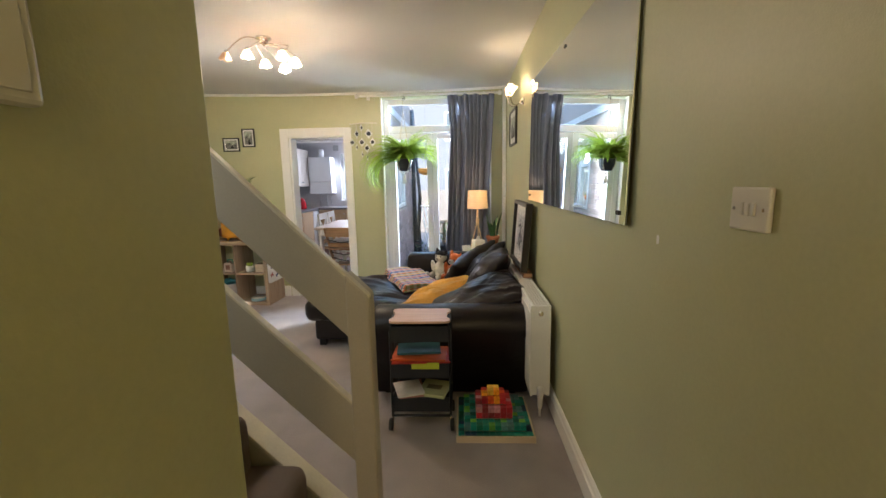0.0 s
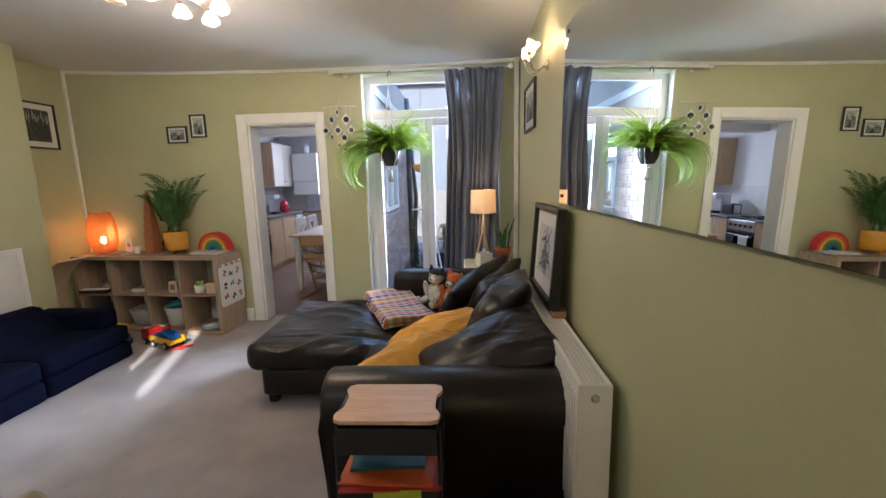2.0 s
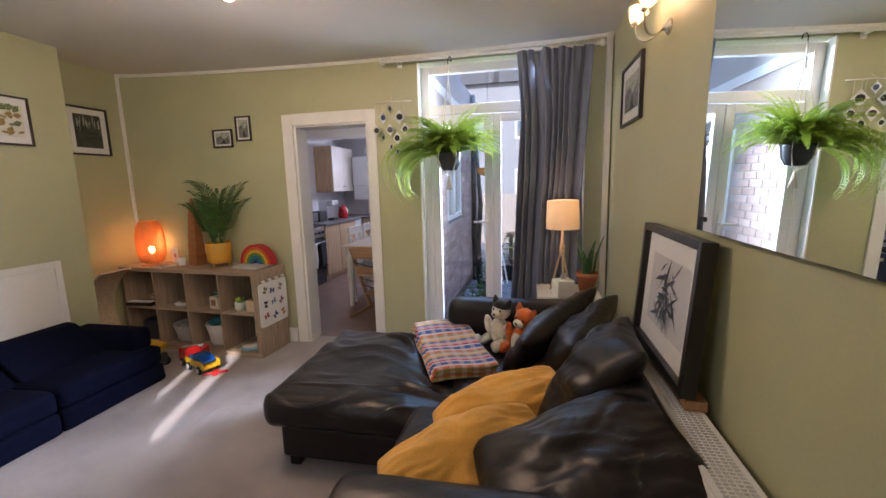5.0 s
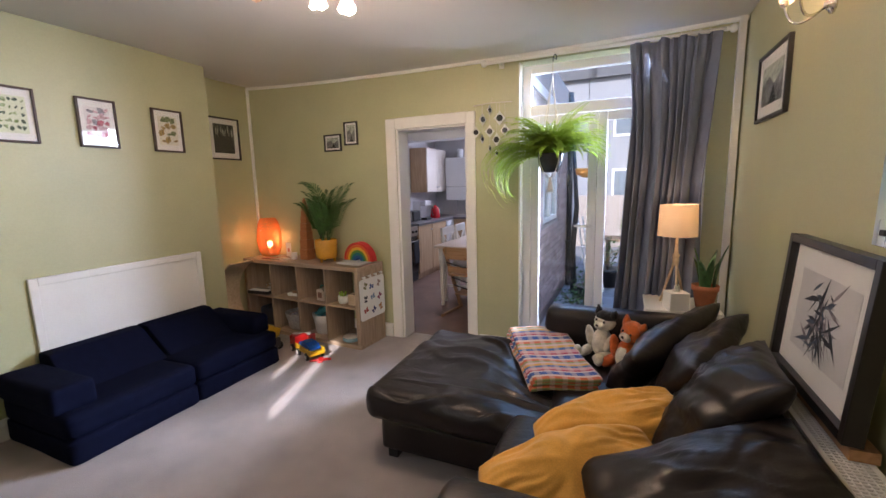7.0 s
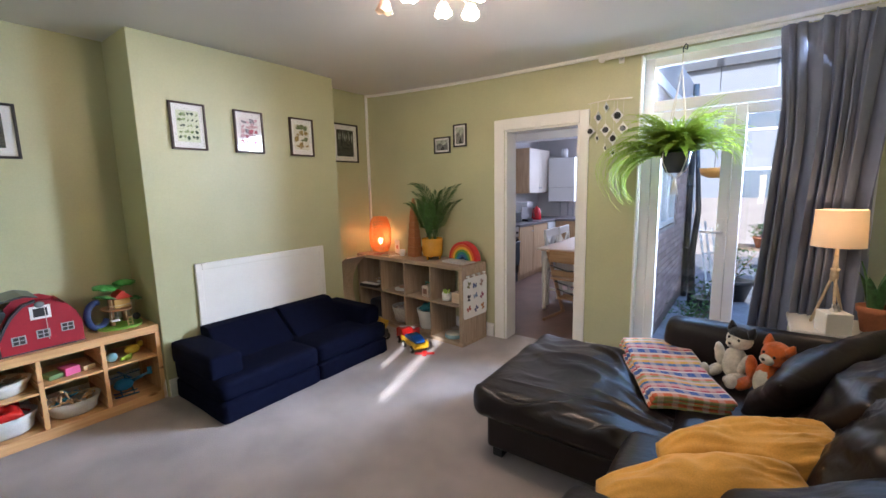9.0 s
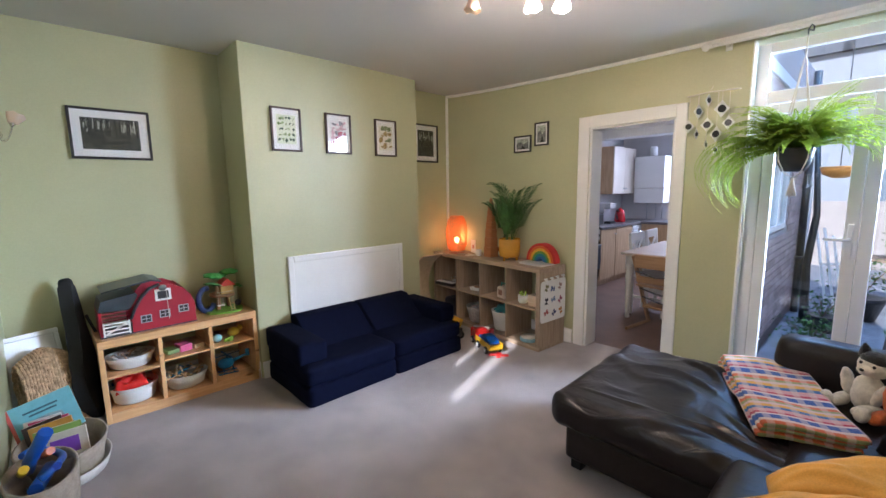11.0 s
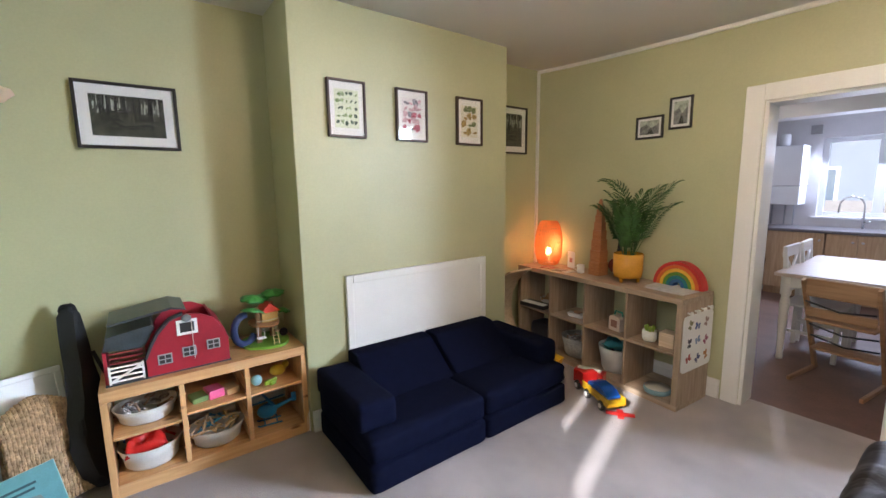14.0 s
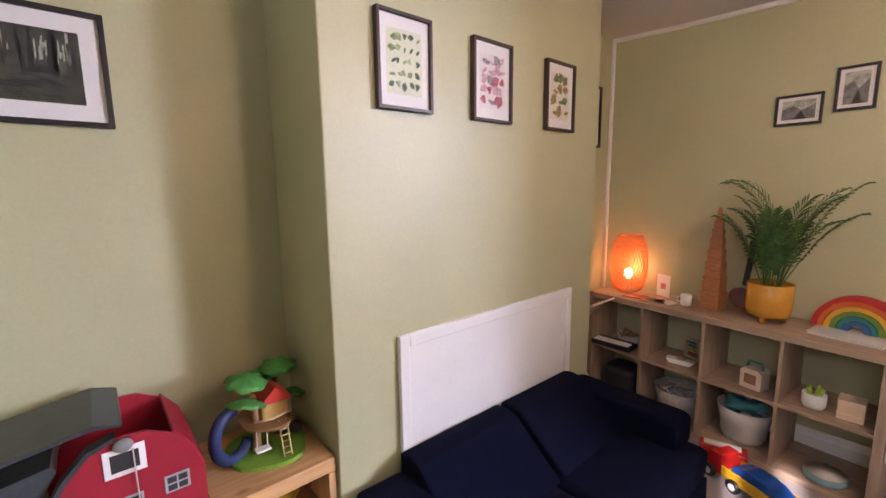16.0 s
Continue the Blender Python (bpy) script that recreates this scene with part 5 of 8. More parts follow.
# rattan lamp
M_RATTAN = thin_shade("orange_cane", (0.66, 0.36, 0.15), (1.0, 0.56, 0.22))
ZT = H + 0.001
rl = thing("rattan_lamp", (0, 0, 0), "lit woven orange cane table lamp", "table lamp")
bm = bmesh.new()
prof = [(0.085, 0.015), (0.112, 0.08), (0.122, 0.17), (0.118, 0.27), (0.10, 0.36), (0.075, 0.41)]
def cane_r(t):
    k = t * (len(prof) - 1)
    i = min(int(k), len(prof) - 2)
    f = k - i
    return prof[i][0] * (1 - f) + prof[i + 1][0] * f, prof[i][1] * (1 - f) + prof[i + 1][1] * f
for k in range(36):
    for s in (-1, 1):
        pts = []
        for i in range(11):
            r, z = cane_r(i / 10)
            a = 2 * math.pi * k / 36 + s * 1.1 * i / 10
            pts.append(((r + 0.002 * s) * math.cos(a), (r + 0.002 * s) * math.sin(a), z))
        tube(bm, pts, 0.0032, 4)
for i in (0, 10):
    r, z = cane_r(i / 10)
    tube(bm, [(r * math.cos(2 * math.pi * q / 24), r * math.sin(2 * math.pi * q / 24), z) for q in range(25)], 0.005, 6)
part("cane_shade", bm, M_RATTAN, rl)
part("base", lathe(bmesh.new(), [(0.07, 0), (0.07, 0.012), (0.02, 0.02), (0.015, 0.09), (0.0, 0.095)], 20), M_PALEWOOD, rl)
part("bulb", blob(bmesh.new(), (0, 0, 0.13), (0.03, 0.03, 0.04)), glow("cane_lamp_bulb", (1.0, 0.60, 0.25), 4), rl)
lt = point_light("cane_lamp_light", (0, 0, 0.17), 2.4, (1.0, 0.44, 0.13), 0.05)
lt.parent = rl
put(rl, on_shelf(0.17, 0.22, ZT))

# stepped wooden tower
tower = thing("stacking_tower", (0, 0, 0), "tall tower of stacked reddish wooden cubes", "toy tower")
z = 0.0
for k in range(10):
    s = 0.108 - 0.0101 * k
    part("block", box(bmesh.new(), -s / 2, -s / 2, z, s / 2, s / 2, z + s - 0.0005, bevel=0.0015, seg=1, m=pose(0, 0, 0, 0, 0, (k * 37) % 34 - 17)), wood("tower_wood", (0.34 + 0.008 * k, 0.13, 0.045), (0.46, 0.20, 0.08), 0.45, 6), tower)
    z += s
put(tower, on_shelf(0.73, 0.22, ZT, 12))

# small guitar behind the pot
uk = thing("ukulele", (0, 0, 0), "small dark red wooden ukulele leaning on the wall", "ukulele")
bm = bmesh.new()
out = []
for q in range(28):
    a = 2 * math.pi * q / 28
    r = 0.062 + 0.012 * math.cos(2 * a) - 0.012 * math.sin(a)
    out.append((r * 0.95 * math.cos(a), 0.085 + 1.15 * r * math.sin(a)))
prism(bm, out, -0.025, 0.025, "y")
part("body", bm, mat("dark_red_varnish", (0.12, 0.02, 0.012), 0.25, vary=0.2), uk)
part("neck", B(-0.014, -0.03, 0.15, 0.014, -0.012, 0.35, bevel=0.003), M_BLACK, uk)
part("headstock", B(-0.022, -0.028, 0.35, 0.022, -0.012, 0.42, bevel=0.004), M_BLACK, uk)
put(uk, on_shelf(0.865, 0.27, ZT) @ pose(0, 0, 0.012, -7, 4, 0))

# palm in a mustard pot
palm = thing("potted_palm", (0, 0, 0), "green parlour palm in a mustard glazed pot on feet", "house plant")
M_POT = mat("mustard_glaze", (0.56, 0.27, 0.025), 0.25, vary=0.1, scale=10)
part("pot", lathe(bmesh.new(), [(0.085, 0.035), (0.10, 0.04), (0.106, 0.08), (0.108, 0.215), (0.103, 0.22), (0.097, 0.21), (0.095, 0.18), (0, 0.175)], 30), M_POT, palm)
for k in range(3):
    a = 0.5 + k * 2 * math.pi / 3
    part("foot", lathe(bmesh.new(), [(0.011, 0.0), (0.016, 0.05)], 10, pose(0.075 * math.cos(a), 0.075 * math.sin(a), 0)), M_POT, palm)
part("soil", lathe(bmesh.new(), [(0.093, 0.180), (0.05, 0.186), (0.0, 0.187)], 20), mat("potting_soil", (0.03, 0.02, 0.014), 1.0, bump=1.0, bump_scale=120), palm)
M_PALM = mat("palm_leaf", (0.045, 0.115, 0.022), 0.5, vary=0.3, scale=15, fine=50)
rnd = random.Random(21)
FRONDS = [(184, 97, 0.70, 2.6), (176, 92, 0.66, 2.1), (165, 84, 0.48, 1.6), (200, 93, 0.48, 1.2), (4, 73, 0.63, 0.9), (-12, 80, 0.58, 1.1), (10, 66, 0.50, 0.9), (30, 78, 0.54, 1.0), (215, 86, 0.52, 1.2), (270, 90, 0.44, 0.8), (330, 86, 0.52, 1.0), (90, 90, 0.42, 0.6)]
FRONDS += [(rnd.uniform(140, 410), rnd.uniform(70, 92), rnd.uniform(0.28, 0.46), rnd.uniform(0.5, 1.4)) for k in range(12)]
for az, el, ln, bend in FRONDS:
    az, ang = radians(az), radians(el)
    d = Vector((math.cos(az), math.sin(az) * 0.75, 0))
    side = Vector((-d.y, d.x, 0)).normalized()
    p, pts = Vector((0.03 * d.x, 0.03 * d.y, 0.17)), []
    N = 26
    for i in range(N + 1):
        pts.append(p.copy())
        p = p + (d * math.cos(ang) + Vector((0, 0, math.sin(ang)))) * ln / N
        ang -= bend / N * (0.08 + 2.3 * (i / N) ** 2.4)
    bm = tube(bmesh.new(), pts[::2], 0.003, 5, taper=0.001)
    for i in range(9, N + 1):
        t = (i - 9) / (N - 9)
        f = (pts[i] - pts[i - 1]).normalized()
        w = min(1.0, ln / 0.5) * 0.135 * (0.75 + 0.6 * t) * (1 - 0.5 * t * t)
        for s in (-1, 1):
            o = (side * s * (0.95 - 0.35 * t) + f * (0.42 + 0.5 * t) + Vector((rnd.uniform(-0.08, 0.08), rnd.uniform(-0.08, 0.08), 0.1))).normalized()
            q = pts[i]
            m1, m2 = q + o * w * 0.35 + Vector((0, 0, 0.004)), q + o * w * 0.72 - Vector((0, 0, 0.006))
            tip = q + o * w - Vector((0, 0, 0.12 * w + 0.012))
            u = f * 0.0076
            va, vb, vc, vd = (bm.verts.new(v) for v in (m1 - u, m1 + u, m2 - u * 0.8, m2 + u * 0.8))
            bm.faces.new((bm.verts.new(q), va, vb))
            bm.faces.new((va, vc, vd, vb))
            bm.faces.new((vc, bm.verts.new(tip), vd))
    part("frond", bm, M_PALM, palm)
put(palm, on_shelf(1.02, 0.19, ZT))

# wooden rainbow and magazines
rb = thing("wooden_rainbow", (0, 0, 0), "wooden toy rainbow of nested coloured arches", "toy rainbow")
for k, c in enumerate(((0.50, 0.02, 0.02), (0.62, 0.12, 0.02), (0.70, 0.42, 0.03), (0.12, 0.25, 0.03), (0.02, 0.18, 0.20), (0.03, 0.10, 0.28))):
    r1, r0 = 0.178 - 0.025 * k, 0.178 - 0.025 * (k + 1) + 0.003
    o = [(r1 * math.cos(math.pi * q / 20), r1 * math.sin(math.pi * q / 20)) for q in range(21)] + [(r0 * math.cos(math.pi * q / 20), r0 * math.sin(math.pi * q / 20)) for q in range(20, -1, -1)]
    part("arch", prism(bmesh.new(), o, -0.035, 0.035, "y"), plain(c, 0.55), rb)
put(rb, on_shelf(1.375, 0.27, ZT + 0.02, -3))
rnd = random.Random(4)
for k in range(4):
    mg = thing("magazine", (0, 0, 0), "thin magazine lying on the shelf top", "magazine", "magazines on the shelf")
    part("page_block", B(-0.14, -0.10, 0, 0.14, 0.10, 0.0045, bevel=0.001), plain(rnd.choice(((0.6, 0.6, 0.58), (0.45, 0.32, 0.25), (0.7, 0.68, 0.66)))), mg)
    put(mg, on_shelf(1.36, 0.20, ZT + 0.0048 * k, rnd.uniform(-9, 9)))
mug = thing("small_mug", (0, 0, 0), "small white mug on the shelf top", "mug")
part("cup", lathe(bmesh.new(), [(0.025, 0), (0.03, 0.004), (0.032, 0.07), (0.029, 0.07), (0.027, 0.01), (0, 0.008)], 20), M_WHITE, mug)
part("handle", tube(bmesh.new(), [(0.031, 0, 0.055), (0.05, 0, 0.05), (0.05, 0, 0.025), (0.031, 0, 0.018)], 0.004), M_WHITE, mug)
put(mug, on_shelf(0.60, 0.16, ZT, 200))
card = thing("greeting_card", (0, 0, 0), "white greeting card with a small pink motif standing open", "card")
part("leaf", B(-0.05, -0.001, 0, 0.05, 0.001, 0.15), M_PAPER, card)
part("motif", B(-0.02, -0.002, 0.05, 0.02, -0.0012, 0.09), plain((0.6, 0.25, 0.22)), card)
put(card, on_shelf(0.40, 0.27, ZT, -12))
for x, y, r, c in ((0.29, 0.11, 10, (0.30, 0.05, 0.03)), (0.48, 0.12, -14, (0.72, 0.70, 0.66)), (0.42, 0.10, 20, (0.25, 0.2, 0.15))):
    nb = thing("paper_booklet", (0, 0, 0), "small booklet lying on the shelf top", "booklet", "booklets on the shelf")
    part("page_block", B(-0.07, -0.05, 0, 0.07, 0.05, 0.006, bevel=0.001), plain(c), nb)
    put(nb, on_shelf(x, y, ZT, r))

# baskets and toys in the compartments
M_WICKER = mat("grey_woven_basket", (0.46, 0.44, 0.40), 0.9, vary=0.15, scale=40, bump=0.8, bump_scale=120)
M_WHITEBASKET = mat("white_felt_basket", (0.62, 0.60, 0.56), 0.9, vary=0.05, bump=0.4, bump_scale=200)


def oval_bowl(bm, a, b, h, th=0.008, flare=1.18, m=None, seg=26):
    prof = [(0.82, 0.0), (0.95, 0.15), (1.0, 0.5), (flare, 1.0)]
    rings = []
    for inner in (0, 1):
        for f, z in (prof if not inner else prof[::-1]):
            ra, rb_ = a * f - inner * th, b * f - inner * th
            zz = max(z * h, th if inner else 0)
            rings.append([bm.verts.new((ra * math.cos(2 * math.pi * q / seg), rb_ * math.sin(2 * math.pi * q / seg), zz)) for q in range(seg)])
    for u, w in zip(rings, rings[1:]):
        for q in range(seg):
            bm.faces.new((u[q], u[(q + 1) % seg], w[(q + 1) % seg], w[q])).smooth = True
    bm.faces.new(rings[0]), bm.faces.new(rings[-1])
    if m is not None:
        bmesh.ops.transform(bm, matrix=m, verts=[v for r in rings for v in r])
    return bm


def toy_sticks(parent, n, a, b, z, colors, seed, ln=0.10, r=0.006):
    """A loose heap of little sticks and rings."""
    rd = random.Random(seed)
    for k in range(n):
        c = Vector((rd.uniform(-a, a), rd.uniform(-b, b), z + rd.uniform(0, 0.03)))
        t, e = rd.uniform(0, 6.28), rd.uniform(-0.25, 0.5)
        d = Vector((math.cos(t) * math.cos(e), math.sin(t) * math.cos(e), math.sin(e))) * ln * rd.uniform(0.5, 1) / 2
        bm = bmesh.new()
        if rd.random() < 0.3:
            tube(bm, [c + Vector((0.022 * math.cos(q * 0.785), 0.022 * math.sin(q * 0.785) * math.cos(t), 0.022 * math.sin(q * 0.785) * math.sin(t))) for q in range(9)], r, 6)
        else:
            tube(bm, [c - d, c + d], r, 6)
            blob(bm, c + d, r * 1.7, 8, 6)
        part("piece", bm, plain(rd.choice(colors)), parent)


def basket(name, a, b, h, material, label, fill, seed, category="basket", group="baskets of toys"):
    ob = thing(name, (0, 0, 0), label, category, group)
    part("bowl", oval_bowl(bmesh.new(), a, b, h), material, ob)
    part("filling", oval_bowl(bmesh.new(), a * 0.9, b * 0.9, h * 0.55, 0.004, 1.0), material, ob) if not fill else toy_sticks(ob, 16, a * 0.75, b * 0.7, h * 0.7, fill, seed)
    return ob


WOODS, BRIGHT = ((0.5, 0.32, 0.15), (0.6, 0.42, 0.24), (0.35, 0.2, 0.1)), ((0.5, 0.04, 0.03), (0.04, 0.1, 0.4), (0.6, 0.4, 0.03), (0.05, 0.25, 0.08))
GREYS = ((0.6, 0.58, 0.55), (0.3, 0.28, 0.27), (0.45, 0.3, 0.2))
for k, row, ob in (
    (0, 1, basket("toy_basket", 0.075, 0.06, 0.07, M_WHITEBASKET, "small white bowl of wooden toy pieces", WOODS, 1)),
    (1, 0, basket("toy_basket", 0.13, 0.13, 0.17, M_WICKER, "grey woven basket half full of toys", GREYS, 2)),
    (2, 0, basket("toy_basket", 0.12, 0.12, 0.20, M_WHITEBASKET, "pale basket with teal fabric and toys", ((0.05, 0.25, 0.26), (0.12, 0.02, 0.05), (0.1, 0.3, 0.3)), 3)),
):
    x, z = cell(k, row)
    put(ob, on_shelf(x, 0.19, z + 0.001))
cloth = thing("teal_cloth", (0, 0, 0), "crumpled teal cloth lying on a basket", "cloth")
part("fabric", cushion(0.2, 0.16, 0.05, 0.02, 33, 18, 14), plain((0.06, 0.26, 0.27), 0.9), cloth)
x, z = cell(2, 0)
put(cloth, on_shelf(x, 0.19, z + 0.215, 20))
bk = thing("toy_keyboard", (0, 0, 0), "small black toy keyboard in the shelf compartment", "toy keyboard")
part("body", B(-0.16, -0.07, 0, 0.12, 0.07, 0.035, bevel=0.006), M_BLACK, bk)
for i in range(12):
    part("key", B(-0.145 + i * 0.021, -0.06, 0.035, -0.126 + i * 0.021, 0.01, 0.041, bevel=0.001, seg=1), M_WHITE, bk)
x, z = cell(0, 1)
put(bk, on_shelf(x - 0.02, 0.07, z + 0.001, 6))
bmz = thing("black_toy_case", (0, 0, 0), "dark toy case in the lower compartment", "toy case")
part("body", puffed(-0.12, -0.10, 0, 0.12, 0.10, 0.20, 0.04, 0.006, 40, cuts=10), plain((0.02, 0.022, 0.03)), bmz)
x, z = cell(0, 0)
put(bmz, on_shelf(x, 0.17, z + 0.001))
rk = thing("toy_boat", (0, 0, 0), "white toy boat on the shelf board", "toy boat")
part("hull", eased(prism(bmesh.new(), [(-0.08, 0.03), (-0.06, 0), (0.06, 0), (0.085, 0.03)], -0.03, 0.03, "y"), 0.004), M_WHITE, rk)
part("cabin", B(-0.02, -0.015, 0.03, 0.03, 0.015, 0.055, bevel=0.003), plain((0.35, 0.2, 0.12)), rk)
x, z = cell(1, 1)
put(rk, on_shelf(x + 0.02, 0.12, z + 0.001, 10))
ab = thing("bead_frame", (0, 0, 0), "small wooden bead frame in the shelf compartment", "bead frame")
for b in ((-0.055, -0.01, 0, -0.045, 0.01, 0.13), (0.045, -0.01, 0, 0.055, 0.01, 0.13), (-0.045, -0.01, 0.12, 0.045, 0.01, 0.13), (-0.045, -0.01, 0, 0.045, 0.01, 0.01)):
    part("bar", B(*b), M_PALEWOOD, ab)
for i in range(4):
    part("bead_row", tube(bmesh.new(), [(-0.03, 0, 0.03 + i * 0.025), (0.02, 0, 0.03 + i * 0.025)], 0.008, 8), plain(((0.4, 0.05, 0.04), (0.5, 0.35, 0.05), (0.05, 0.2, 0.1), (0.05, 0.1, 0.3))[i]), ab)
put(ab, on_shelf(x + 0.03, 0.27, z + 0.001, -15))
hs = thing("toy_house", (0, 0, 0), "small cream toy house with a green handle", "toy house")
part("body", eased(prism(bmesh.new(), [(-0.055, 0), (0.055, 0), (0.055, 0.10), (0.035, 0.115), (-0.035, 0.115), (-0.055, 0.10)], -0.045, 0.045, "y"), 0.003), plain((0.62, 0.52, 0.42)), hs)
part("window", B(-0.03, -0.048, 0.03, 0.03, -0.0455, 0.085), plain((0.25, 0.12, 0.08)), hs)
part("handle", tube(bmesh.new(), [(-0.04, 0, 0.112), (-0.035, 0, 0.145), (0.035, 0, 0.145), (0.04, 0, 0.112)], 0.007), plain((0.04, 0.28, 0.20)), hs)
x, z = cell(2, 1)
put(hs, on_shelf(x + 0.05, 0.12, z + 0.001, -10))
pp = thing("small_planter", (0, 0, 0), "small white planter with a lime green toy sprout", "planter")
part("pot", lathe(bmesh.new(), [(0.04, 0), (0.05, 0.02), (0.05, 0.075), (0.045, 0.075), (0, 0.07)], 20), plain((0.66, 0.68, 0.66)), pp)
for i in range(5):
    part("sprout", tube(bmesh.new(), [(0.02 * math.cos(i * 1.3), 0.02 * math.sin(i * 1.3), 0.07), (0.035 * math.cos(i * 1.3), 0.03 * math.sin(i * 1.3), 0.11)], 0.009, 8), plain((0.30, 0.45, 0.05)), pp)
x, z = cell(3, 1)
put(pp, on_shelf(x - 0.06, 0.11, z + 0.001))
bx = thing("wooden_box", (0, 0, 0), "small pale wooden box on the shelf board", "box")
part("carcass", B(-0.05, -0.05, 0, 0.05, 0.05, 0.10, bevel=0.003), M_PALEWOOD, bx)
put(bx, on_shelf(x + 0.08, 0.12, z + 0.001, 5))
x, z = cell(3, 0)
dr = thing("toy_drum", (0, 0, 0), "flat white and blue toy tambourine on the bottom board", "tambourine")
part("rim", lathe(bmesh.new(), [(0.085, 0), (0.09, 0.006), (0.09, 0.03), (0.085, 0.035), (0, 0.035)], 26), plain((0.25, 0.42, 0.50)), dr)
part("skin", lathe(bmesh.new(), [(0.084, 0.0355), (0.0, 0.038)], 26), plain((0.66, 0.63, 0.56)), dr)
put(dr, on_shelf(x + 0.02, 0.11, z + 0.001))

# curved plywood board behind the chimney breast
ply = thing("balance_board", (0, 0, 0), "curved plywood balance board leaning in the alcove", "balance board")
o = [(0.55 * math.cos(a) - 0.42, 0.40 + 0.46 * math.sin(a)) for a in [radians(-58 + 116 * q / 20) for q in range(21)]]
o += [(0.535 * math.cos(a) - 0.42, 0.40 + 0.445 * math.sin(a)) for a in [radians(58 - 116 * q / 20) for q in range(21)]]
part("board", prism(bmesh.new(), o, -0.14, 0.14, "y"), M_PALEWOOD, ply)
put(ply, pose(-2.17, 5.83, 0.0, 0, 0, 180))

# toy truck and digger on the carpet
YEL, BLU, RED = plain((0.62, 0.36, 0.01), 0.35), plain((0.01, 0.07, 0.32), 0.3), plain((0.45, 0.015, 0.012), 0.35)


def wheels(ob, pts, r, w):
    for x, y in pts:
        wh = part("wheel", lathe(bmesh.new(), [(r * 0.6, -w / 2), (r, -w / 2 + 0.004), (r, w / 2 - 0.004), (r * 0.6, w / 2)], 16, pose(x, y, r, 90, 0, 0)), M_BLACK, ob)
        part("hub", lathe(bmesh.new(), [(r * 0.5, -w / 2 - 0.002), (r * 0.5, w / 2 + 0.002)], 12, pose(x, y, r, 90, 0, 0)), plain((0.6, 0.6, 0.58)), wh)


tr = thing("toy_truck", (0, 0, 0), "yellow toy car transporter carrying a blue car", "toy truck")
part("bed", eased(B(-0.15, -0.07, 0.05, 0.16, 0.07, 0.075), 0.004), YEL, tr)
for y in (-0.07, 0.06):
    part("side_rail", B(-0.15, y, 0.075, 0.16, y + 0.01, 0.105, bevel=0.003), YEL, tr)
part("cab", eased(prism(bmesh.new(), [(-0.27, 0.04), (-0.16, 0.04), (-0.16, 0.15), (-0.22, 0.15), (-0.25, 0.10), (-0.27, 0.095)], -0.06, 0.06, "y"), 0.006), RED, tr)
wheels(tr, ((-0.22, -0.065), (-0.22, 0.065), (-0.08, -0.07), (-0.08, 0.07), (0.09, -0.07), (0.09, 0.07)), 0.035, 0.024)
put(tr, pose(-1.10, 5.66, 0.0, 0, 0, -24))
car = thing("toy_car", (0, 0, 0), "blue toy sports car on the truck bed", "toy car")
part("body", eased(prism(bmesh.new(), [(-0.12, 0.012), (0.12, 0.012), (0.125, 0.035), (0.07, 0.045), (0.03, 0.068), (-0.05, 0.068), (-0.09, 0.046), (-0.125, 0.04)], -0.05, 0.05, "y"), 0.008), BLU, car)
part("windscreen", B(-0.045, -0.044, 0.05, 0.04, 0.044, 0.064, bevel=0.004), M_BLACK, car)
wheels(car, ((-0.08, -0.045), (-0.08, 0.045), (0.08, -0.045), (0.08, 0.045)), 0.017, 0.014)
put(car, pose(-1.10, 5.66, 0.0, 0, 0, -24) @ pose(0.01, 0, 0.0755))
dg = thing("toy_digger", (0, 0, 0), "yellow toy digger beside the play sofa", "toy digger")
part("bucket", eased(prism(bmesh.new(), [(-0.09, 0.14), (0.07, 0.12), (0.10, 0.20), (-0.06, 0.23)], -0.07, 0.07, "y"), 0.006), YEL, dg)
part("chassis", B(-0.10, -0.05, 0.035, 0.10, 0.05, 0.12, bevel=0.008), plain((0.05, 0.05, 0.05)), dg)
wheels(dg, ((-0.07, -0.055), (-0.07, 0.055), (0.07, -0.055), (0.07, 0.055)), 0.04, 0.03)
put(dg, pose(-1.55, 5.62, 0.0, 0, 0, 12))
fl = thing("toy_fire_engine", (0, 0, 0), "red toy fire engine on the carpet", "toy truck")
part("body", eased(B(-0.11, -0.045, 0.03, 0.11, 0.045, 0.13), 0.008), RED, fl)
part("ladder", B(-0.09, -0.02, 0.131, 0.08, 0.02, 0.142, bevel=0.002), plain((0.6, 0.6, 0.58)), fl)
wheels(fl, ((-0.07, -0.045), (-0.07, 0.045), (0.07, -0.045), (0.07, 0.045)), 0.028, 0.02)
put(fl, pose(-1.30, 5.80, 0.0, 0, 0, 15))
bl = thing("red_toy_tool", (0, 0, 0), "red plastic toy piece lying on the carpet", "toy")
part("body", box(B(-0.09, -0.012, 0.002, 0.09, 0.012, 0.02, bevel=0.004), -0.02, -0.05, 0.002, 0.02, 0.05, 0.018, bevel=0.004), RED, bl)
put(bl, pose(-0.93, 5.60, 0.0, 0, 0, 35))

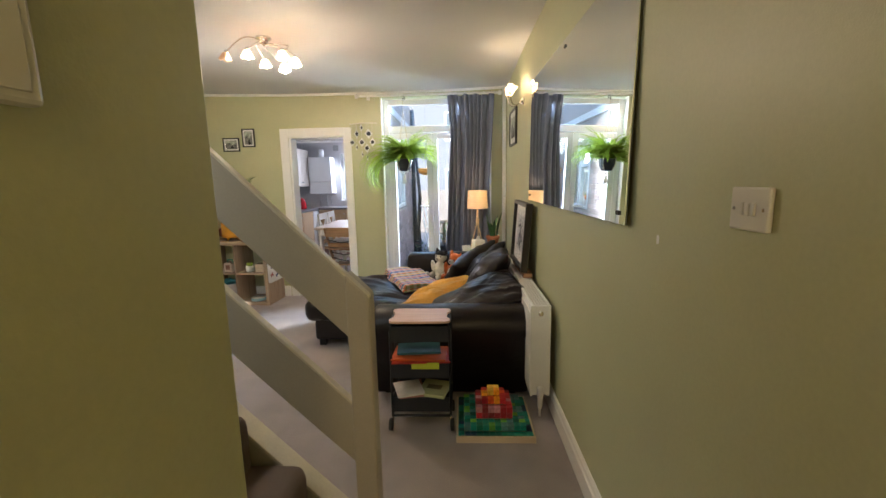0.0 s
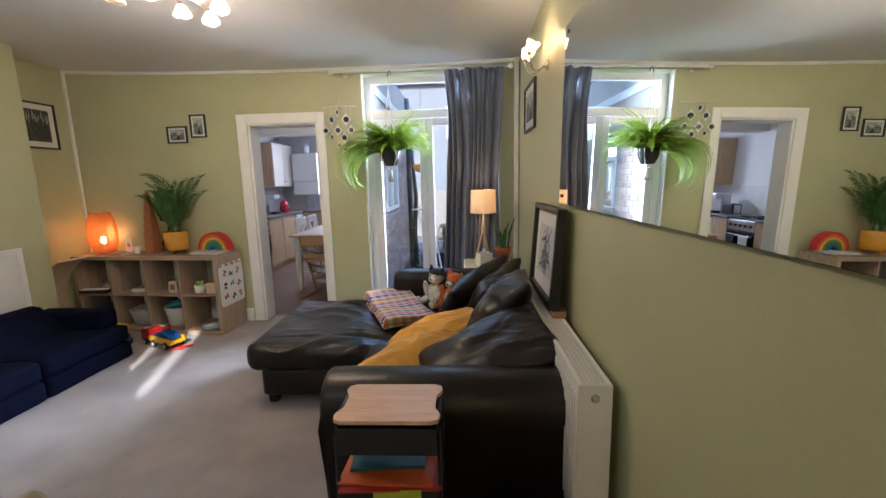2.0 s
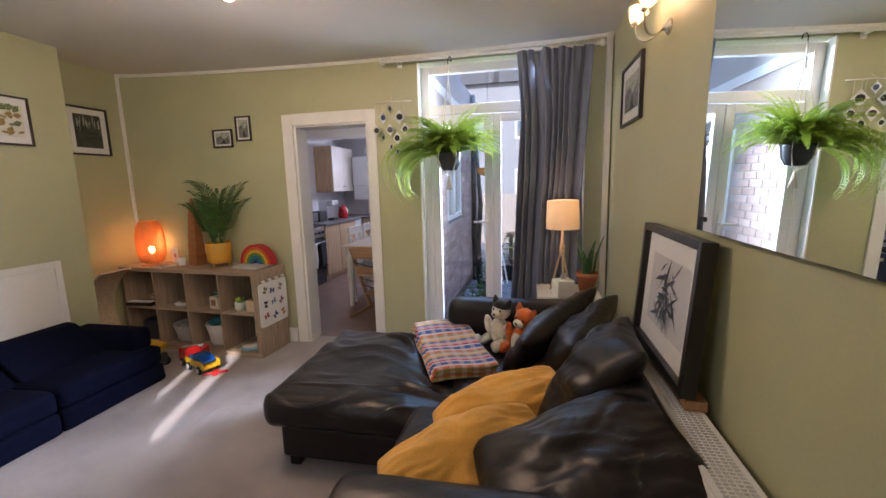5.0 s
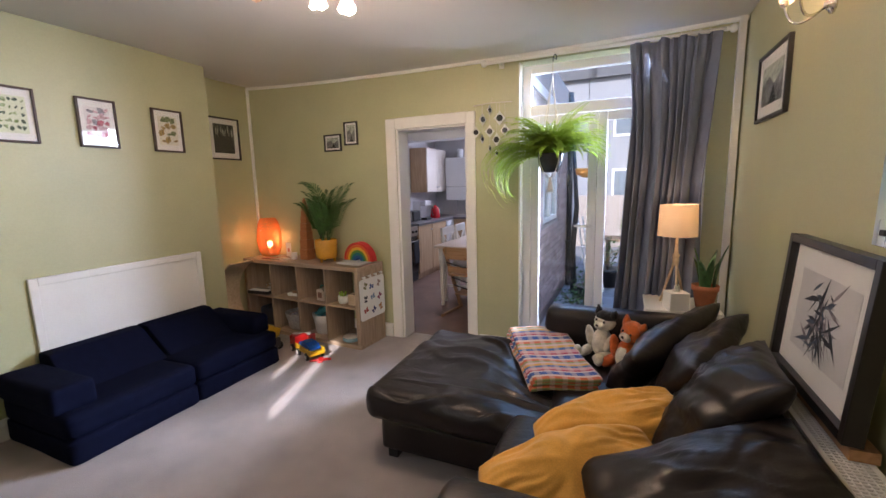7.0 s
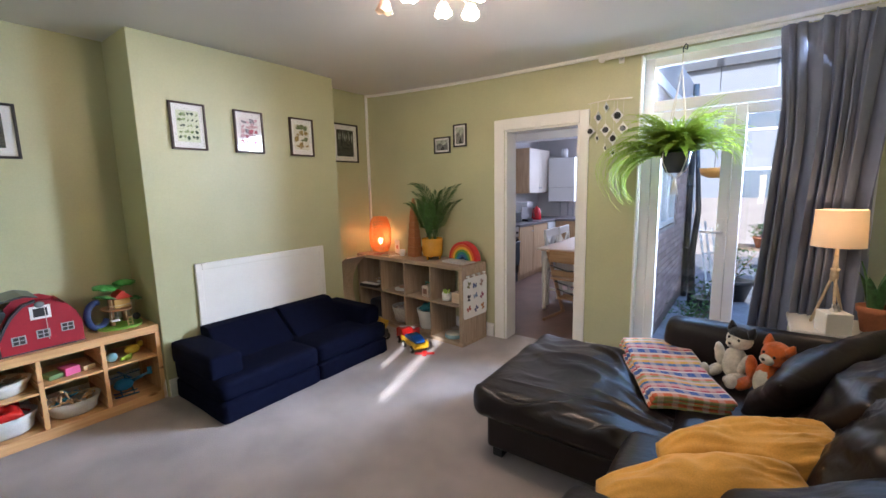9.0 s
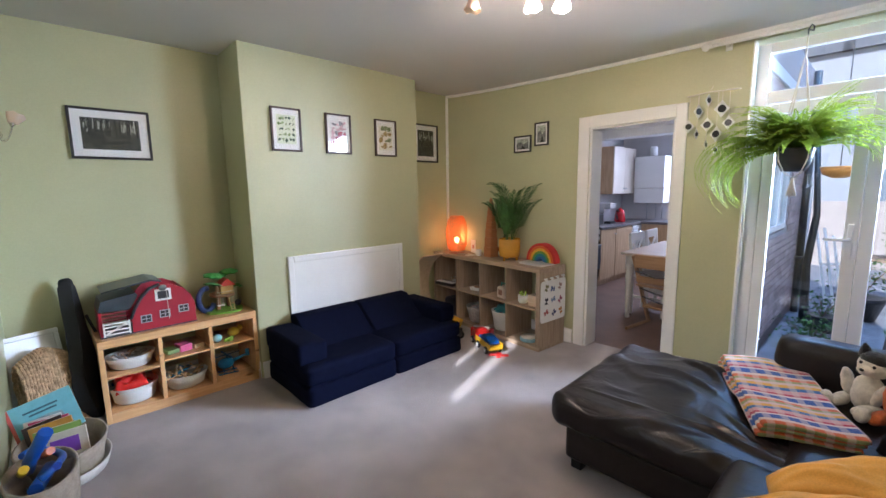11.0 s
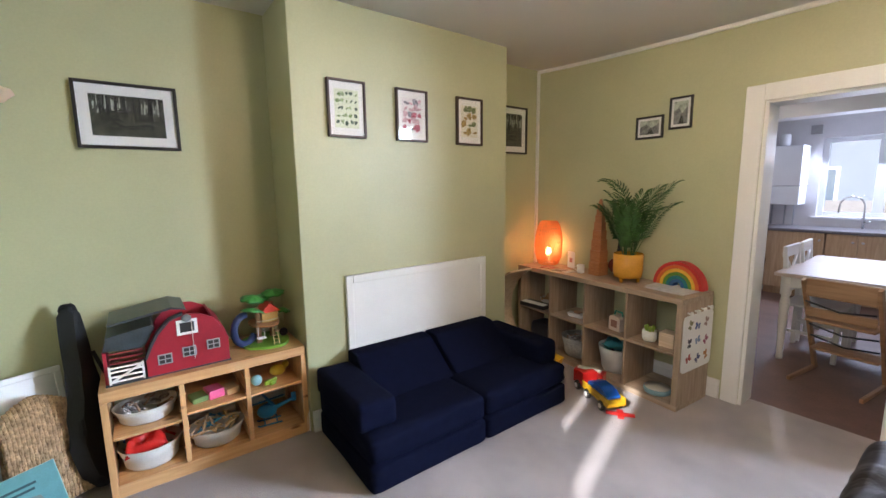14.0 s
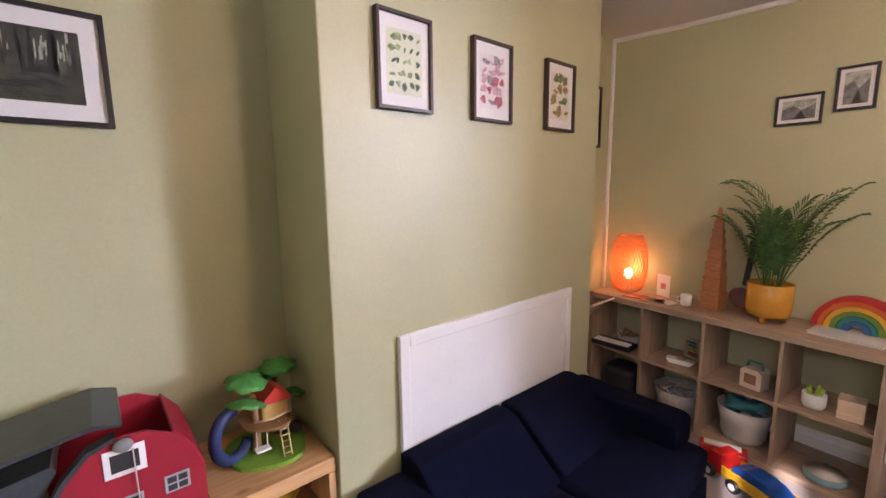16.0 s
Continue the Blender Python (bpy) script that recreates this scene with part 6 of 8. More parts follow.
# ---- pine toy unit in the south alcove ----
PX0, PX1, PY0, PY1, PH = -2.455, -2.025, 2.92, 3.905, 0.565
pine = thing("toy_storage_unit", (PX0, PY0, 0), "knotty pine toy storage unit with six open compartments", "storage unit")
PD, PL = PX1 - PX0, PY1 - PY0
part("top", B(0, 0, PH - 0.055, PD, PL, PH, bevel=0.004), M_PINE, pine)
part("plinth", B(PD - 0.03, 0.03, 0.0, PD, PL - 0.03, 0.07, bevel=0.002), M_PINE, pine)
part("bottom", B(0.01, 0.03, 0.055, PD - 0.031, PL - 0.03, 0.07), M_PINE, pine)
M_PINEV = wood("knotty_pine_upright", (0.55, 0.30, 0.12), (0.70, 0.43, 0.20), 0.4, 2.5, (14, 14, 1), knots=True)
for y in (0.0, PL - 0.03):
    for x in (0.0, PD - 0.045):
        part("post", B(x, y, 0.0, x + 0.045, y + 0.03, PH - 0.056, bevel=0.003), M_PINEV, pine)
    part("side_panel", B(0.046, y + 0.006, 0.02, PD - 0.046, y + 0.024, PH - 0.056), M_PINEV, pine)
CP = (PL - 0.06 - 2 * 0.024) / 3
for k in (1, 2):
    y = 0.03 + k * CP + (k - 1) * 0.024
    part("divider", B(0.01, y, 0.071, PD - 0.003, y + 0.024, PH - 0.056, bevel=0.002), M_PINEV, pine)
    for zz in (0.15, 0.25, 0.36, 0.45):
        part("runner", B(0.02, y - 0.006, zz, PD - 0.01, y + 0.03, zz + 0.01), M_PINEV, pine)
SH = (0.315, 0.345, 0.345)
for k in range(3):
    y = 0.03 + k * (CP + 0.024)
    part("shelf_board", B(0.01, y + 0.001, SH[k] - 0.014, PD - 0.006, y + CP - 0.001, SH[k], bevel=0.002), M_PINE, pine)


def in_pine(k, row, dx=0.0, dy=0.0, rz=0):
    y = PY0 + 0.03 + k * (CP + 0.024) + CP / 2 + dy
    return pose(PX1 - 0.16 + dx, y, (0.0725 if row == 0 else SH[k] + 0.0015), 0, 0, rz)


put(basket("toy_basket", 0.105, 0.125, 0.085, M_WHITEBASKET, "oval white and grey basket of metal toy pieces", GREYS, 5), in_pine(0, 1))
rbk = basket("toy_basket", 0.105, 0.125, 0.12, M_WHITEBASKET, "oval white basket of bright toy parts", BRIGHT, 6)
part("red_bag", cushion(0.16, 0.19, 0.07, 0.02, 51, 18, 16), plain((0.55, 0.02, 0.015), 0.4), rbk, "red plastic bag of toys").matrix_basis = pose(0.02, -0.02, 0.135, 10, 20, 0)
put(rbk, in_pine(0, 0, 0.02))
sb = basket("toy_basket", 0.105, 0.125, 0.10, M_WHITEBASKET, "oval white basket of wooden sticks and blue rings", ((0.6, 0.42, 0.22), (0.55, 0.36, 0.18), (0.03, 0.22, 0.38)), 7)
toy_sticks(sb, 14, 0.07, 0.09, 0.10, ((0.6, 0.42, 0.22), (0.62, 0.48, 0.30), (0.03, 0.24, 0.42)), 8, 0.16, 0.0055)
put(sb, in_pine(1, 0, 0.02))
for y, c, w, h in ((-0.08, (0.16, 0.25, 0.08), 0.08, 0.03), (0.0, (0.60, 0.10, 0.24), 0.08, 0.05), (0.085, (0.55, 0.40, 0.22), 0.07, 0.035)):
    tb2 = thing("toy_block", (0, 0, 0), "painted wooden toy block on the pine shelf", "toy block", "toy blocks on the pine shelf")
    part("body", B(-0.05, -w / 2, 0, 0.05, w / 2, h, bevel=0.004), plain(c), tb2)
    put(tb2, in_pine(1, 1, 0.03, y, 12))
gl = thing("toy_globe", (0, 0, 0), "small pale blue toy ball", "toy ball")
part("ball", blob(bmesh.new(), (0, 0, 0.032), 0.032, 16, 12), plain((0.25, 0.48, 0.55)), gl)
put(gl, in_pine(2, 1, 0.05, -0.09))
yb = thing("toy_bird_shape", (0, 0, 0), "yellow and green plastic toy figure", "toy")
part("body", blob(blob(bmesh.new(), (0, 0, 0.035), (0.04, 0.05, 0.035)), (0, 0.05, 0.06), 0.022), plain((0.60, 0.45, 0.04)), yb)
put(yb, in_pine(2, 1, -0.02, 0.05))
gs = thing("toy_frog_shape", (0, 0, 0), "lime green plastic toy piece", "toy")
part("body", box(B(-0.03, -0.02, 0, 0.03, 0.02, 0.02, bevel=0.006), -0.005, -0.045, 0.005, 0.012, 0.045, 0.03, bevel=0.006), plain((0.28, 0.42, 0.04)), gs)
put(gs, in_pine(2, 1, 0.08, -0.02, 30))
hc = thing("toy_helicopter", (0, 0, 0), "blue toy helicopter with a rotor", "toy helicopter")
HB = plain((0.012, 0.16, 0.36), 0.4)
part("fuselage", blob(bmesh.new(), (0, -0.03, 0.08), (0.04, 0.06, 0.045)), HB, hc)
part("tail", tube(bmesh.new(), [(0, 0.02, 0.09), (0, 0.13, 0.125)], 0.014, 8, taper=0.007), HB, hc)
part("fin", B(-0.004, 0.115, 0.105, 0.004, 0.145, 0.165, bevel=0.002), HB, hc)
part("mast", tube(bmesh.new(), [(0, -0.02, 0.12), (0, -0.02, 0.15)], 0.005, 6), HB, hc)
for a in (15, 105):
    part("blade", box(bmesh.new(), -0.008, -0.10, 0.148, 0.008, 0.10, 0.152, m=pose(0, -0.02, 0, 0, 0, a)), HB, hc)
for s in (-1, 1):
    part("skid", tube(bmesh.new(), [(0.035 * s, -0.09, 0.012), (0.035 * s, -0.08, 0.006), (0.035 * s, 0.05, 0.006)], 0.005, 6), HB, hc)
    for y in (-0.05, 0.02):
        part("strut", tube(bmesh.new(), [(0.035 * s, y, 0.006), (0.018 * s, y, 0.05)], 0.004, 6), HB, hc)
put(hc, in_pine(2, 0, 0.03, -0.01, -8))

# red barn on the unit
M_BARN = mat("barn_red_paint", (0.33, 0.015, 0.03), 0.45, vary=0.06)
M_ROOF = mat("barn_grey_roof", (0.045, 0.055, 0.06), 0.35, vary=0.15, scale=15)
barn = thing("toy_barn", (-2.24, 3.31, PH), "red toy barn with an open dark grey roof", "toy barn")
arch = [(-0.19, 0), (0.19, 0), (0.19, 0.13), (0.165, 0.20), (0.12, 0.265), (0.055, 0.30), (-0.015, 0.305), (-0.075, 0.285), (-0.13, 0.225), (-0.165, 0.16), (-0.19, 0.10)]
front = part("front_wall", prism(bmesh.new(), arch, 0.150, 0.162, "x"), M_BARN, barn)
part("back_wall", prism(bmesh.new(), arch, -0.14, -0.13, "x"), M_BARN, barn)
part("floor_plate", B(-0.14, -0.36, 0.0, 0.165, 0.195, 0.008), M_ROOF, barn)
part("roof_slope", prism(bmesh.new(), [(0.196, 0.125), (0.17, 0.205), (0.12, 0.272), (0.115, 0.265), (0.163, 0.20), (0.188, 0.125)], -0.15, 0.149, "x"), M_BARN, barn)
part("roof_slope", eased(prism(bmesh.new(), [(-0.33, 0.30), (-0.06, 0.345), (0.005, 0.325), (0.005, 0.318), (-0.06, 0.335), (-0.33, 0.29)], -0.17, 0.13, "x"), 0.002), M_ROOF, barn)
part("roof_slope", eased(prism(bmesh.new(), [(-0.36, 0.17), (-0.34, 0.24), (-0.15, 0.27), (-0.14, 0.25), (-0.185, 0.17), (-0.20, 0.16)], -0.15, 0.135, "x"), 0.002), M_ROOF, barn)
part("lean_to_wall", B(-0.13, -0.36, 0.008, 0.10, -0.352, 0.17), M_BARN, barn)
part("lean_to_post", B(0.13, -0.36, 0.008, 0.15, -0.345, 0.17), M_BARN, barn)
bm = bmesh.new()
for z in (0.015, 0.04, 0.065, 0.085):
    box(bm, 0.155, -0.345, z, 0.163, -0.20, z + 0.009)
for y in (-0.345, -0.21):
    box(bm, 0.156, y, 0.008, 0.164, y + 0.01, 0.10)
box(bm, -0.005, -0.075, -0.005, 0.003, 0.075, 0.005, m=pose(0.164, -0.272, 0.055, 28, 0, 0))
part("gate", bm, M_WHITE, barn, "white gate")
bm = bmesh.new()
for z in (0.10, 0.125, 0.15):
    box(bm, 0.13, -0.34, z, 0.136, -0.20, z + 0.007)
part("rail_fence", bm, plain((0.25, 0.03, 0.04)), barn)
for y, z, s in ((-0.11, 0.085, 0.032), (0.0, 0.10, 0.032), (0.115, 0.115, 0.032), (0.0, 0.235, 0.048)):
    w = part("window", B(0.1625, y - s, z - s * 0.85, 0.1665, y + s, z + s * 0.85, bevel=0.001, seg=1), M_WHITE if s > 0.04 else plain((0.36, 0.38, 0.38)), front, "white window frame" if s > 0.04 else "pale grey window frame")
    q = s * 0.36 if s < 0.04 else s * 0.68
    offs = ((-1, -1), (1, -1), (-1, 1), (1, 1)) if s < 0.04 else ((0, 0),)
    for a, b_ in offs:
        part("pane", B(0.1665, y + a * s * 0.43 - q, z + b_ * s * 0.37 - q * 0.8, 0.1675, y + a * s * 0.43 + q, z + b_ * s * 0.37 + q * 0.8), plain((0.03, 0.03, 0.03)), front)
part("verge", prism(bmesh.new(), [(-0.196, 0.10), (-0.171, 0.165), (-0.135, 0.232), (-0.078, 0.293), (-0.015, 0.314), (-0.015, 0.303), (-0.073, 0.281), (-0.126, 0.222), (-0.160, 0.160), (-0.186, 0.10)], 0.128, 0.170, "x"), M_ROOF, barn, "dark grey roof edge")
part("winch", blob(bmesh.new(), (0.172, 0.0, 0.285), (0.012, 0.024, 0.02)), plain((0.2, 0.22, 0.22)), barn)
part("winch_cord", tube(bmesh.new(), [(0.174, 0.02, 0.27), (0.172, 0.022, 0.06)], 0.002, 5), M_ROPE, barn)

# tree house toy
th = thing("toy_tree_house", (-2.25, 3.73, PH), "plastic toy tree house with green leaves and red roof", "toy tree house")
TG, TB_, TR_ = plain((0.06, 0.26, 0.05), 0.45), plain((0.32, 0.17, 0.07)), plain((0.50, 0.04, 0.02))
out = [(0.15 * math.cos(a) * (1 + 0.1 * math.sin(3 * a)), 0.15 * math.sin(a) * (1 + 0.08 * math.cos(2 * a))) for a in [2 * math.pi * q / 22 for q in range(22)]]
part("base", prism(bmesh.new(), out, 0, 0.015, "z"), plain((0.18, 0.36, 0.04)), th)
for x, y in ((0.03, -0.04), (-0.05, 0.06)):
    part("trunk", tube(bmesh.new(), [(x, y, 0.012), (x * 0.8, y * 0.9, 0.10), (x * 1.2, y * 1.1, 0.24)], 0.018, 8, taper=0.012), TB_, th)
part("platform", prism(bmesh.new(), [(0.8 * a, 0.62 * b_) for a, b_ in out], 0.125, 0.135, "z"), TB_, th)
part("hut", B(-0.04, -0.02, 0.135, 0.05, 0.075, 0.205, bevel=0.004), plain((0.55, 0.36, 0.10)), th)
part("hut_roof", eased(prism(bmesh.new(), [(-0.035, 0.203), (0.09, 0.203), (0.0275, 0.262)], -0.055, 0.07, "x"), 0.003), TR_, th)
bm = bmesh.new()
for s in (-0.014, 0.014):
    tube(bm, [(0.125, 0.04 + s, 0.012), (0.085, 0.04 + s, 0.14)], 0.003, 5)
for q in range(6):
    tube(bm, [(0.122 - 0.007 * q, 0.026, 0.025 + 0.02 * q), (0.122 - 0.007 * q, 0.054, 0.025 + 0.02 * q)], 0.0025, 5)
part("ladder", bm, plain((0.55, 0.42, 0.2)), th)
part("slide", tube(bmesh.new(), [(0.02 + 0.03 * math.cos(a), -0.115 - 0.065 * math.cos(a) , 0.11 + 0.09 * math.sin(a)) for a in [radians(100 - 250 * q / 14) for q in range(15)]], 0.021, 10), plain((0.015, 0.03, 0.10)), th)
for q, (x, y, z, r, tx, ty) in enumerate(((0.01, -0.055, 0.285, 0.066, -8, 10), (-0.03, 0.075, 0.298, 0.062, 8, 6), (0.06, -0.075, 0.222, 0.062, -14, 14), (-0.05, -0.005, 0.27, 0.055, 4, -6), (-0.03, 0.125, 0.17, 0.042, 12, 4))):
    bm, rings = bmesh.new(), []
    for lvl, f in ((0.0, 0.02), (0.35, 0.35), (0.72, 0.72), (1.0, 1.0), (0.85, 0.93)):
        ring = []
        for k in range(28):
            a = 2 * math.pi * k / 28
            lob = 1 + (0.16 * abs(math.sin(3.5 * a + q)) + 0.05 * math.sin(9 * a)) * f
            ring.append(bm.verts.new((r * f * lob * math.cos(a), r * f * lob * math.sin(a), 0.024 * (1 - lvl * lvl) + 0.004 * math.sin(7 * a + q) * f - (0.006 if lvl == 0.85 else 0))))
        rings.append(ring)
    for u, w in zip(rings, rings[1:]):
        for k in range(28):
            bm.faces.new((u[k], u[(k + 1) % 28], w[(k + 1) % 28], w[k])).smooth = True
    bm.faces.new(rings[0]), bm.faces.new(rings[-1][::-1])
    bmesh.ops.transform(bm, matrix=pose(x, y, z, tx, ty, 40 * q), verts=bm.verts)
    part("canopy", bm, TG, th, "moulded green leaf canopy")
part("railing", tube(bmesh.new(), [(0.09, -0.06, 0.165), (0.105, 0.0, 0.165), (0.09, 0.07, 0.165)], 0.0035, 6), plain((0.62, 0.50, 0.30)), th)
part("swing_seat", B(0.085, -0.065, 0.06, 0.12, -0.015, 0.068, bevel=0.003), M_WHITE, th)
part("swing_rope", tube(bmesh.new(), [(0.10, -0.058, 0.066), (0.095, -0.056, 0.13)], 0.002, 5), M_ROPE, th)
part("swing_rope", tube(bmesh.new(), [(0.10, -0.022, 0.066), (0.095, -0.022, 0.13)], 0.002, 5), M_ROPE, th)
part("tyre", lathe(bmesh.new(), [(0.012, -0.008), (0.024, -0.009), (0.026, 0.0), (0.024, 0.009), (0.012, 0.008)], 16, pose(0.0, 0.115, 0.042, 70, 0, 60)), M_BLACK, th)

# guitar bag, mat roll, clothes airer and book basket in the corner
M_NYLON = mat("black_nylon", (0.014, 0.015, 0.018), 0.7, vary=0.15, bump=0.3, bump_scale=300)
gb = thing("guitar_bag", (0, 0, 0), "black padded guitar bag leaning against the wall", "guitar bag")
o = []
for q in range(40):
    a = 2 * math.pi * q / 40 - math.pi / 2
    zc = math.sin(a)
    w = 0.15 if zc < -0.35 else (0.15 - 0.10 * (zc + 0.35) / 0.5 if zc < 0.15 else 0.05)
    o.append((w * math.cos(a) * (1.15 if zc > 0.3 else 1), 0.48 + 0.48 * zc))
bm = prism(bmesh.new(), o, -0.038, 0.038, "x")
part("bag", eased(bm, 0.022), M_NYLON, gb)
part("strap", tube(bmesh.new(), [(0.06, 0.02, 0.70), (0.085, 0.05, 0.55), (0.065, 0.04, 0.40)], 0.009, 6), M_NYLON, gb)
put(gb, pose(-2.20, 2.885, 0.0, 4, -10, 0) @ pose(0, 0, 0, 0, 0, 66))
M_STRAW = mat("plaited_straw", (0.50, 0.34, 0.19), 0.85, vary=0.3, scale=30, fine=90, bump=1.0, bump_scale=80)
rug = thing("straw_mat", (0, 0, 0), "folded plaited straw mat leaning in the corner", "mat")
for q in range(18):
    y = -0.132 + 0.0155 * q
    top = 0.55 - 0.0028 * abs(q - 8.5) ** 1.5
    way = [(0.055, y, 0.02), (0.058, y, 0.15), (0.062, y, 0.28), (0.058, y, 0.40), (0.045, y, top - 0.06), (0.015, y, top - 0.012), (-0.02, y, top), (-0.055, y, top - 0.04), (-0.07, y, 0.35), (-0.07, y, 0.02)]
    bm = bmesh.new()
    for s_ in (-1, 1):  # two strands wound round each other
        fine_way = []
        for i in range(len(way) - 1):
            for k in range(6):
                p = Vector(way[i]).lerp(Vector(way[i + 1]), k / 6)
                ph = (i * 6 + k) * 0.95 + q
                fine_way.append(p + Vector((0.003 * math.cos(ph) * s_, 0.004 * math.sin(ph) * s_, 0)))
        tube(bm, fine_way, 0.0062, 5)
    part("plait", bm, M_STRAW, rug)
put(rug, pose(-2.16, 2.70, 0.0, 0, -11, 22))
air = thing("folded_stool", (0, 0, 0), "folded white plastic step stool leaning on the wall", "folding stool")
for y in (-0.20, 0.18):
    part("rail", B(-0.015, y, 0, 0.015, y + 0.03, 0.62, bevel=0.005), M_UPVC, air)
part("panel", B(-0.010, -0.172, 0.04, 0.010, 0.182, 0.60, bevel=0.004), M_UPVC, air)
part("edge", B(-0.020, -0.20, 0.60, 0.020, 0.21, 0.632, bevel=0.006), M_UPVC, air)
put(air, pose(-2.24, 2.60, 0.0, 0, -14, 20))

bkt = thing("book_basket", (-1.60, 2.71, 0), "low woven canvas basket full of picture books", "basket")
M_CANVAS = mat("beige_canvas", (0.40, 0.34, 0.27), 0.9, vary=0.1, scale=25, bump=0.5, bump_scale=250)
part("bowl", oval_bowl(bmesh.new(), 0.22, 0.17, 0.19, 0.012, 1.15), [M_CANVAS], bkt)
part("white_base", oval_bowl(bmesh.new(), 0.24, 0.19, 0.075, 0.006, 1.06), M_WHITEBASKET, bkt, "white woven base")
rd = random.Random(14)
COVERS = ((0.20, 0.48, 0.55), (0.66, 0.62, 0.58), (0.50, 0.06, 0.16), (0.05, 0.03, 0.03), (0.10, 0.32, 0.34), (0.55, 0.30, 0.06), (0.25, 0.40, 0.10), (0.62, 0.58, 0.50))
for q, c in enumerate(COVERS):
    bo = thing("picture_book", (0, 0, 0), "children's picture book standing in the basket", "book", "books in the basket")
    w, h = (0.28, 0.235) if q == 0 else (rd.uniform(0.15, 0.21), rd.uniform(0.18, 0.24))
    part("cover", B(-w / 2, -0.006, 0, w / 2, 0.006, h, bevel=0.001, seg=1), plain(c, 0.35), bo)
    part("page_block", B(-w / 2 + 0.003, -0.0045, h - 0.002, w / 2 - 0.003, 0.0045, h + 0.0006), M_PAPER, bo)
    if q == 0:
        for i in range(2):
            part("title_bar", B(-0.08 + 0.02 * i, -0.0072, h - 0.06 - 0.022 * i, 0.07 - 0.01 * i, -0.0061, h - 0.05 - 0.022 * i), plain((0.05, 0.12, 0.16)), bo)
        part("cover_shape", prism(bmesh.new(), [(0.075 * math.cos(k * 0.7) * (1 + 0.2 * (k % 2)), 0.10 + 0.035 * math.sin(k * 0.7)) for k in range(9)], -0.0072, -0.0061, "y"), plain((0.28, 0.36, 0.38)), bo)
        part("spine", B(-w / 2 - 0.004, -0.0065, 0, -w / 2 + 0.012, 0.0065, h), plain((0.6, 0.12, 0.1)), bo)
    else:
        part("cover_shape", B(-w * 0.3, -0.0072, h * 0.35, w * 0.32, -0.0061, h * 0.8, bevel=0.0005, seg=1), plain(tuple(rd.uniform(0.05, 0.6) for _ in range(3))), bo)
    if q == 0:
        put(bo, pose(-1.77, 2.68, 0.15, -20, -14, 88))
        continue
    put(bo, pose(-1.74 + 0.028 * q, 2.64 + 0.012 * q + (0.03 if q == 0 else 0), 0.06, -14 + rd.uniform(-4, 4), rd.uniform(-14, -2), 80 + rd.uniform(-8, 8)))
tk = thing("toy_crate", (-1.28, 2.63, 0), "soft grey toy basket with blue plastic track", "toy basket")
part("bowl", oval_bowl(bmesh.new(), 0.21, 0.13, 0.22, 0.012, 1.05), M_CANVAS, tk)
for pts, r, c in (([(-0.12, -0.05, 0.18), (0.0, -0.03, 0.28), (0.08, 0.04, 0.43)], 0.028, (0.015, 0.10, 0.50)), ([(0.16 * math.cos(a) - 0.02, 0.08 * math.sin(a), 0.24 + 0.02 * math.sin(2 * a)) for a in [k * 0.45 for k in range(10)]], 0.016, (0.015, 0.10, 0.48)), ([(0.0, 0.05, 0.2), (0.12, 0.06, 0.27)], 0.018, (0.015, 0.05, 0.30)), ([(-0.15, 0.0, 0.22), (-0.08, 0.04, 0.26)], 0.02, (0.60, 0.12, 0.02)), ([(0.02, -0.06, 0.24), (0.05, -0.05, 0.27)], 0.02, (0.62, 0.42, 0.02)), ([(-0.10, 0.03, 0.17), (0.12, -0.02, 0.19)], 0.03, (0.015, 0.08, 0.40))):
    part("track_piece", tube(bmesh.new(), pts, r, 8), plain(c, 0.35), tk)

# ---- trolley and block tray by the arm of the sofa ----
trolley = thing("storage_trolley", (1.345, 3.52, 0), "black three tier metal trolley with a wooden lid", "trolley")
TW, TD = 0.165, 0.118
for z, h in ((0.545, 0.095), (0.325, 0.09), (0.115, 0.09)):
    bm = bmesh.new()
    for b in ((-TW, -TD, z, TW, -TD + 0.004, z + h), (-TW, TD - 0.004, z, TW, TD, z + h), (-TW, -TD + 0.004, z, -TW + 0.004, TD - 0.004, z + h), (TW - 0.004, -TD + 0.004, z, TW, TD - 0.004, z + h), (-TW + 0.004, -TD + 0.004, z, TW - 0.004, TD - 0.004, z + 0.004)):
        box(bm, *b)
    part("tray", bm, M_BLACKMETAL, trolley)
for s in (-1, 1):
    part("frame", tube(bmesh.new(), [(s * (TW + 0.008), -0.10, 0.075), (s * (TW + 0.008), -0.095, 0.60), (s * (TW + 0.008), -0.07, 0.648), (s * (TW + 0.008), 0.07, 0.648), (s * (TW + 0.008), 0.095, 0.60), (s * (TW + 0.008), 0.10, 0.075)], 0.008, 8), M_BLACKMETAL, trolley)
    for y in (-0.105, 0.105):
        cst = part("castor", tube(bmesh.new(), [(s * (TW + 0.006), y, 0.085), (s * (TW + 0.006), y, 0.06), (s * (TW + 0.016), y - 0.018, 0.036)], 0.009, 8), M_CHROME, trolley, "chrome castor fork")
        part("wheel", lathe(bmesh.new(), [(0.015, -0.012), (0.035, -0.010), (0.036, 0.0), (0.035, 0.010), (0.015, 0.012)], 20, pose(s * (TW + 0.016), y - 0.018, 0.0365, 0, 90, 0)), M_BLACK, cst)
for y in (-0.10, 0.10):
    part("crossbar", tube(bmesh.new(), [(-TW - 0.008, y, 0.08), (TW + 0.008, y, 0.08)], 0.008, 8), M_BLACKMETAL, trolley)
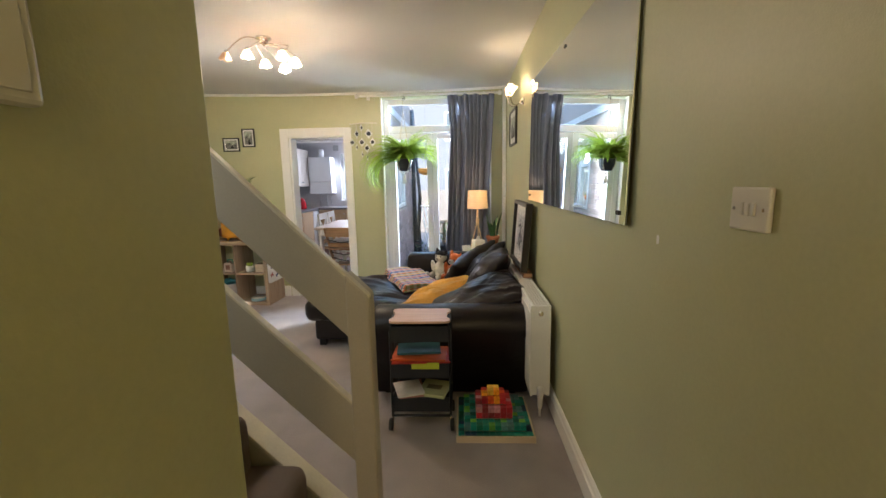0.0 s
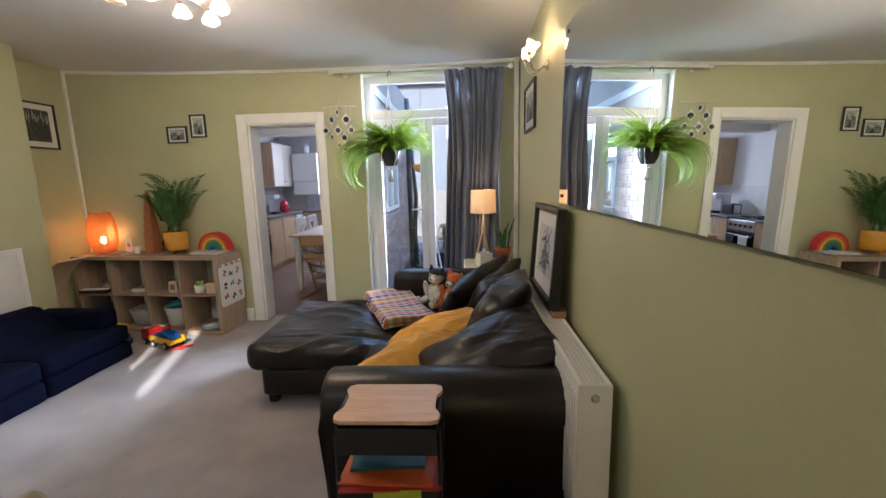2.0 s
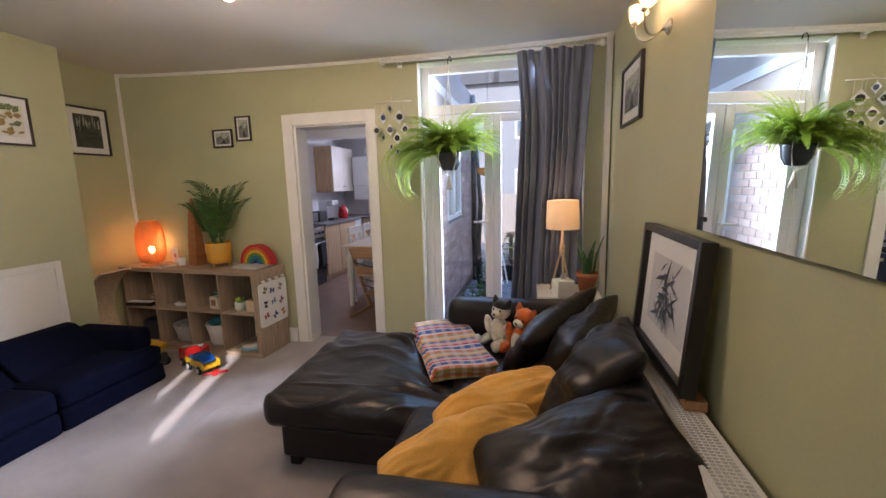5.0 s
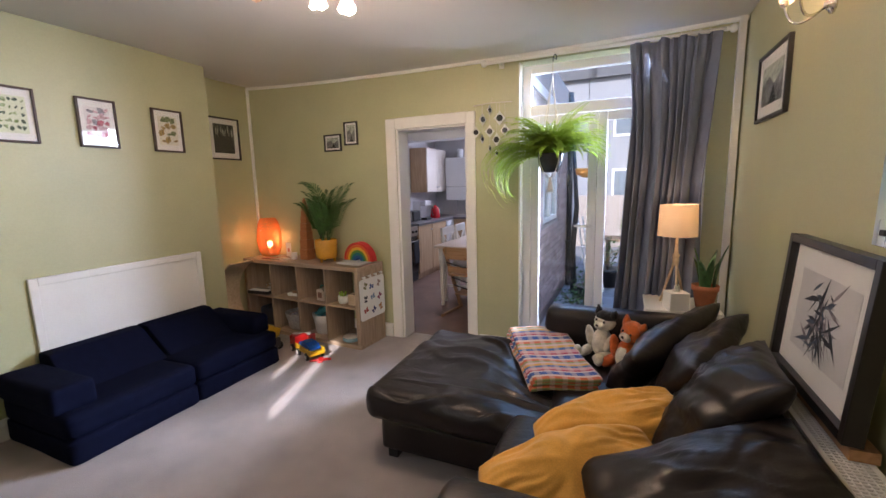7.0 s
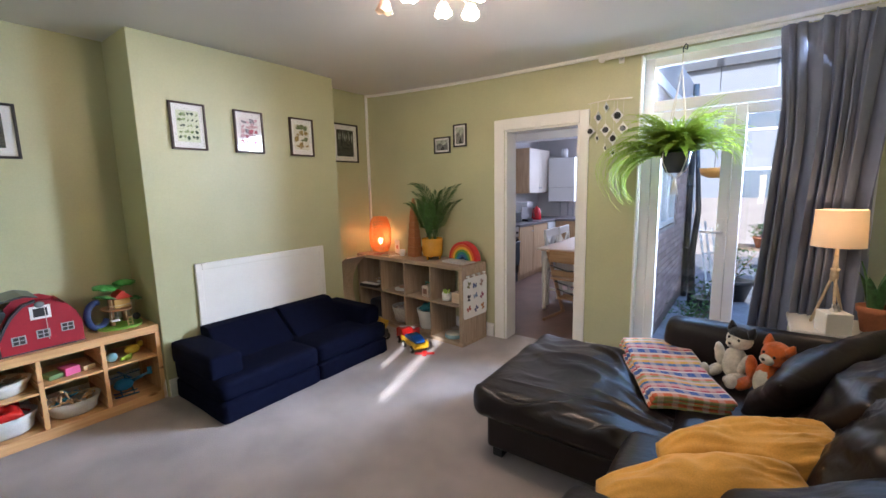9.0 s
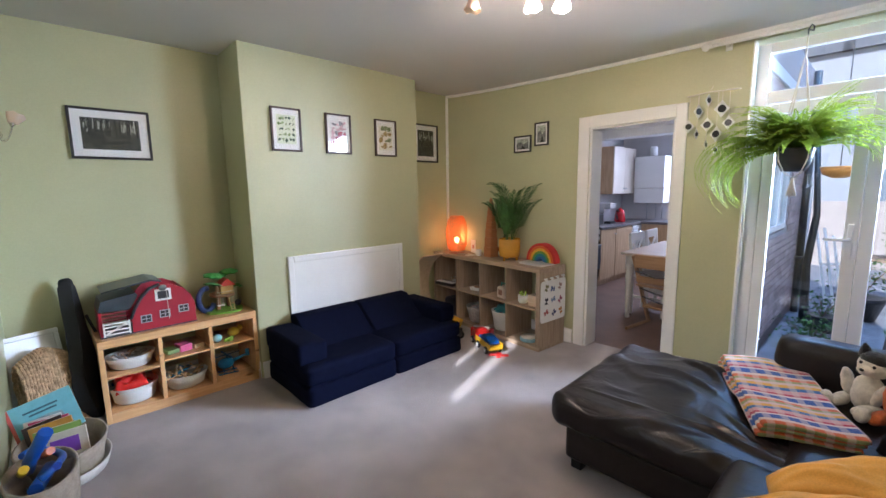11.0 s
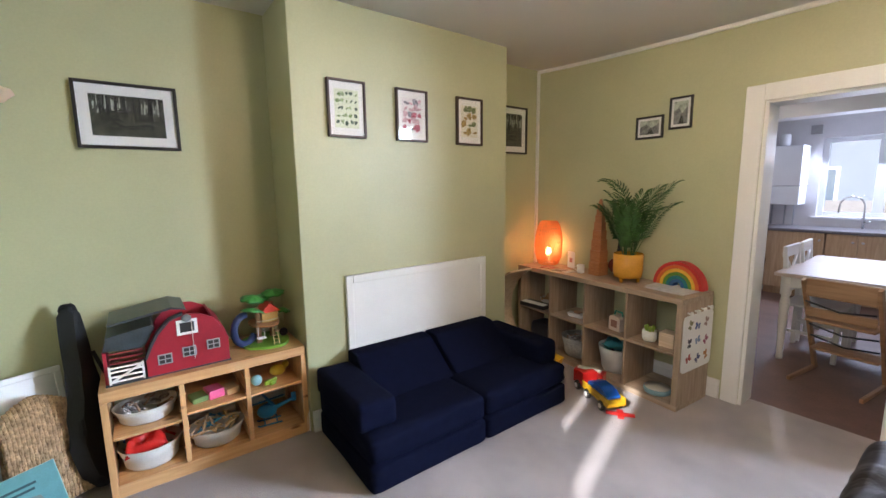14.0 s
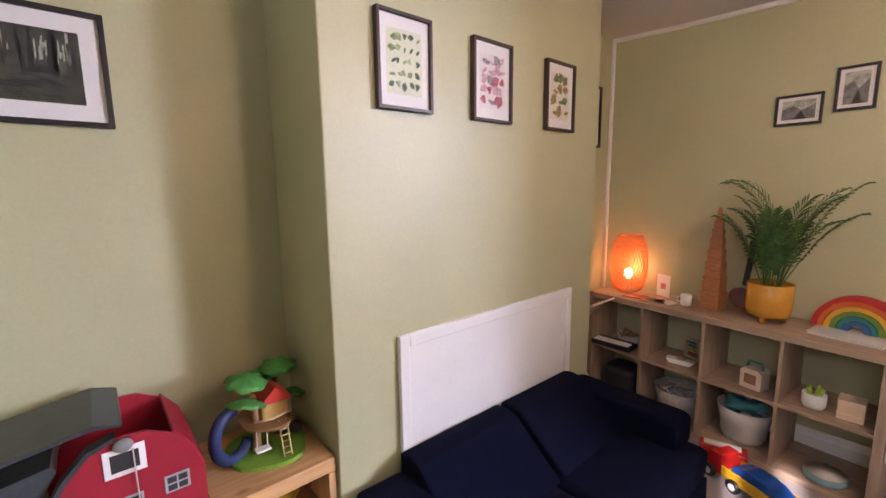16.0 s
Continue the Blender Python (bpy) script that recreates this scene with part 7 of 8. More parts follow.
lid = thing("trolley_lid", (1.345, 3.52, 0.657), "pale wooden board with notched sides on the trolley", "board")
o = []
for sx, sy in ((1, 1), (-1, 1), (-1, -1), (1, -1)):
    cs = [(0.18, 0.035), (0.157, 0.03), (0.157, 0.045), (0.17, 0.062), (0.178, 0.085), (0.172, 0.112), (0.15, 0.124)]
    cs = cs if sx * sy > 0 else cs[::-1]
    o += [(sx * a, sy * b_) for a, b_ in cs[(1 if sx * sy > 0 else 0):(None if sx * sy > 0 else -1)]]
M_LID = wood("pink_beech", (0.60, 0.36, 0.24), (0.72, 0.48, 0.34), 0.45, 3, (2, 18, 14))
part("board", eased(prism(bmesh.new(), o, 0, 0.014, "z"), 0.002), M_LID, lid)
rd = random.Random(9)
for nm, x, y, z, w, d, h, c, rz, lab in (
    ("folder", 0.0, -0.02, 0.419, 0.34, 0.22, 0.006, (0.45, 0.03, 0.02), 3, "red card folder in the trolley"),
    ("folder", -0.01, -0.01, 0.428, 0.32, 0.21, 0.008, (0.55, 0.10, 0.02), -2, "orange card folder in the trolley"),
    ("folder", -0.02, 0.03, 0.440, 0.26, 0.16, 0.012, (0.02, 0.10, 0.11), 5, "dark teal folder in the trolley"),
    ("folder", 0.03, -0.126, 0.385, 0.16, 0.004, 0.04, (0.42, 0.50, 0.03), 0, "lime green card in the trolley"),
    ("notebook", -0.07, -0.03, 0.207, 0.15, 0.20, 0.012, (0.35, 0.14, 0.12), 12, "red notebook in the trolley tray"),
    ("notebook", -0.08, -0.05, 0.221, 0.16, 0.18, 0.010, (0.66, 0.62, 0.60), 18, "white notebook in the trolley tray"),
    ("notebook", 0.075, -0.03, 0.207, 0.17, 0.19, 0.018, (0.40, 0.42, 0.22), -14, "olive green activity book in the trolley tray"),
    ("notebook", 0.075, -0.03, 0.226, 0.09, 0.05, 0.001, (0.12, 0.10, 0.05), -14, "dark label on the activity book"),
):
    nb = thing(nm, (0, 0, 0), lab, nm, "papers in the trolley")
    part("cover", B(-w / 2, -d / 2, 0, w / 2, d / 2, h, bevel=min(0.0008, h / 4), seg=1), plain(c, 0.45), nb)
    put(nb, pose(1.345 + x, 3.52 + y, z, 0, 0, rz))

tray = thing("block_tray", (1.772, 3.497, 0), "wooden tray with a stepped pyramid of coloured blocks", "block set")
TS, NB = 0.222, 12
bm = bmesh.new()
box(bm, -TS, -TS, 0.0, TS, TS, 0.008)
for b in ((-TS, -TS, 0.008, TS, -TS + 0.01, 0.038), (-TS, TS - 0.01, 0.008, TS, TS, 0.038), (-TS, -TS + 0.01, 0.008, -TS + 0.01, TS - 0.01, 0.038), (TS - 0.01, -TS + 0.01, 0.008, TS, TS - 0.01, 0.038)):
    box(bm, *b)
part("tray_frame", bm, M_PALEWOOD, tray)
PAL = [(0.01, 0.10, 0.07), (0.01, 0.16, 0.09), (0.02, 0.05, 0.10), (0.015, 0.22, 0.16), (0.10, 0.22, 0.22), (0.16, 0.40, 0.05), (0.25, 0.02, 0.03), (0.40, 0.02, 0.03), (0.50, 0.22, 0.25), (0.62, 0.08, 0.01), (0.70, 0.30, 0.01), (0.72, 0.48, 0.06)]
CS = (2 * TS - 0.022) / NB
cubes = []
for i, c in enumerate(PAL):
    bm = B(-CS / 2 + 0.0005, -CS / 2 + 0.0005, 0, CS / 2 - 0.0005, CS / 2 - 0.0005, CS - 0.001, bevel=0.0012, seg=1)
    me = bpy.data.meshes.new("block")
    bm.to_mesh(me)
    bm.free()
    me.materials.append(mat("stained_block", c, 0.5, vary=0.15, scale=60, island=0.25))
    cubes.append(me)
rd = random.Random(6)
for i in range(NB):
    for j in range(NB):
        ring = min(i, j, NB - 1 - i, NB - 1 - j)
        top = (1, 2, 2, 4, 5, 6)[ring]
        low = (0, 1, 1, 2, 4, 5)[ring]
        for k in range(low, top):
            cs = {0: (0, 1, 2, 3, 3), 1: (0, 1, 3, 4, 5, 3), 2: (6, 6, 7), 3: (6, 7, 8, 7, 6)}.get(k, (9, 10, 10, 11) if k == 5 else (7, 9, 10, 7))
            ob = new("block", cubes[rd.choice(cs)])
            ob.parent = tray
            ob.location = (-TS + 0.011 + (i + 0.5) * CS, -TS + 0.011 + (j + 0.5) * CS, 0.0085 + k * CS)

# ---- kitchen beyond the doorway ----
KX0, KX1, KY1, KZ = -2.10, 0.47, 10.72, 2.42
structure("floor_kitchen", B(KX0 - 0.1, YN + 0.161, -0.12, KX1 + 0.15, KY1 + 0.15, 0.0), M_KFLOOR, "dark brown vinyl kitchen floor", "floor")
structure("ceiling_kitchen", B(KX0 - 0.1, YN + WT + 0.001, KZ, KX1 + 0.15, KY1 + 0.15, KZ + 0.1), M_CEIL, "white kitchen ceiling", "ceiling")
structure("wall_kitchen_west", B(KX0 - 0.1, YN + WT, 0, KX0, KY1, KZ), M_KWALL, "white kitchen wall", "wall")
bm = bmesh.new()
for x0, x1, z0, z1 in ((KX0 - 0.1, -1.12, 0, KZ), (-1.12, 0.05, 0, 1.05), (-1.12, 0.05, 2.1, KZ), (0.05, KX1 + 0.15, 0, KZ)):
    box(bm, x0, KY1, z0, x1, KY1 + 0.15, z1)
structure("wall_kitchen_north", bm, M_KWALL, "white kitchen wall with a window", "wall")
bm = bmesh.new()
for y0, y1, z0, z1 in ((YN + WT, 7.75, 0, KZ), (7.75, 8.75, 0, 1.02), (7.75, 8.75, 2.0, KZ), (8.75, KY1, 0, KZ)):
    box(bm, KX1, y0, z0, KX1 + 0.06, y1, z1)
structure("wall_kitchen_east", bm, M_KWALL, "white kitchen wall with a side window", "wall")
structure("kitchen_beam", B(KX0, 8.9, 2.2, KX1, 9.15, KZ - 0.001), M_KWALL, "white boxed beam across the kitchen", "beam")


def small_window(name, m, w, h, label):
    ob = thing(name, (0, 0, 0), label, "window", kind="structure")
    for b in ((0, 0, 0, 0.06, 0.06, h), (w - 0.06, 0, 0, w, 0.06, h), (0.06, 0, 0, w - 0.06, 0.06, 0.06), (0.06, 0, h - 0.06, w - 0.06, 0.06, h), (w * 0.5 - 0.05, 0, 0.06, w * 0.5 + 0.05, 0.06, h - 0.06), (w * 0.5 + 0.05, 0, h * 0.68, w - 0.06, 0.06, h * 0.68 + 0.06)):
        part("window_frame", B(*b, bevel=0.005), M_UPVC, ob)
    g = part("pane", B(0.06, 0.028, 0.06, w - 0.06, 0.033, h - 0.06), M_GLASS, ob)
    g.visible_shadow = False
    part("window_sill", B(-0.04, -0.12, -0.03, w + 0.04, 0.002, -0.002, bevel=0.004), M_UPVC, ob)
    ob.matrix_basis = m
    return ob


small_window("window_2", pose(-1.12, KY1 + 0.07, 1.05), 1.17, 1.05, "white plastic kitchen window above the sink")
small_window("window_3", pose(KX1 + 0.075, 8.75, 1.02, 0, 0, -90), 1.0, 0.98, "white plastic side window of the kitchen")

M_KWOOD = wood("light_oak_kitchen_door", (0.42, 0.28, 0.16), (0.55, 0.39, 0.24), 0.45, 3, (14, 14, 1))
# oak paled: the glare on the far wall unit doors is in the colour
M_KWOOD_GLARE = mat("glare_lit_oak_door", (0.66, 0.59, 0.51), 0.35, vary=0.02)
M_WORKTOP = mat("dark_grey_worktop", (0.16, 0.15, 0.16), 0.3, vary=0.25, scale=60, fine=200)
M_STEEL = mat("stainless_steel", (0.55, 0.55, 0.57), 0.3, metal=1.0)
M_DARKGLASS = mat("black_oven_glass", (0.008, 0.008, 0.01), 0.08)


def cabinet(name, m, w, d, h, doors, door_mat, label, group, foot=0.1):
    """A kitchen unit whose doors face -y in its own frame."""
    ob = thing(name, (0, 0, 0), label, "kitchen cabinet", group)
    part("body", B(0, 0.02, foot, w, d, h), M_KWOOD, ob)
    if foot:
        part("plinth", B(0, 0.06, 0, w, 0.075, foot), M_KWOOD, ob)
    dw = w / doors
    for k in range(doors):
        dr_ = part("door", B(k * dw + 0.003, 0, foot + 0.005, (k + 1) * dw - 0.003, 0.019, h - 0.004, bevel=0.003), door_mat, ob)
        part("inset", B(k * dw + 0.06, -0.002, foot + 0.07, (k + 1) * dw - 0.06, 0.001, h - 0.07, bevel=0.0008, seg=1), door_mat, dr_)
        xh = (k + 1) * dw - 0.045 if k % 2 == 0 else k * dw + 0.045
        part("handle", lathe(bmesh.new(), [(0.006, 0), (0.014, 0.018), (0.012, 0.024), (0, 0.026)], 12, pose(xh, 0, h - 0.09 if foot else 0.09, 90, 0, 0)), M_STEEL, dr_)
    ob.matrix_basis = m
    return ob


BASES, WALLS = "kitchen base units", "kitchen wall units"
FX_K = -1.50


def west(y, z=0.0, x=FX_K):
    return pose(x, y, z, 0, 0, 90)


cabinet("base_cabinet", west(7.30), 0.78, 0.6, 0.87, 2, M_KWOOD, "light oak kitchen base unit beside the cooker", BASES)
cabinet("base_cabinet", west(8.70), 0.50, 0.6, 0.87, 1, M_KWOOD, "light oak kitchen base unit with one door", BASES)
cabinet("base_cabinet", west(9.21), 0.60, 0.6, 0.87, 1, M_KWOOD, "light oak kitchen base unit with one door", BASES)
for k in range(3):
    cabinet("base_cabinet", pose(-1.48 + 0.61 * k, KY1 - 0.6, 0), 0.60, 0.6, 0.87, 1 + (k == 1), M_KWOOD, "light oak kitchen base unit under the window", BASES)
wm = thing("washing_machine", (0, 0, 0), "white front loading washing machine", "washing machine")
part("body", B(0, 0.0, 0.01, 0.58, 0.58, 0.86, bevel=0.008), M_UPVC, wm)
part("door_ring", lathe(bmesh.new(), [(0.17, 0), (0.17, 0.02), (0.13, 0.03), (0.12, 0.01)], 28, pose(0.29, 0.0, 0.45, 90, 0, 0)), M_UPVC, wm)
part("porthole", lathe(bmesh.new(), [(0.125, 0.004), (0.06, 0.03), (0, 0.035)], 24, pose(0.29, 0.0, 0.45, 90, 0, 0)), M_DARKGLASS, wm)
part("control_panel", B(0.02, -0.006, 0.74, 0.56, 0.0, 0.84, bevel=0.002), plain((0.62, 0.63, 0.65)), wm)
put(wm, west(9.83))
structure("worktop", box(box(bmesh.new(), KX0 + 0.001, 7.28, 0.872, FX_K + 0.02, 8.08, 0.91, bevel=0.004), KX0 + 0.001, 8.685, 0.872, FX_K + 0.02, KY1 - 0.001, 0.91, bevel=0.004), M_WORKTOP, "dark grey laminate worktop", "worktop")
structure("worktop_window", B(FX_K + 0.021, KY1 - 0.62, 0.872, KX1 - 0.001, KY1 - 0.001, 0.911, bevel=0.004), M_WORKTOP, "dark grey laminate worktop under the window", "worktop")
structure("splashback", B(KX0 + 0.0005, 7.28, 0.912, KX0 + 0.008, KY1 - 0.003, 1.37), mat("white_wall_tile", (0.66, 0.65, 0.66), 0.2), "white tiled splashback", "splashback")
cook = thing("cooker", (0, 0, 0), "black freestanding gas cooker with a steel handle", "cooker")
part("body", B(0, 0.02, 0.02, 0.596, 0.58, 0.90), M_BLACKMETAL, cook)
part("oven_door", B(0.01, 0, 0.16, 0.586, 0.019, 0.70, bevel=0.004), M_DARKGLASS, cook)
part("handle", tube(bmesh.new(), [(0.05, 0, 0.66), (0.05, -0.04, 0.66), (0.546, -0.04, 0.66), (0.546, 0, 0.66)], 0.009), M_STEEL, cook)
part("control_panel", B(0.01, 0, 0.73, 0.586, 0.019, 0.88, bevel=0.003), M_STEEL, cook)
for k in range(5):
    part("knob", lathe(bmesh.new(), [(0.02, 0), (0.018, 0.025), (0, 0.026)], 14, pose(0.08 + k * 0.108, 0, 0.80, 90, 0, 0)), M_BLACK, cook)
for x, y in ((0.16, 0.18), (0.44, 0.18), (0.16, 0.44), (0.44, 0.44)):
    bm = lathe(bmesh.new(), [(0.045, 0.90), (0.045, 0.915), (0, 0.918)], 16, pose(x, y, 0))
    for a in (0, 90):
        box(bm, -0.11, -0.006, 0.918, 0.11, 0.006, 0.93, m=pose(x, y, 0, 0, 0, a))
    part("burner", bm, M_BLACK, cook)
put(cook, west(8.085))
for y, c, w in ((8.22, (0.66, 0.65, 0.63), 0.20), (8.50, (0.02, 0.022, 0.03), 0.18)):
    tw = thing("tea_towel", (FX_K + 0.052, y, 0.665), "tea towel hung over the oven handle", "tea towel", "tea towels on the cooker")
    bm = bmesh.new()
    g = [[bm.verts.new((0.004 + 0.006 * math.sin(u * 9 + v), w * (u / 8 - 0.5) * (1 - 0.15 * v / 8), -0.36 * v / 8)) for u in range(9)] for v in range(9)]
    for a, b_ in zip(g, g[1:]):
        for u in range(8):
            bm.faces.new((a[u], a[u + 1], b_[u + 1], b_[u])).smooth = True
    f = part("fabric", bm, plain(c, 0.9), tw)
    sol = f.modifiers.new("thickness", "SOLIDIFY")
    sol.thickness = 0.006
for y, w, mt in ((7.30, 0.66, M_KWOOD), (9.616, 0.86, M_KWOOD_GLARE)):
    cabinet("wall_cabinet", west(y, 1.38, -1.76), w, 0.335, 0.78, 2, mt, "kitchen wall unit with two doors", WALLS, 0.0)
boiler = thing("boiler", (-1.74, KY1 - 0.34, 1.21), "white wall hung gas boiler", "boiler")
part("casing", B(0, 0, 0.26, 0.5, 0.338, 0.80, bevel=0.01), M_UPVC, boiler)
part("lower_flap", B(0.002, 0.004, 0.0, 0.498, 0.338, 0.255, bevel=0.01), M_UPVC, boiler)
part("flue", lathe(bmesh.new(), [(0.06, 0.80), (0.06, 0.95), (0.05, 0.97)], 20, pose(0.25, 0.17, 0)), M_UPVC, boiler)
for x in (0.15, 0.3, 0.4):
    part("pipe", tube(bmesh.new(), [(x, 0.25, 0.0), (x, 0.25, -0.29)], 0.008, 8), M_STEEL, boiler)
vent = thing("air_vent", (-1.20, KY1, 2.22), "small grey square wall vent", "vent")
part("grille", B(-0.06, -0.015, -0.06, 0.06, -0.001, 0.06, bevel=0.003), plain((0.35, 0.34, 0.33)), vent)
# on the worktop
toas = thing("toaster", (-1.78, 9.06, 0.911), "black and steel toaster", "toaster", rz=90)
part("body", B(-0.13, -0.08, 0.01, 0.13, 0.08, 0.18, bevel=0.02, seg=3), M_BLACK, toas)
part("end_plate", B(-0.134, -0.05, 0.02, -0.128, 0.05, 0.16, bevel=0.002), M_STEEL, toas)
coff = thing("coffee_machine", (-1.78, 9.42, 0.911), "steel coffee machine on the worktop", "coffee machine", rz=90)
part("body", B(-0.11, -0.02, 0, 0.11, 0.14, 0.33, bevel=0.012), M_STEEL, coff)
part("head", B(-0.11, -0.12, 0.24, 0.11, -0.019, 0.33, bevel=0.01), M_STEEL, coff)
part("drip_tray", B(-0.10, -0.13, 0, 0.10, -0.021, 0.04, bevel=0.005), M_BLACK, coff)
ket = thing("kettle", (-1.72, 9.82, 0.911), "glossy red electric kettle", "kettle")
part("body", lathe(bmesh.new(), [(0.085, 0), (0.09, 0.02), (0.075, 0.14), (0.06, 0.20), (0.02, 0.215), (0.012, 0.235), (0, 0.24)], 24), plain((0.45, 0.012, 0.02), 0.2), ket)
part("handle", tube(bmesh.new(), [(0, -0.06, 0.19), (0, -0.12, 0.20), (0, -0.13, 0.12), (0, -0.085, 0.05)], 0.011), M_BLACK, ket)
part("spout", tube(bmesh.new(), [(0, 0.07, 0.14), (0, 0.10, 0.19)], 0.016, 8), plain((0.45, 0.012, 0.02), 0.2), ket)
jar = thing("storage_jar", (-1.80, 10.05, 0.911), "white ceramic storage jar", "jar")
part("body", lathe(bmesh.new(), [(0.06, 0), (0.065, 0.02), (0.065, 0.14), (0.05, 0.16), (0, 0.17)], 20), M_WHITE, jar)
tap = thing("kitchen_tap", (-0.62, KY1 - 0.12, 0.911), "tall chrome kitchen tap with a spring neck", "tap")
part("neck", tube(bmesh.new(), [(0, 0, 0), (0, 0, 0.30), (-0.03, -0.02, 0.38), (-0.10, -0.05, 0.42), (-0.18, -0.09, 0.40), (-0.22, -0.11, 0.32), (-0.225, -0.112, 0.20)], 0.011, 10), M_CHROME, tap)
part("lever", tube(bmesh.new(), [(0.0, 0, 0.08), (0.07, -0.02, 0.10)], 0.008), M_CHROME, tap)
op = thing("orange_plant_pot", (-0.33, KY1 + 0.0, 1.049), "small orange plant pot on the kitchen sill", "plant pot")
part("pot", lathe(bmesh.new(), [(0.04, 0), (0.06, 0.10), (0.055, 0.10), (0, 0.09)], 18), plain((0.60, 0.20, 0.02)), op)
for k in range(6):
    part("leaf", blob(bmesh.new(), (0.04 * math.cos(k), 0.04 * math.sin(k), 0.12), (0.03, 0.012, 0.04), 8, 6), M_PALM, op)
spot = thing("ceiling_spot", (-1.0, 8.2, KZ), "small round white ceiling light in the kitchen", "ceiling light")
part("rim", lathe(bmesh.new(), [(0.16, 0), (0.16, -0.02), (0.14, -0.035), (0, -0.04)], 26), glow("kitchen_light", (1.0, 0.88, 0.72), 9), spot)

# table and chairs
M_TABLETOP = wood("pale_tabletop", (0.58, 0.46, 0.38), (0.68, 0.56, 0.47), 0.4, 3)
tab = thing("kitchen_table", (-0.67, 7.46, 0), "white farmhouse table with a pale wooden top", "table")
part("tabletop", B(0, 0, 0.735, 0.98, 1.35, 0.765, bevel=0.006), M_TABLETOP, tab)
part("apron", box(box(box(box(bmesh.new(), 0.07, 0.05, 0.64, 0.91, 0.07, 0.734), 0.07, 1.28, 0.64, 0.91, 1.30, 0.734), 0.05, 0.07, 0.64, 0.07, 1.28, 0.734), 0.91, 0.07, 0.64, 0.93, 1.28, 0.734), M_WHITE, tab)
for x in (0.075, 0.905):
    for y in (0.075, 1.275):
        part("leg", lathe(bmesh.new(), [(0.022, 0), (0.026, 0.02), (0.022, 0.05), (0.03, 0.25), (0.036, 0.50), (0.028, 0.56), (0.04, 0.58), (0.04, 0.734)], 14, pose(x, y, 0)), M_WHITE, tab)
ch = thing("dining_chair", (0, 0, 0), "white wooden dining chair with a crossed back", "chair", "white chairs round the table")
part("seat", B(-0.21, -0.20, 0.44, 0.21, 0.20, 0.465, bevel=0.008), M_WHITE, ch)
for x in (-0.18, 0.18):
    part("leg", B(x - 0.018, -0.19, 0, x + 0.018, -0.155, 0.44, bevel=0.003), M_WHITE, ch)
    part("back_post", eased(prism(bmesh.new(), [(0.165, 0), (0.20, 0), (0.20, 0.45), (0.235, 0.95), (0.205, 0.95), (0.165, 0.45)], x - 0.018, x + 0.018, "x"), 0.003), M_WHITE, ch)
part("top_rail", B(-0.20, 0.205, 0.86, 0.20, 0.235, 0.96, bevel=0.008), M_WHITE, ch)
for s in (-1, 1):
    part("cross_slat", tube(bmesh.new(), [(-0.165 * s, 0.195, 0.56), (0.165 * s, 0.218, 0.87)], 0.013, 6), M_WHITE, ch)
part("lower_rail", B(-0.165, 0.185, 0.54, 0.165, 0.205, 0.58, bevel=0.003), M_WHITE, ch)
for x in (-0.18, 0.18):
    part("stretcher", B(x - 0.009, -0.156, 0.2, x + 0.009, 0.166, 0.225), M_WHITE, ch)
put(ch, pose(-0.45, 7.90, 0, 0, 0, 90))
copy_thing(ch, pose(-0.45, 8.36, 0, 0, 0, 93))
copy_thing(ch, pose(0.15, 9.08, 0, 0, 0, 8))
M_HIGHWOOD = wood("warm_beech", (0.34, 0.19, 0.09), (0.46, 0.28, 0.15), 0.4, 3)
hch = thing("high_chair", (-0.18, 7.28, 0), "beech adjustable high chair with black straps", "high chair", rz=172)
for x in (-0.21, 0.21):
    part("side_frame", eased(prism(bmesh.new(), [(-0.26, 0.0), (-0.21, 0.0), (0.16, 0.78), (0.12, 0.80)], x - 0.012, x + 0.012, "x"), 0.003), M_HIGHWOOD, hch)
    part("foot_rail", B(x - 0.012, -0.26, 0, x + 0.012, 0.22, 0.03, bevel=0.004), M_HIGHWOOD, hch)
part("backrest", B(-0.2, 0.10, 0.66, 0.2, 0.125, 0.80, bevel=0.01), M_HIGHWOOD, hch)
part("backrest", B(-0.2, 0.06, 0.50, 0.2, 0.085, 0.57, bevel=0.008), M_HIGHWOOD, hch)
part("seat", B(-0.2, -0.14, 0.46, 0.2, 0.09, 0.48, bevel=0.005), M_HIGHWOOD, hch)
part("foot_plate", B(-0.2, -0.26, 0.2, 0.2, -0.06, 0.22, bevel=0.005), M_HIGHWOOD, hch)
for z, y in ((0.60, 0.11), (0.40, 0.0), (0.30, -0.05)):
    part("strap", tube(bmesh.new(), [(-0.2, y, z), (0.0, y - 0.02, z - 0.03), (0.2, y, z + 0.02)], 0.007, 6), M_BLACK, hch)

# ---- back yard seen through the glass ----
M_PAVE = mat("grey_paving", (0.24, 0.24, 0.27), 0.85, vary=0.15, scale=4, fine=60, bump=0.4, bump_scale=60)
M_RENDER = mat("grey_rendered_house", (0.27, 0.28, 0.32), 0.85, vary=0.04, scale=3)
M_BRICK = [mat("pinkish_brick", c, 0.85, vary=0.12, scale=20, fine=120, bump=0.4, bump_scale=90, island=0.2) for c in ((0.44, 0.31, 0.28), (0.47, 0.34, 0.31), (0.40, 0.28, 0.25))]
M_MORTAR = mat("mortar", (0.38, 0.33, 0.31), 0.95, vary=0.08, bump=0.4)
M_FARGLASS = mat("far_window_glass", (0.16, 0.19, 0.23), 0.1)
M_SLATE = mat("roof_slate", (0.12, 0.12, 0.13), 0.7, vary=0.2, scale=12)
M_FENCE = mat("weathered_fence_board", (0.22, 0.15, 0.10), 0.8, vary=0.2, scale=8, island=0.2)
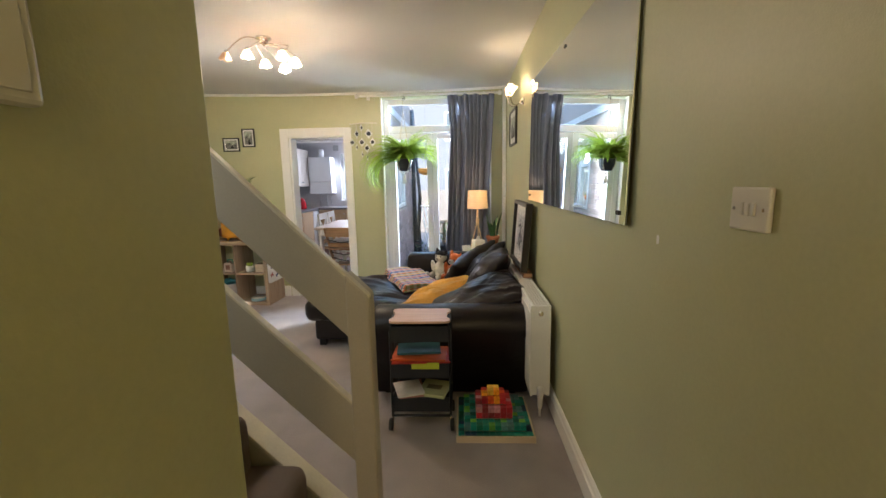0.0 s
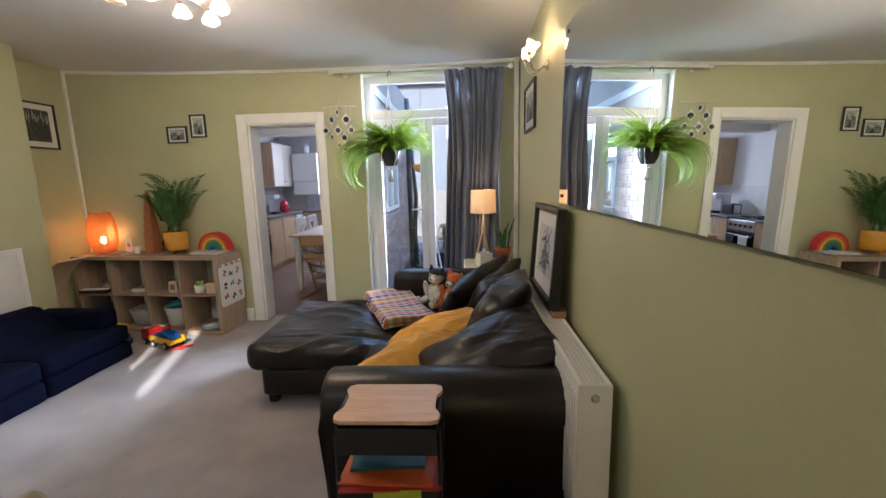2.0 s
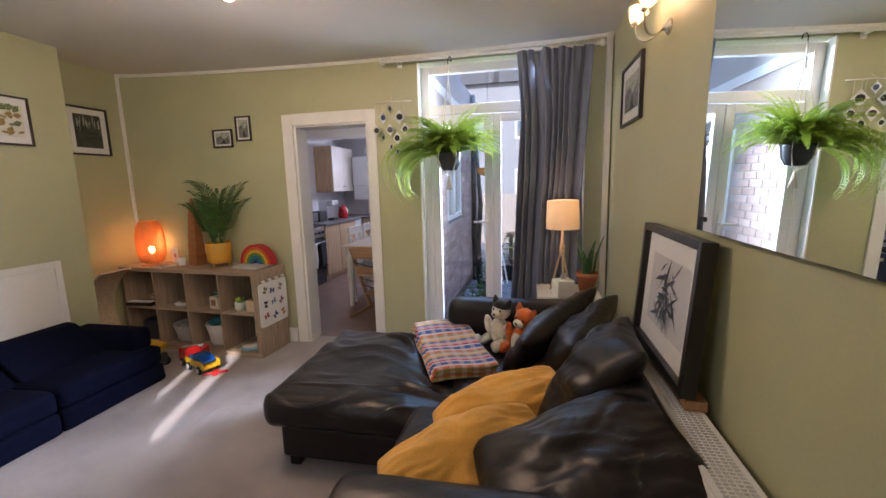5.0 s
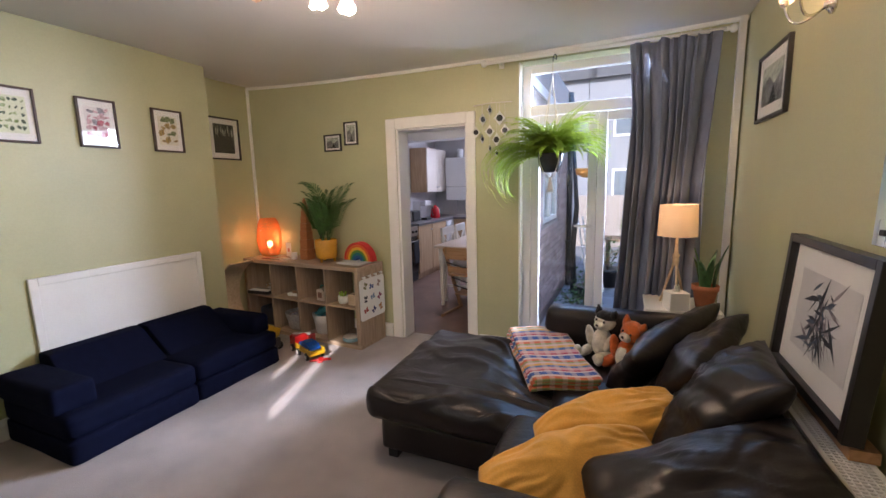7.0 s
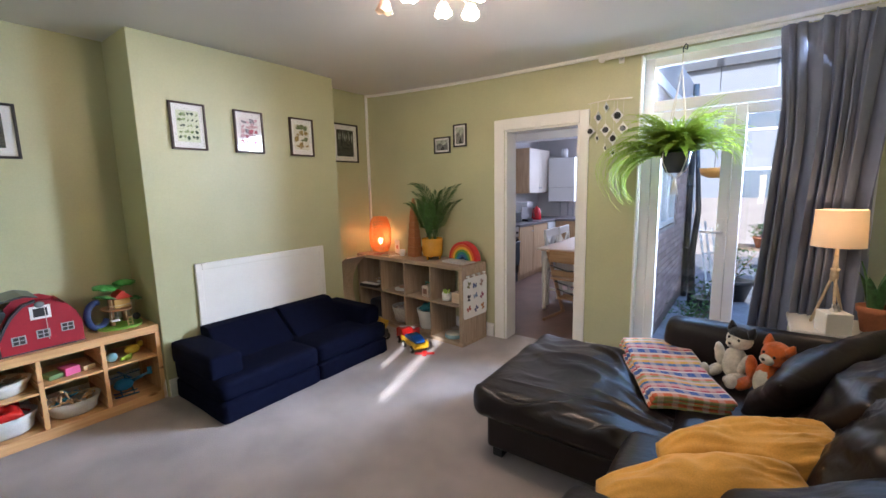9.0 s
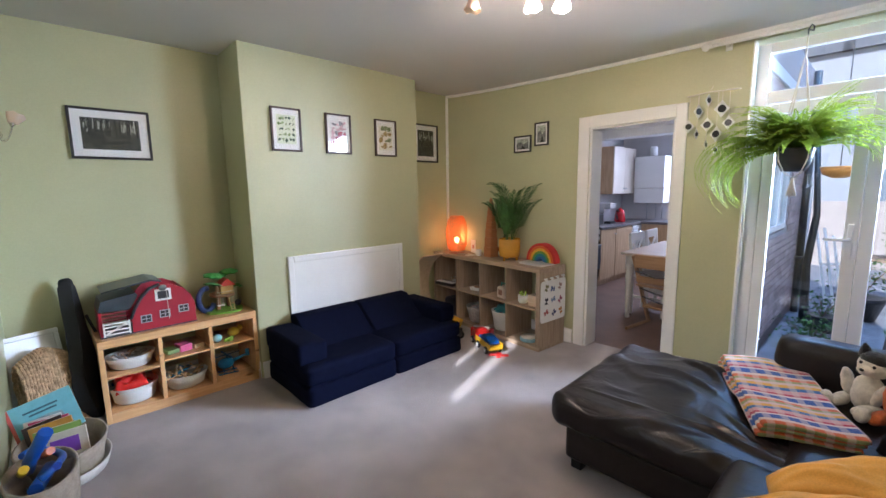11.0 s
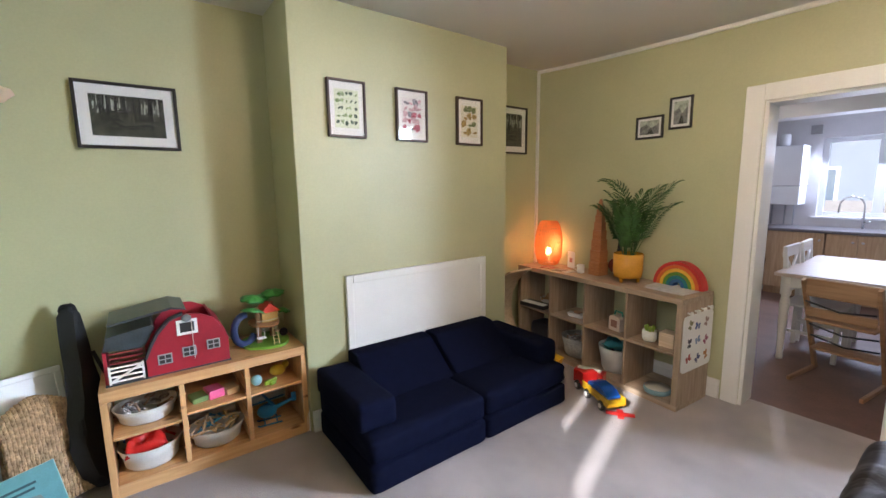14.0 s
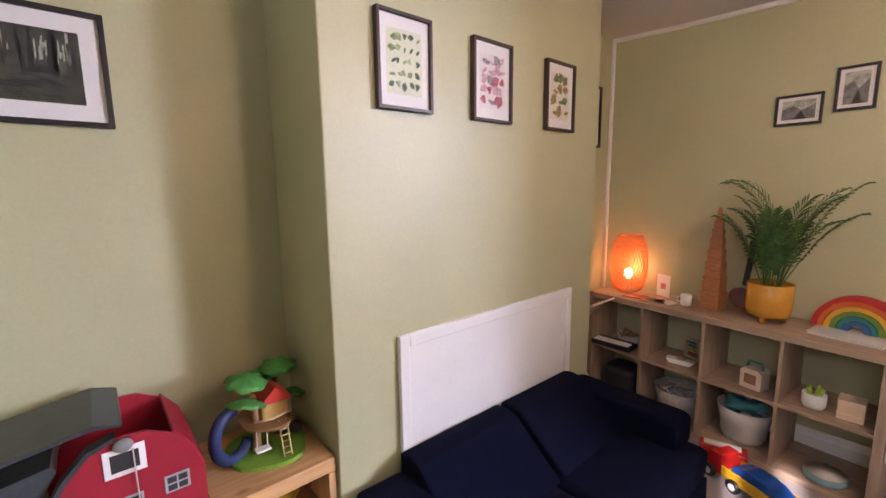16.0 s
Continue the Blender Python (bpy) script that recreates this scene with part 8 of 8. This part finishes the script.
structure("ground", B(-60, 6.531, -0.35, 60, 120, -0.16), M_PAVE, "grey paved yard", "ground")
structure("doorstep", B(0.64, 6.515, -0.159, 1.99, 6.95, -0.02, bevel=0.01), M_PAVE, "concrete doorstep", "step")

# brick outer wall of the kitchen
kw = structure("wall_yard", box(box(box(box(bmesh.new(), 0.531, 6.535, -0.16, 0.60, 7.75, 2.9), 0.531, 7.75, -0.16, 0.60, 8.75, 1.0), 0.531, 7.75, 2.02, 0.60, 8.75, 2.9), 0.531, 8.75, -0.16, 0.60, 10.87, 2.9), M_MORTAR, "pink brick outer wall of the kitchen", "wall")
bmb = []
for m_ in M_BRICK:
    bm = B(0, 0, 0, 0.014, 0.215, 0.065, bevel=0.004, seg=1)
    me = bpy.data.meshes.new("brick")
    bm.to_mesh(me)
    bm.free()
    me.materials.append(m_)
    bmb.append(me)
rd = random.Random(1)
for r in range(2, 27):
    z = -0.155 + r * 0.075
    for k in range(15):
        y = 6.56 + k * 0.225 + (0.1125 if r % 2 else 0)
        if 7.56 < y < 8.76 and 0.93 < z < 2.02 or y > 9.75:
            continue
        ob = new("brick", rd.choice(bmb))
        ob.parent = kw
        ob.location = (0.599, y, z)

pipe = thing("drainpipe", (0.66, 9.70, -0.16), "black plastic drainpipe on the kitchen wall", "drainpipe")
part("pipe", tube(bmesh.new(), [(0, 0, 0.02), (0, 0, 3.0)], 0.04, 12), M_BLACK, pipe)
for z in (0.7, 1.6, 2.5):
    part("clip", lathe(bmesh.new(), [(0.048, z), (0.048, z + 0.05)], 14), M_BLACK, pipe)
cl_ = thing("climber_trunk", (0.80, 9.25, -0.16), "dark twisting climber stem against the wall", "climbing plant")
part("stem", tube(bmesh.new(), [(0, 0, 0.0), (-0.03, 0.05, 0.7), (0.02, 0.0, 1.3), (-0.05, 0.1, 2.2)], 0.05, 8, taper=0.025), M_BLACK, cl_)

# fence and back wall
fence = thing("boundary_fence", (3.25, 6.6, -0.16), "weathered timber boundary fence", "fence")
for k in range(40):
    part("board", B(0, k * 0.16, 0.0, 0.02, k * 0.16 + 0.15, 1.75), M_FENCE, fence)
part("rail", B(0.02, 0, 0.4, 0.06, 6.4, 0.48), M_FENCE, fence)
part("rail", B(0.02, 0, 1.3, 0.06, 6.4, 1.38), M_FENCE, fence)
structure("wall_back", B(-4, 14.2, -0.16, 6, 14.4, 1.15), M_MORTAR, "low wall at the end of the yard", "wall")

# a house across the back lane
def far_house(x0, w, y, label, wall_mat):
    ob = thing("terraced_house", (x0, y, -0.16), label, "house", "houses behind the yard")
    part("wall", B(0, 0, 0, w, 6, 5.2), wall_mat, ob)
    part("roof", prism(bmesh.new(), [(-0.2, 5.2), (6.2, 5.2), (3.0, 7.2)], -0.1, w + 0.1, "x"), M_SLATE, ob)
    for i, (x, z) in enumerate(((0.7, 0.9), (2.6, 0.9), (0.7, 3.2), (2.6, 3.2))):
        wn_ = part("window", B(x, -0.03, z, x + 1.0, 0.0, z + 1.2), M_UPVC, ob)
        part("pane", B(x + 0.08, -0.036, z + 0.08, x + 0.92, -0.029, z + 1.12), M_FARGLASS, wn_)
    part("chimney", B(w - 0.6, 2.6, 6.4, w - 0.1, 3.4, 8.0), M_BRICK[0], ob)
    return ob


far_house(-8.5, 4.4, 19.0, "pale grey rendered terraced house with a slate roof", M_RENDER)
far_house(-4.1, 4.4, 19.0, "pale grey rendered terraced house with a slate roof", M_RENDER)
far_house(0.3, 4.4, 19.0, "pale grey rendered terraced house with a slate roof", M_RENDER)
far_house(4.7, 4.4, 19.0, "brick terraced house with a slate roof", M_BRICK[1])

# pots, planting and clutter
M_LEAF = mat("shrub_leaf", (0.07, 0.15, 0.03), 0.55, vary=0.3, scale=8)


def shrub(name, at, r, h, n, label, pot=None, seed=0):
    ob = thing(name, at, label, "plant")
    if pot is not None:
        part("pot", lathe(bmesh.new(), [(r * 0.5, 0), (r * 0.75, r * 0.8), (r * 0.8, r * 0.8), (r * 0.8, r * 0.95), (r * 0.68, r * 0.95), (0, r * 0.85)], 20), pot, ob)
    rr = random.Random(seed)
    z0 = r * 0.85 if pot is not None else 0.0
    bm = bmesh.new()
    for k in range(9):
        a = rr.uniform(0, 6.28)
        tube(bm, [(0, 0, z0), (0.4 * r * math.cos(a), 0.4 * r * math.sin(a), z0 + h * 0.5), (r * 0.8 * math.cos(a), r * 0.8 * math.sin(a), z0 + h * 0.85)], 0.004, 4)
    part("stems", bm, M_FENCE, ob)
    bm = bmesh.new()
    for k in range(n):
        c = Vector((rr.gauss(0, r * 0.5), rr.gauss(0, r * 0.5), z0 + h * rr.uniform(0.15, 1.0)))
        d = Vector((rr.uniform(-1, 1), rr.uniform(-1, 1), rr.uniform(-0.4, 0.8))).normalized()
        s = d.cross(Vector((rr.random(), rr.random(), 1))).normalized()
        ln, w = rr.uniform(0.03, 0.06), rr.uniform(0.010, 0.018)
        bm.faces.new([bm.verts.new(v) for v in (c, c + d * ln * 0.5 + s * w, c + d * ln, c + d * ln * 0.5 - s * w)])
    tagged(part("leaves", bm, M_LEAF, ob), kind="stuff")
    return ob


shrub("low_shrub", (0.95, 8.35, -0.16), 0.28, 0.28, 420, "low green and yellow shrub on the paving", None, 1)
shrub("potted_shrub", (0.98, 9.0, -0.16), 0.20, 0.25, 160, "leafy plant in a black tub", M_BLACK, 2)
shrub("potted_flower", (1.55, 10.4, 0.55), 0.16, 0.2, 220, "green plant in an orange terracotta pot", M_TERRA, 3)
shrub("potted_flower", (2.1, 10.9, 0.55), 0.15, 0.16, 160, "green plant in an orange terracotta pot", M_TERRA, 4)
shrub("potted_shrub", (1.25, 9.9, -0.16), 0.3, 0.5, 380, "bushy plant in a black tub", M_BLACK, 5)
stand = thing("plant_bench", (1.15, 10.25, -0.16), "grey slatted plant bench in the yard", "bench")
for k in range(4):
    part("slat", B(0, k * 0.15, 0.67, 1.5, k * 0.15 + 0.12, 0.70), M_FENCE, stand)
for x in (0.05, 1.4):
    for y in (0.0, 0.50):
        part("leg", B(x, y, 0, x + 0.05, y + 0.05, 0.669), M_FENCE, stand)
hp = thing("hanging_planter", (1.02, 8.4, 1.55), "round orange hanging planter outside the door", "planter")
part("bowl", lathe(bmesh.new(), [(0.05, 0), (0.13, 0.04), (0.15, 0.11), (0.14, 0.11), (0, 0.08)], 22), plain((0.62, 0.25, 0.04)), hp)
part("chain", tube(bmesh.new(), [(0.0, 0, 0.1), (0.0, 0, 1.3)], 0.004, 5), M_BLACK, hp)
part("bracket", tube(bmesh.new(), [(0.0, 0, 1.3), (-0.42, 0, 1.32)], 0.008, 6), M_BLACK, hp)
lad = thing("white_trellis", (1.0, 9.35, -0.16), "white wooden trellis leaning by the pots", "trellis", rx=-6, ry=-10)
for k in range(4):
    part("slat", B(k * 0.07, 0, 0, k * 0.07 + 0.025, 0.015, 1.25 - 0.1 * k), M_UPVC, lad)
for z in (0.3, 0.7):
    part("cross_slat", B(0, 0.015, z, 0.24, 0.025, z + 0.025), M_UPVC, lad)
bsk = thing("garden_chair", (2.0, 11.6, -0.16), "dark wooden garden chair on the paving", "chair")
part("seat", B(-0.25, -0.25, 0.40, 0.25, 0.25, 0.44), M_FENCE, bsk)
part("backrest", B(-0.25, 0.23, 0.44, 0.25, 0.26, 0.9), M_FENCE, bsk)
for x in (-0.22, 0.22):
    for y in (-0.22, 0.22):
        part("leg", B(x - 0.025, y - 0.025, 0, x + 0.025, y + 0.025, 0.40), M_FENCE, bsk)
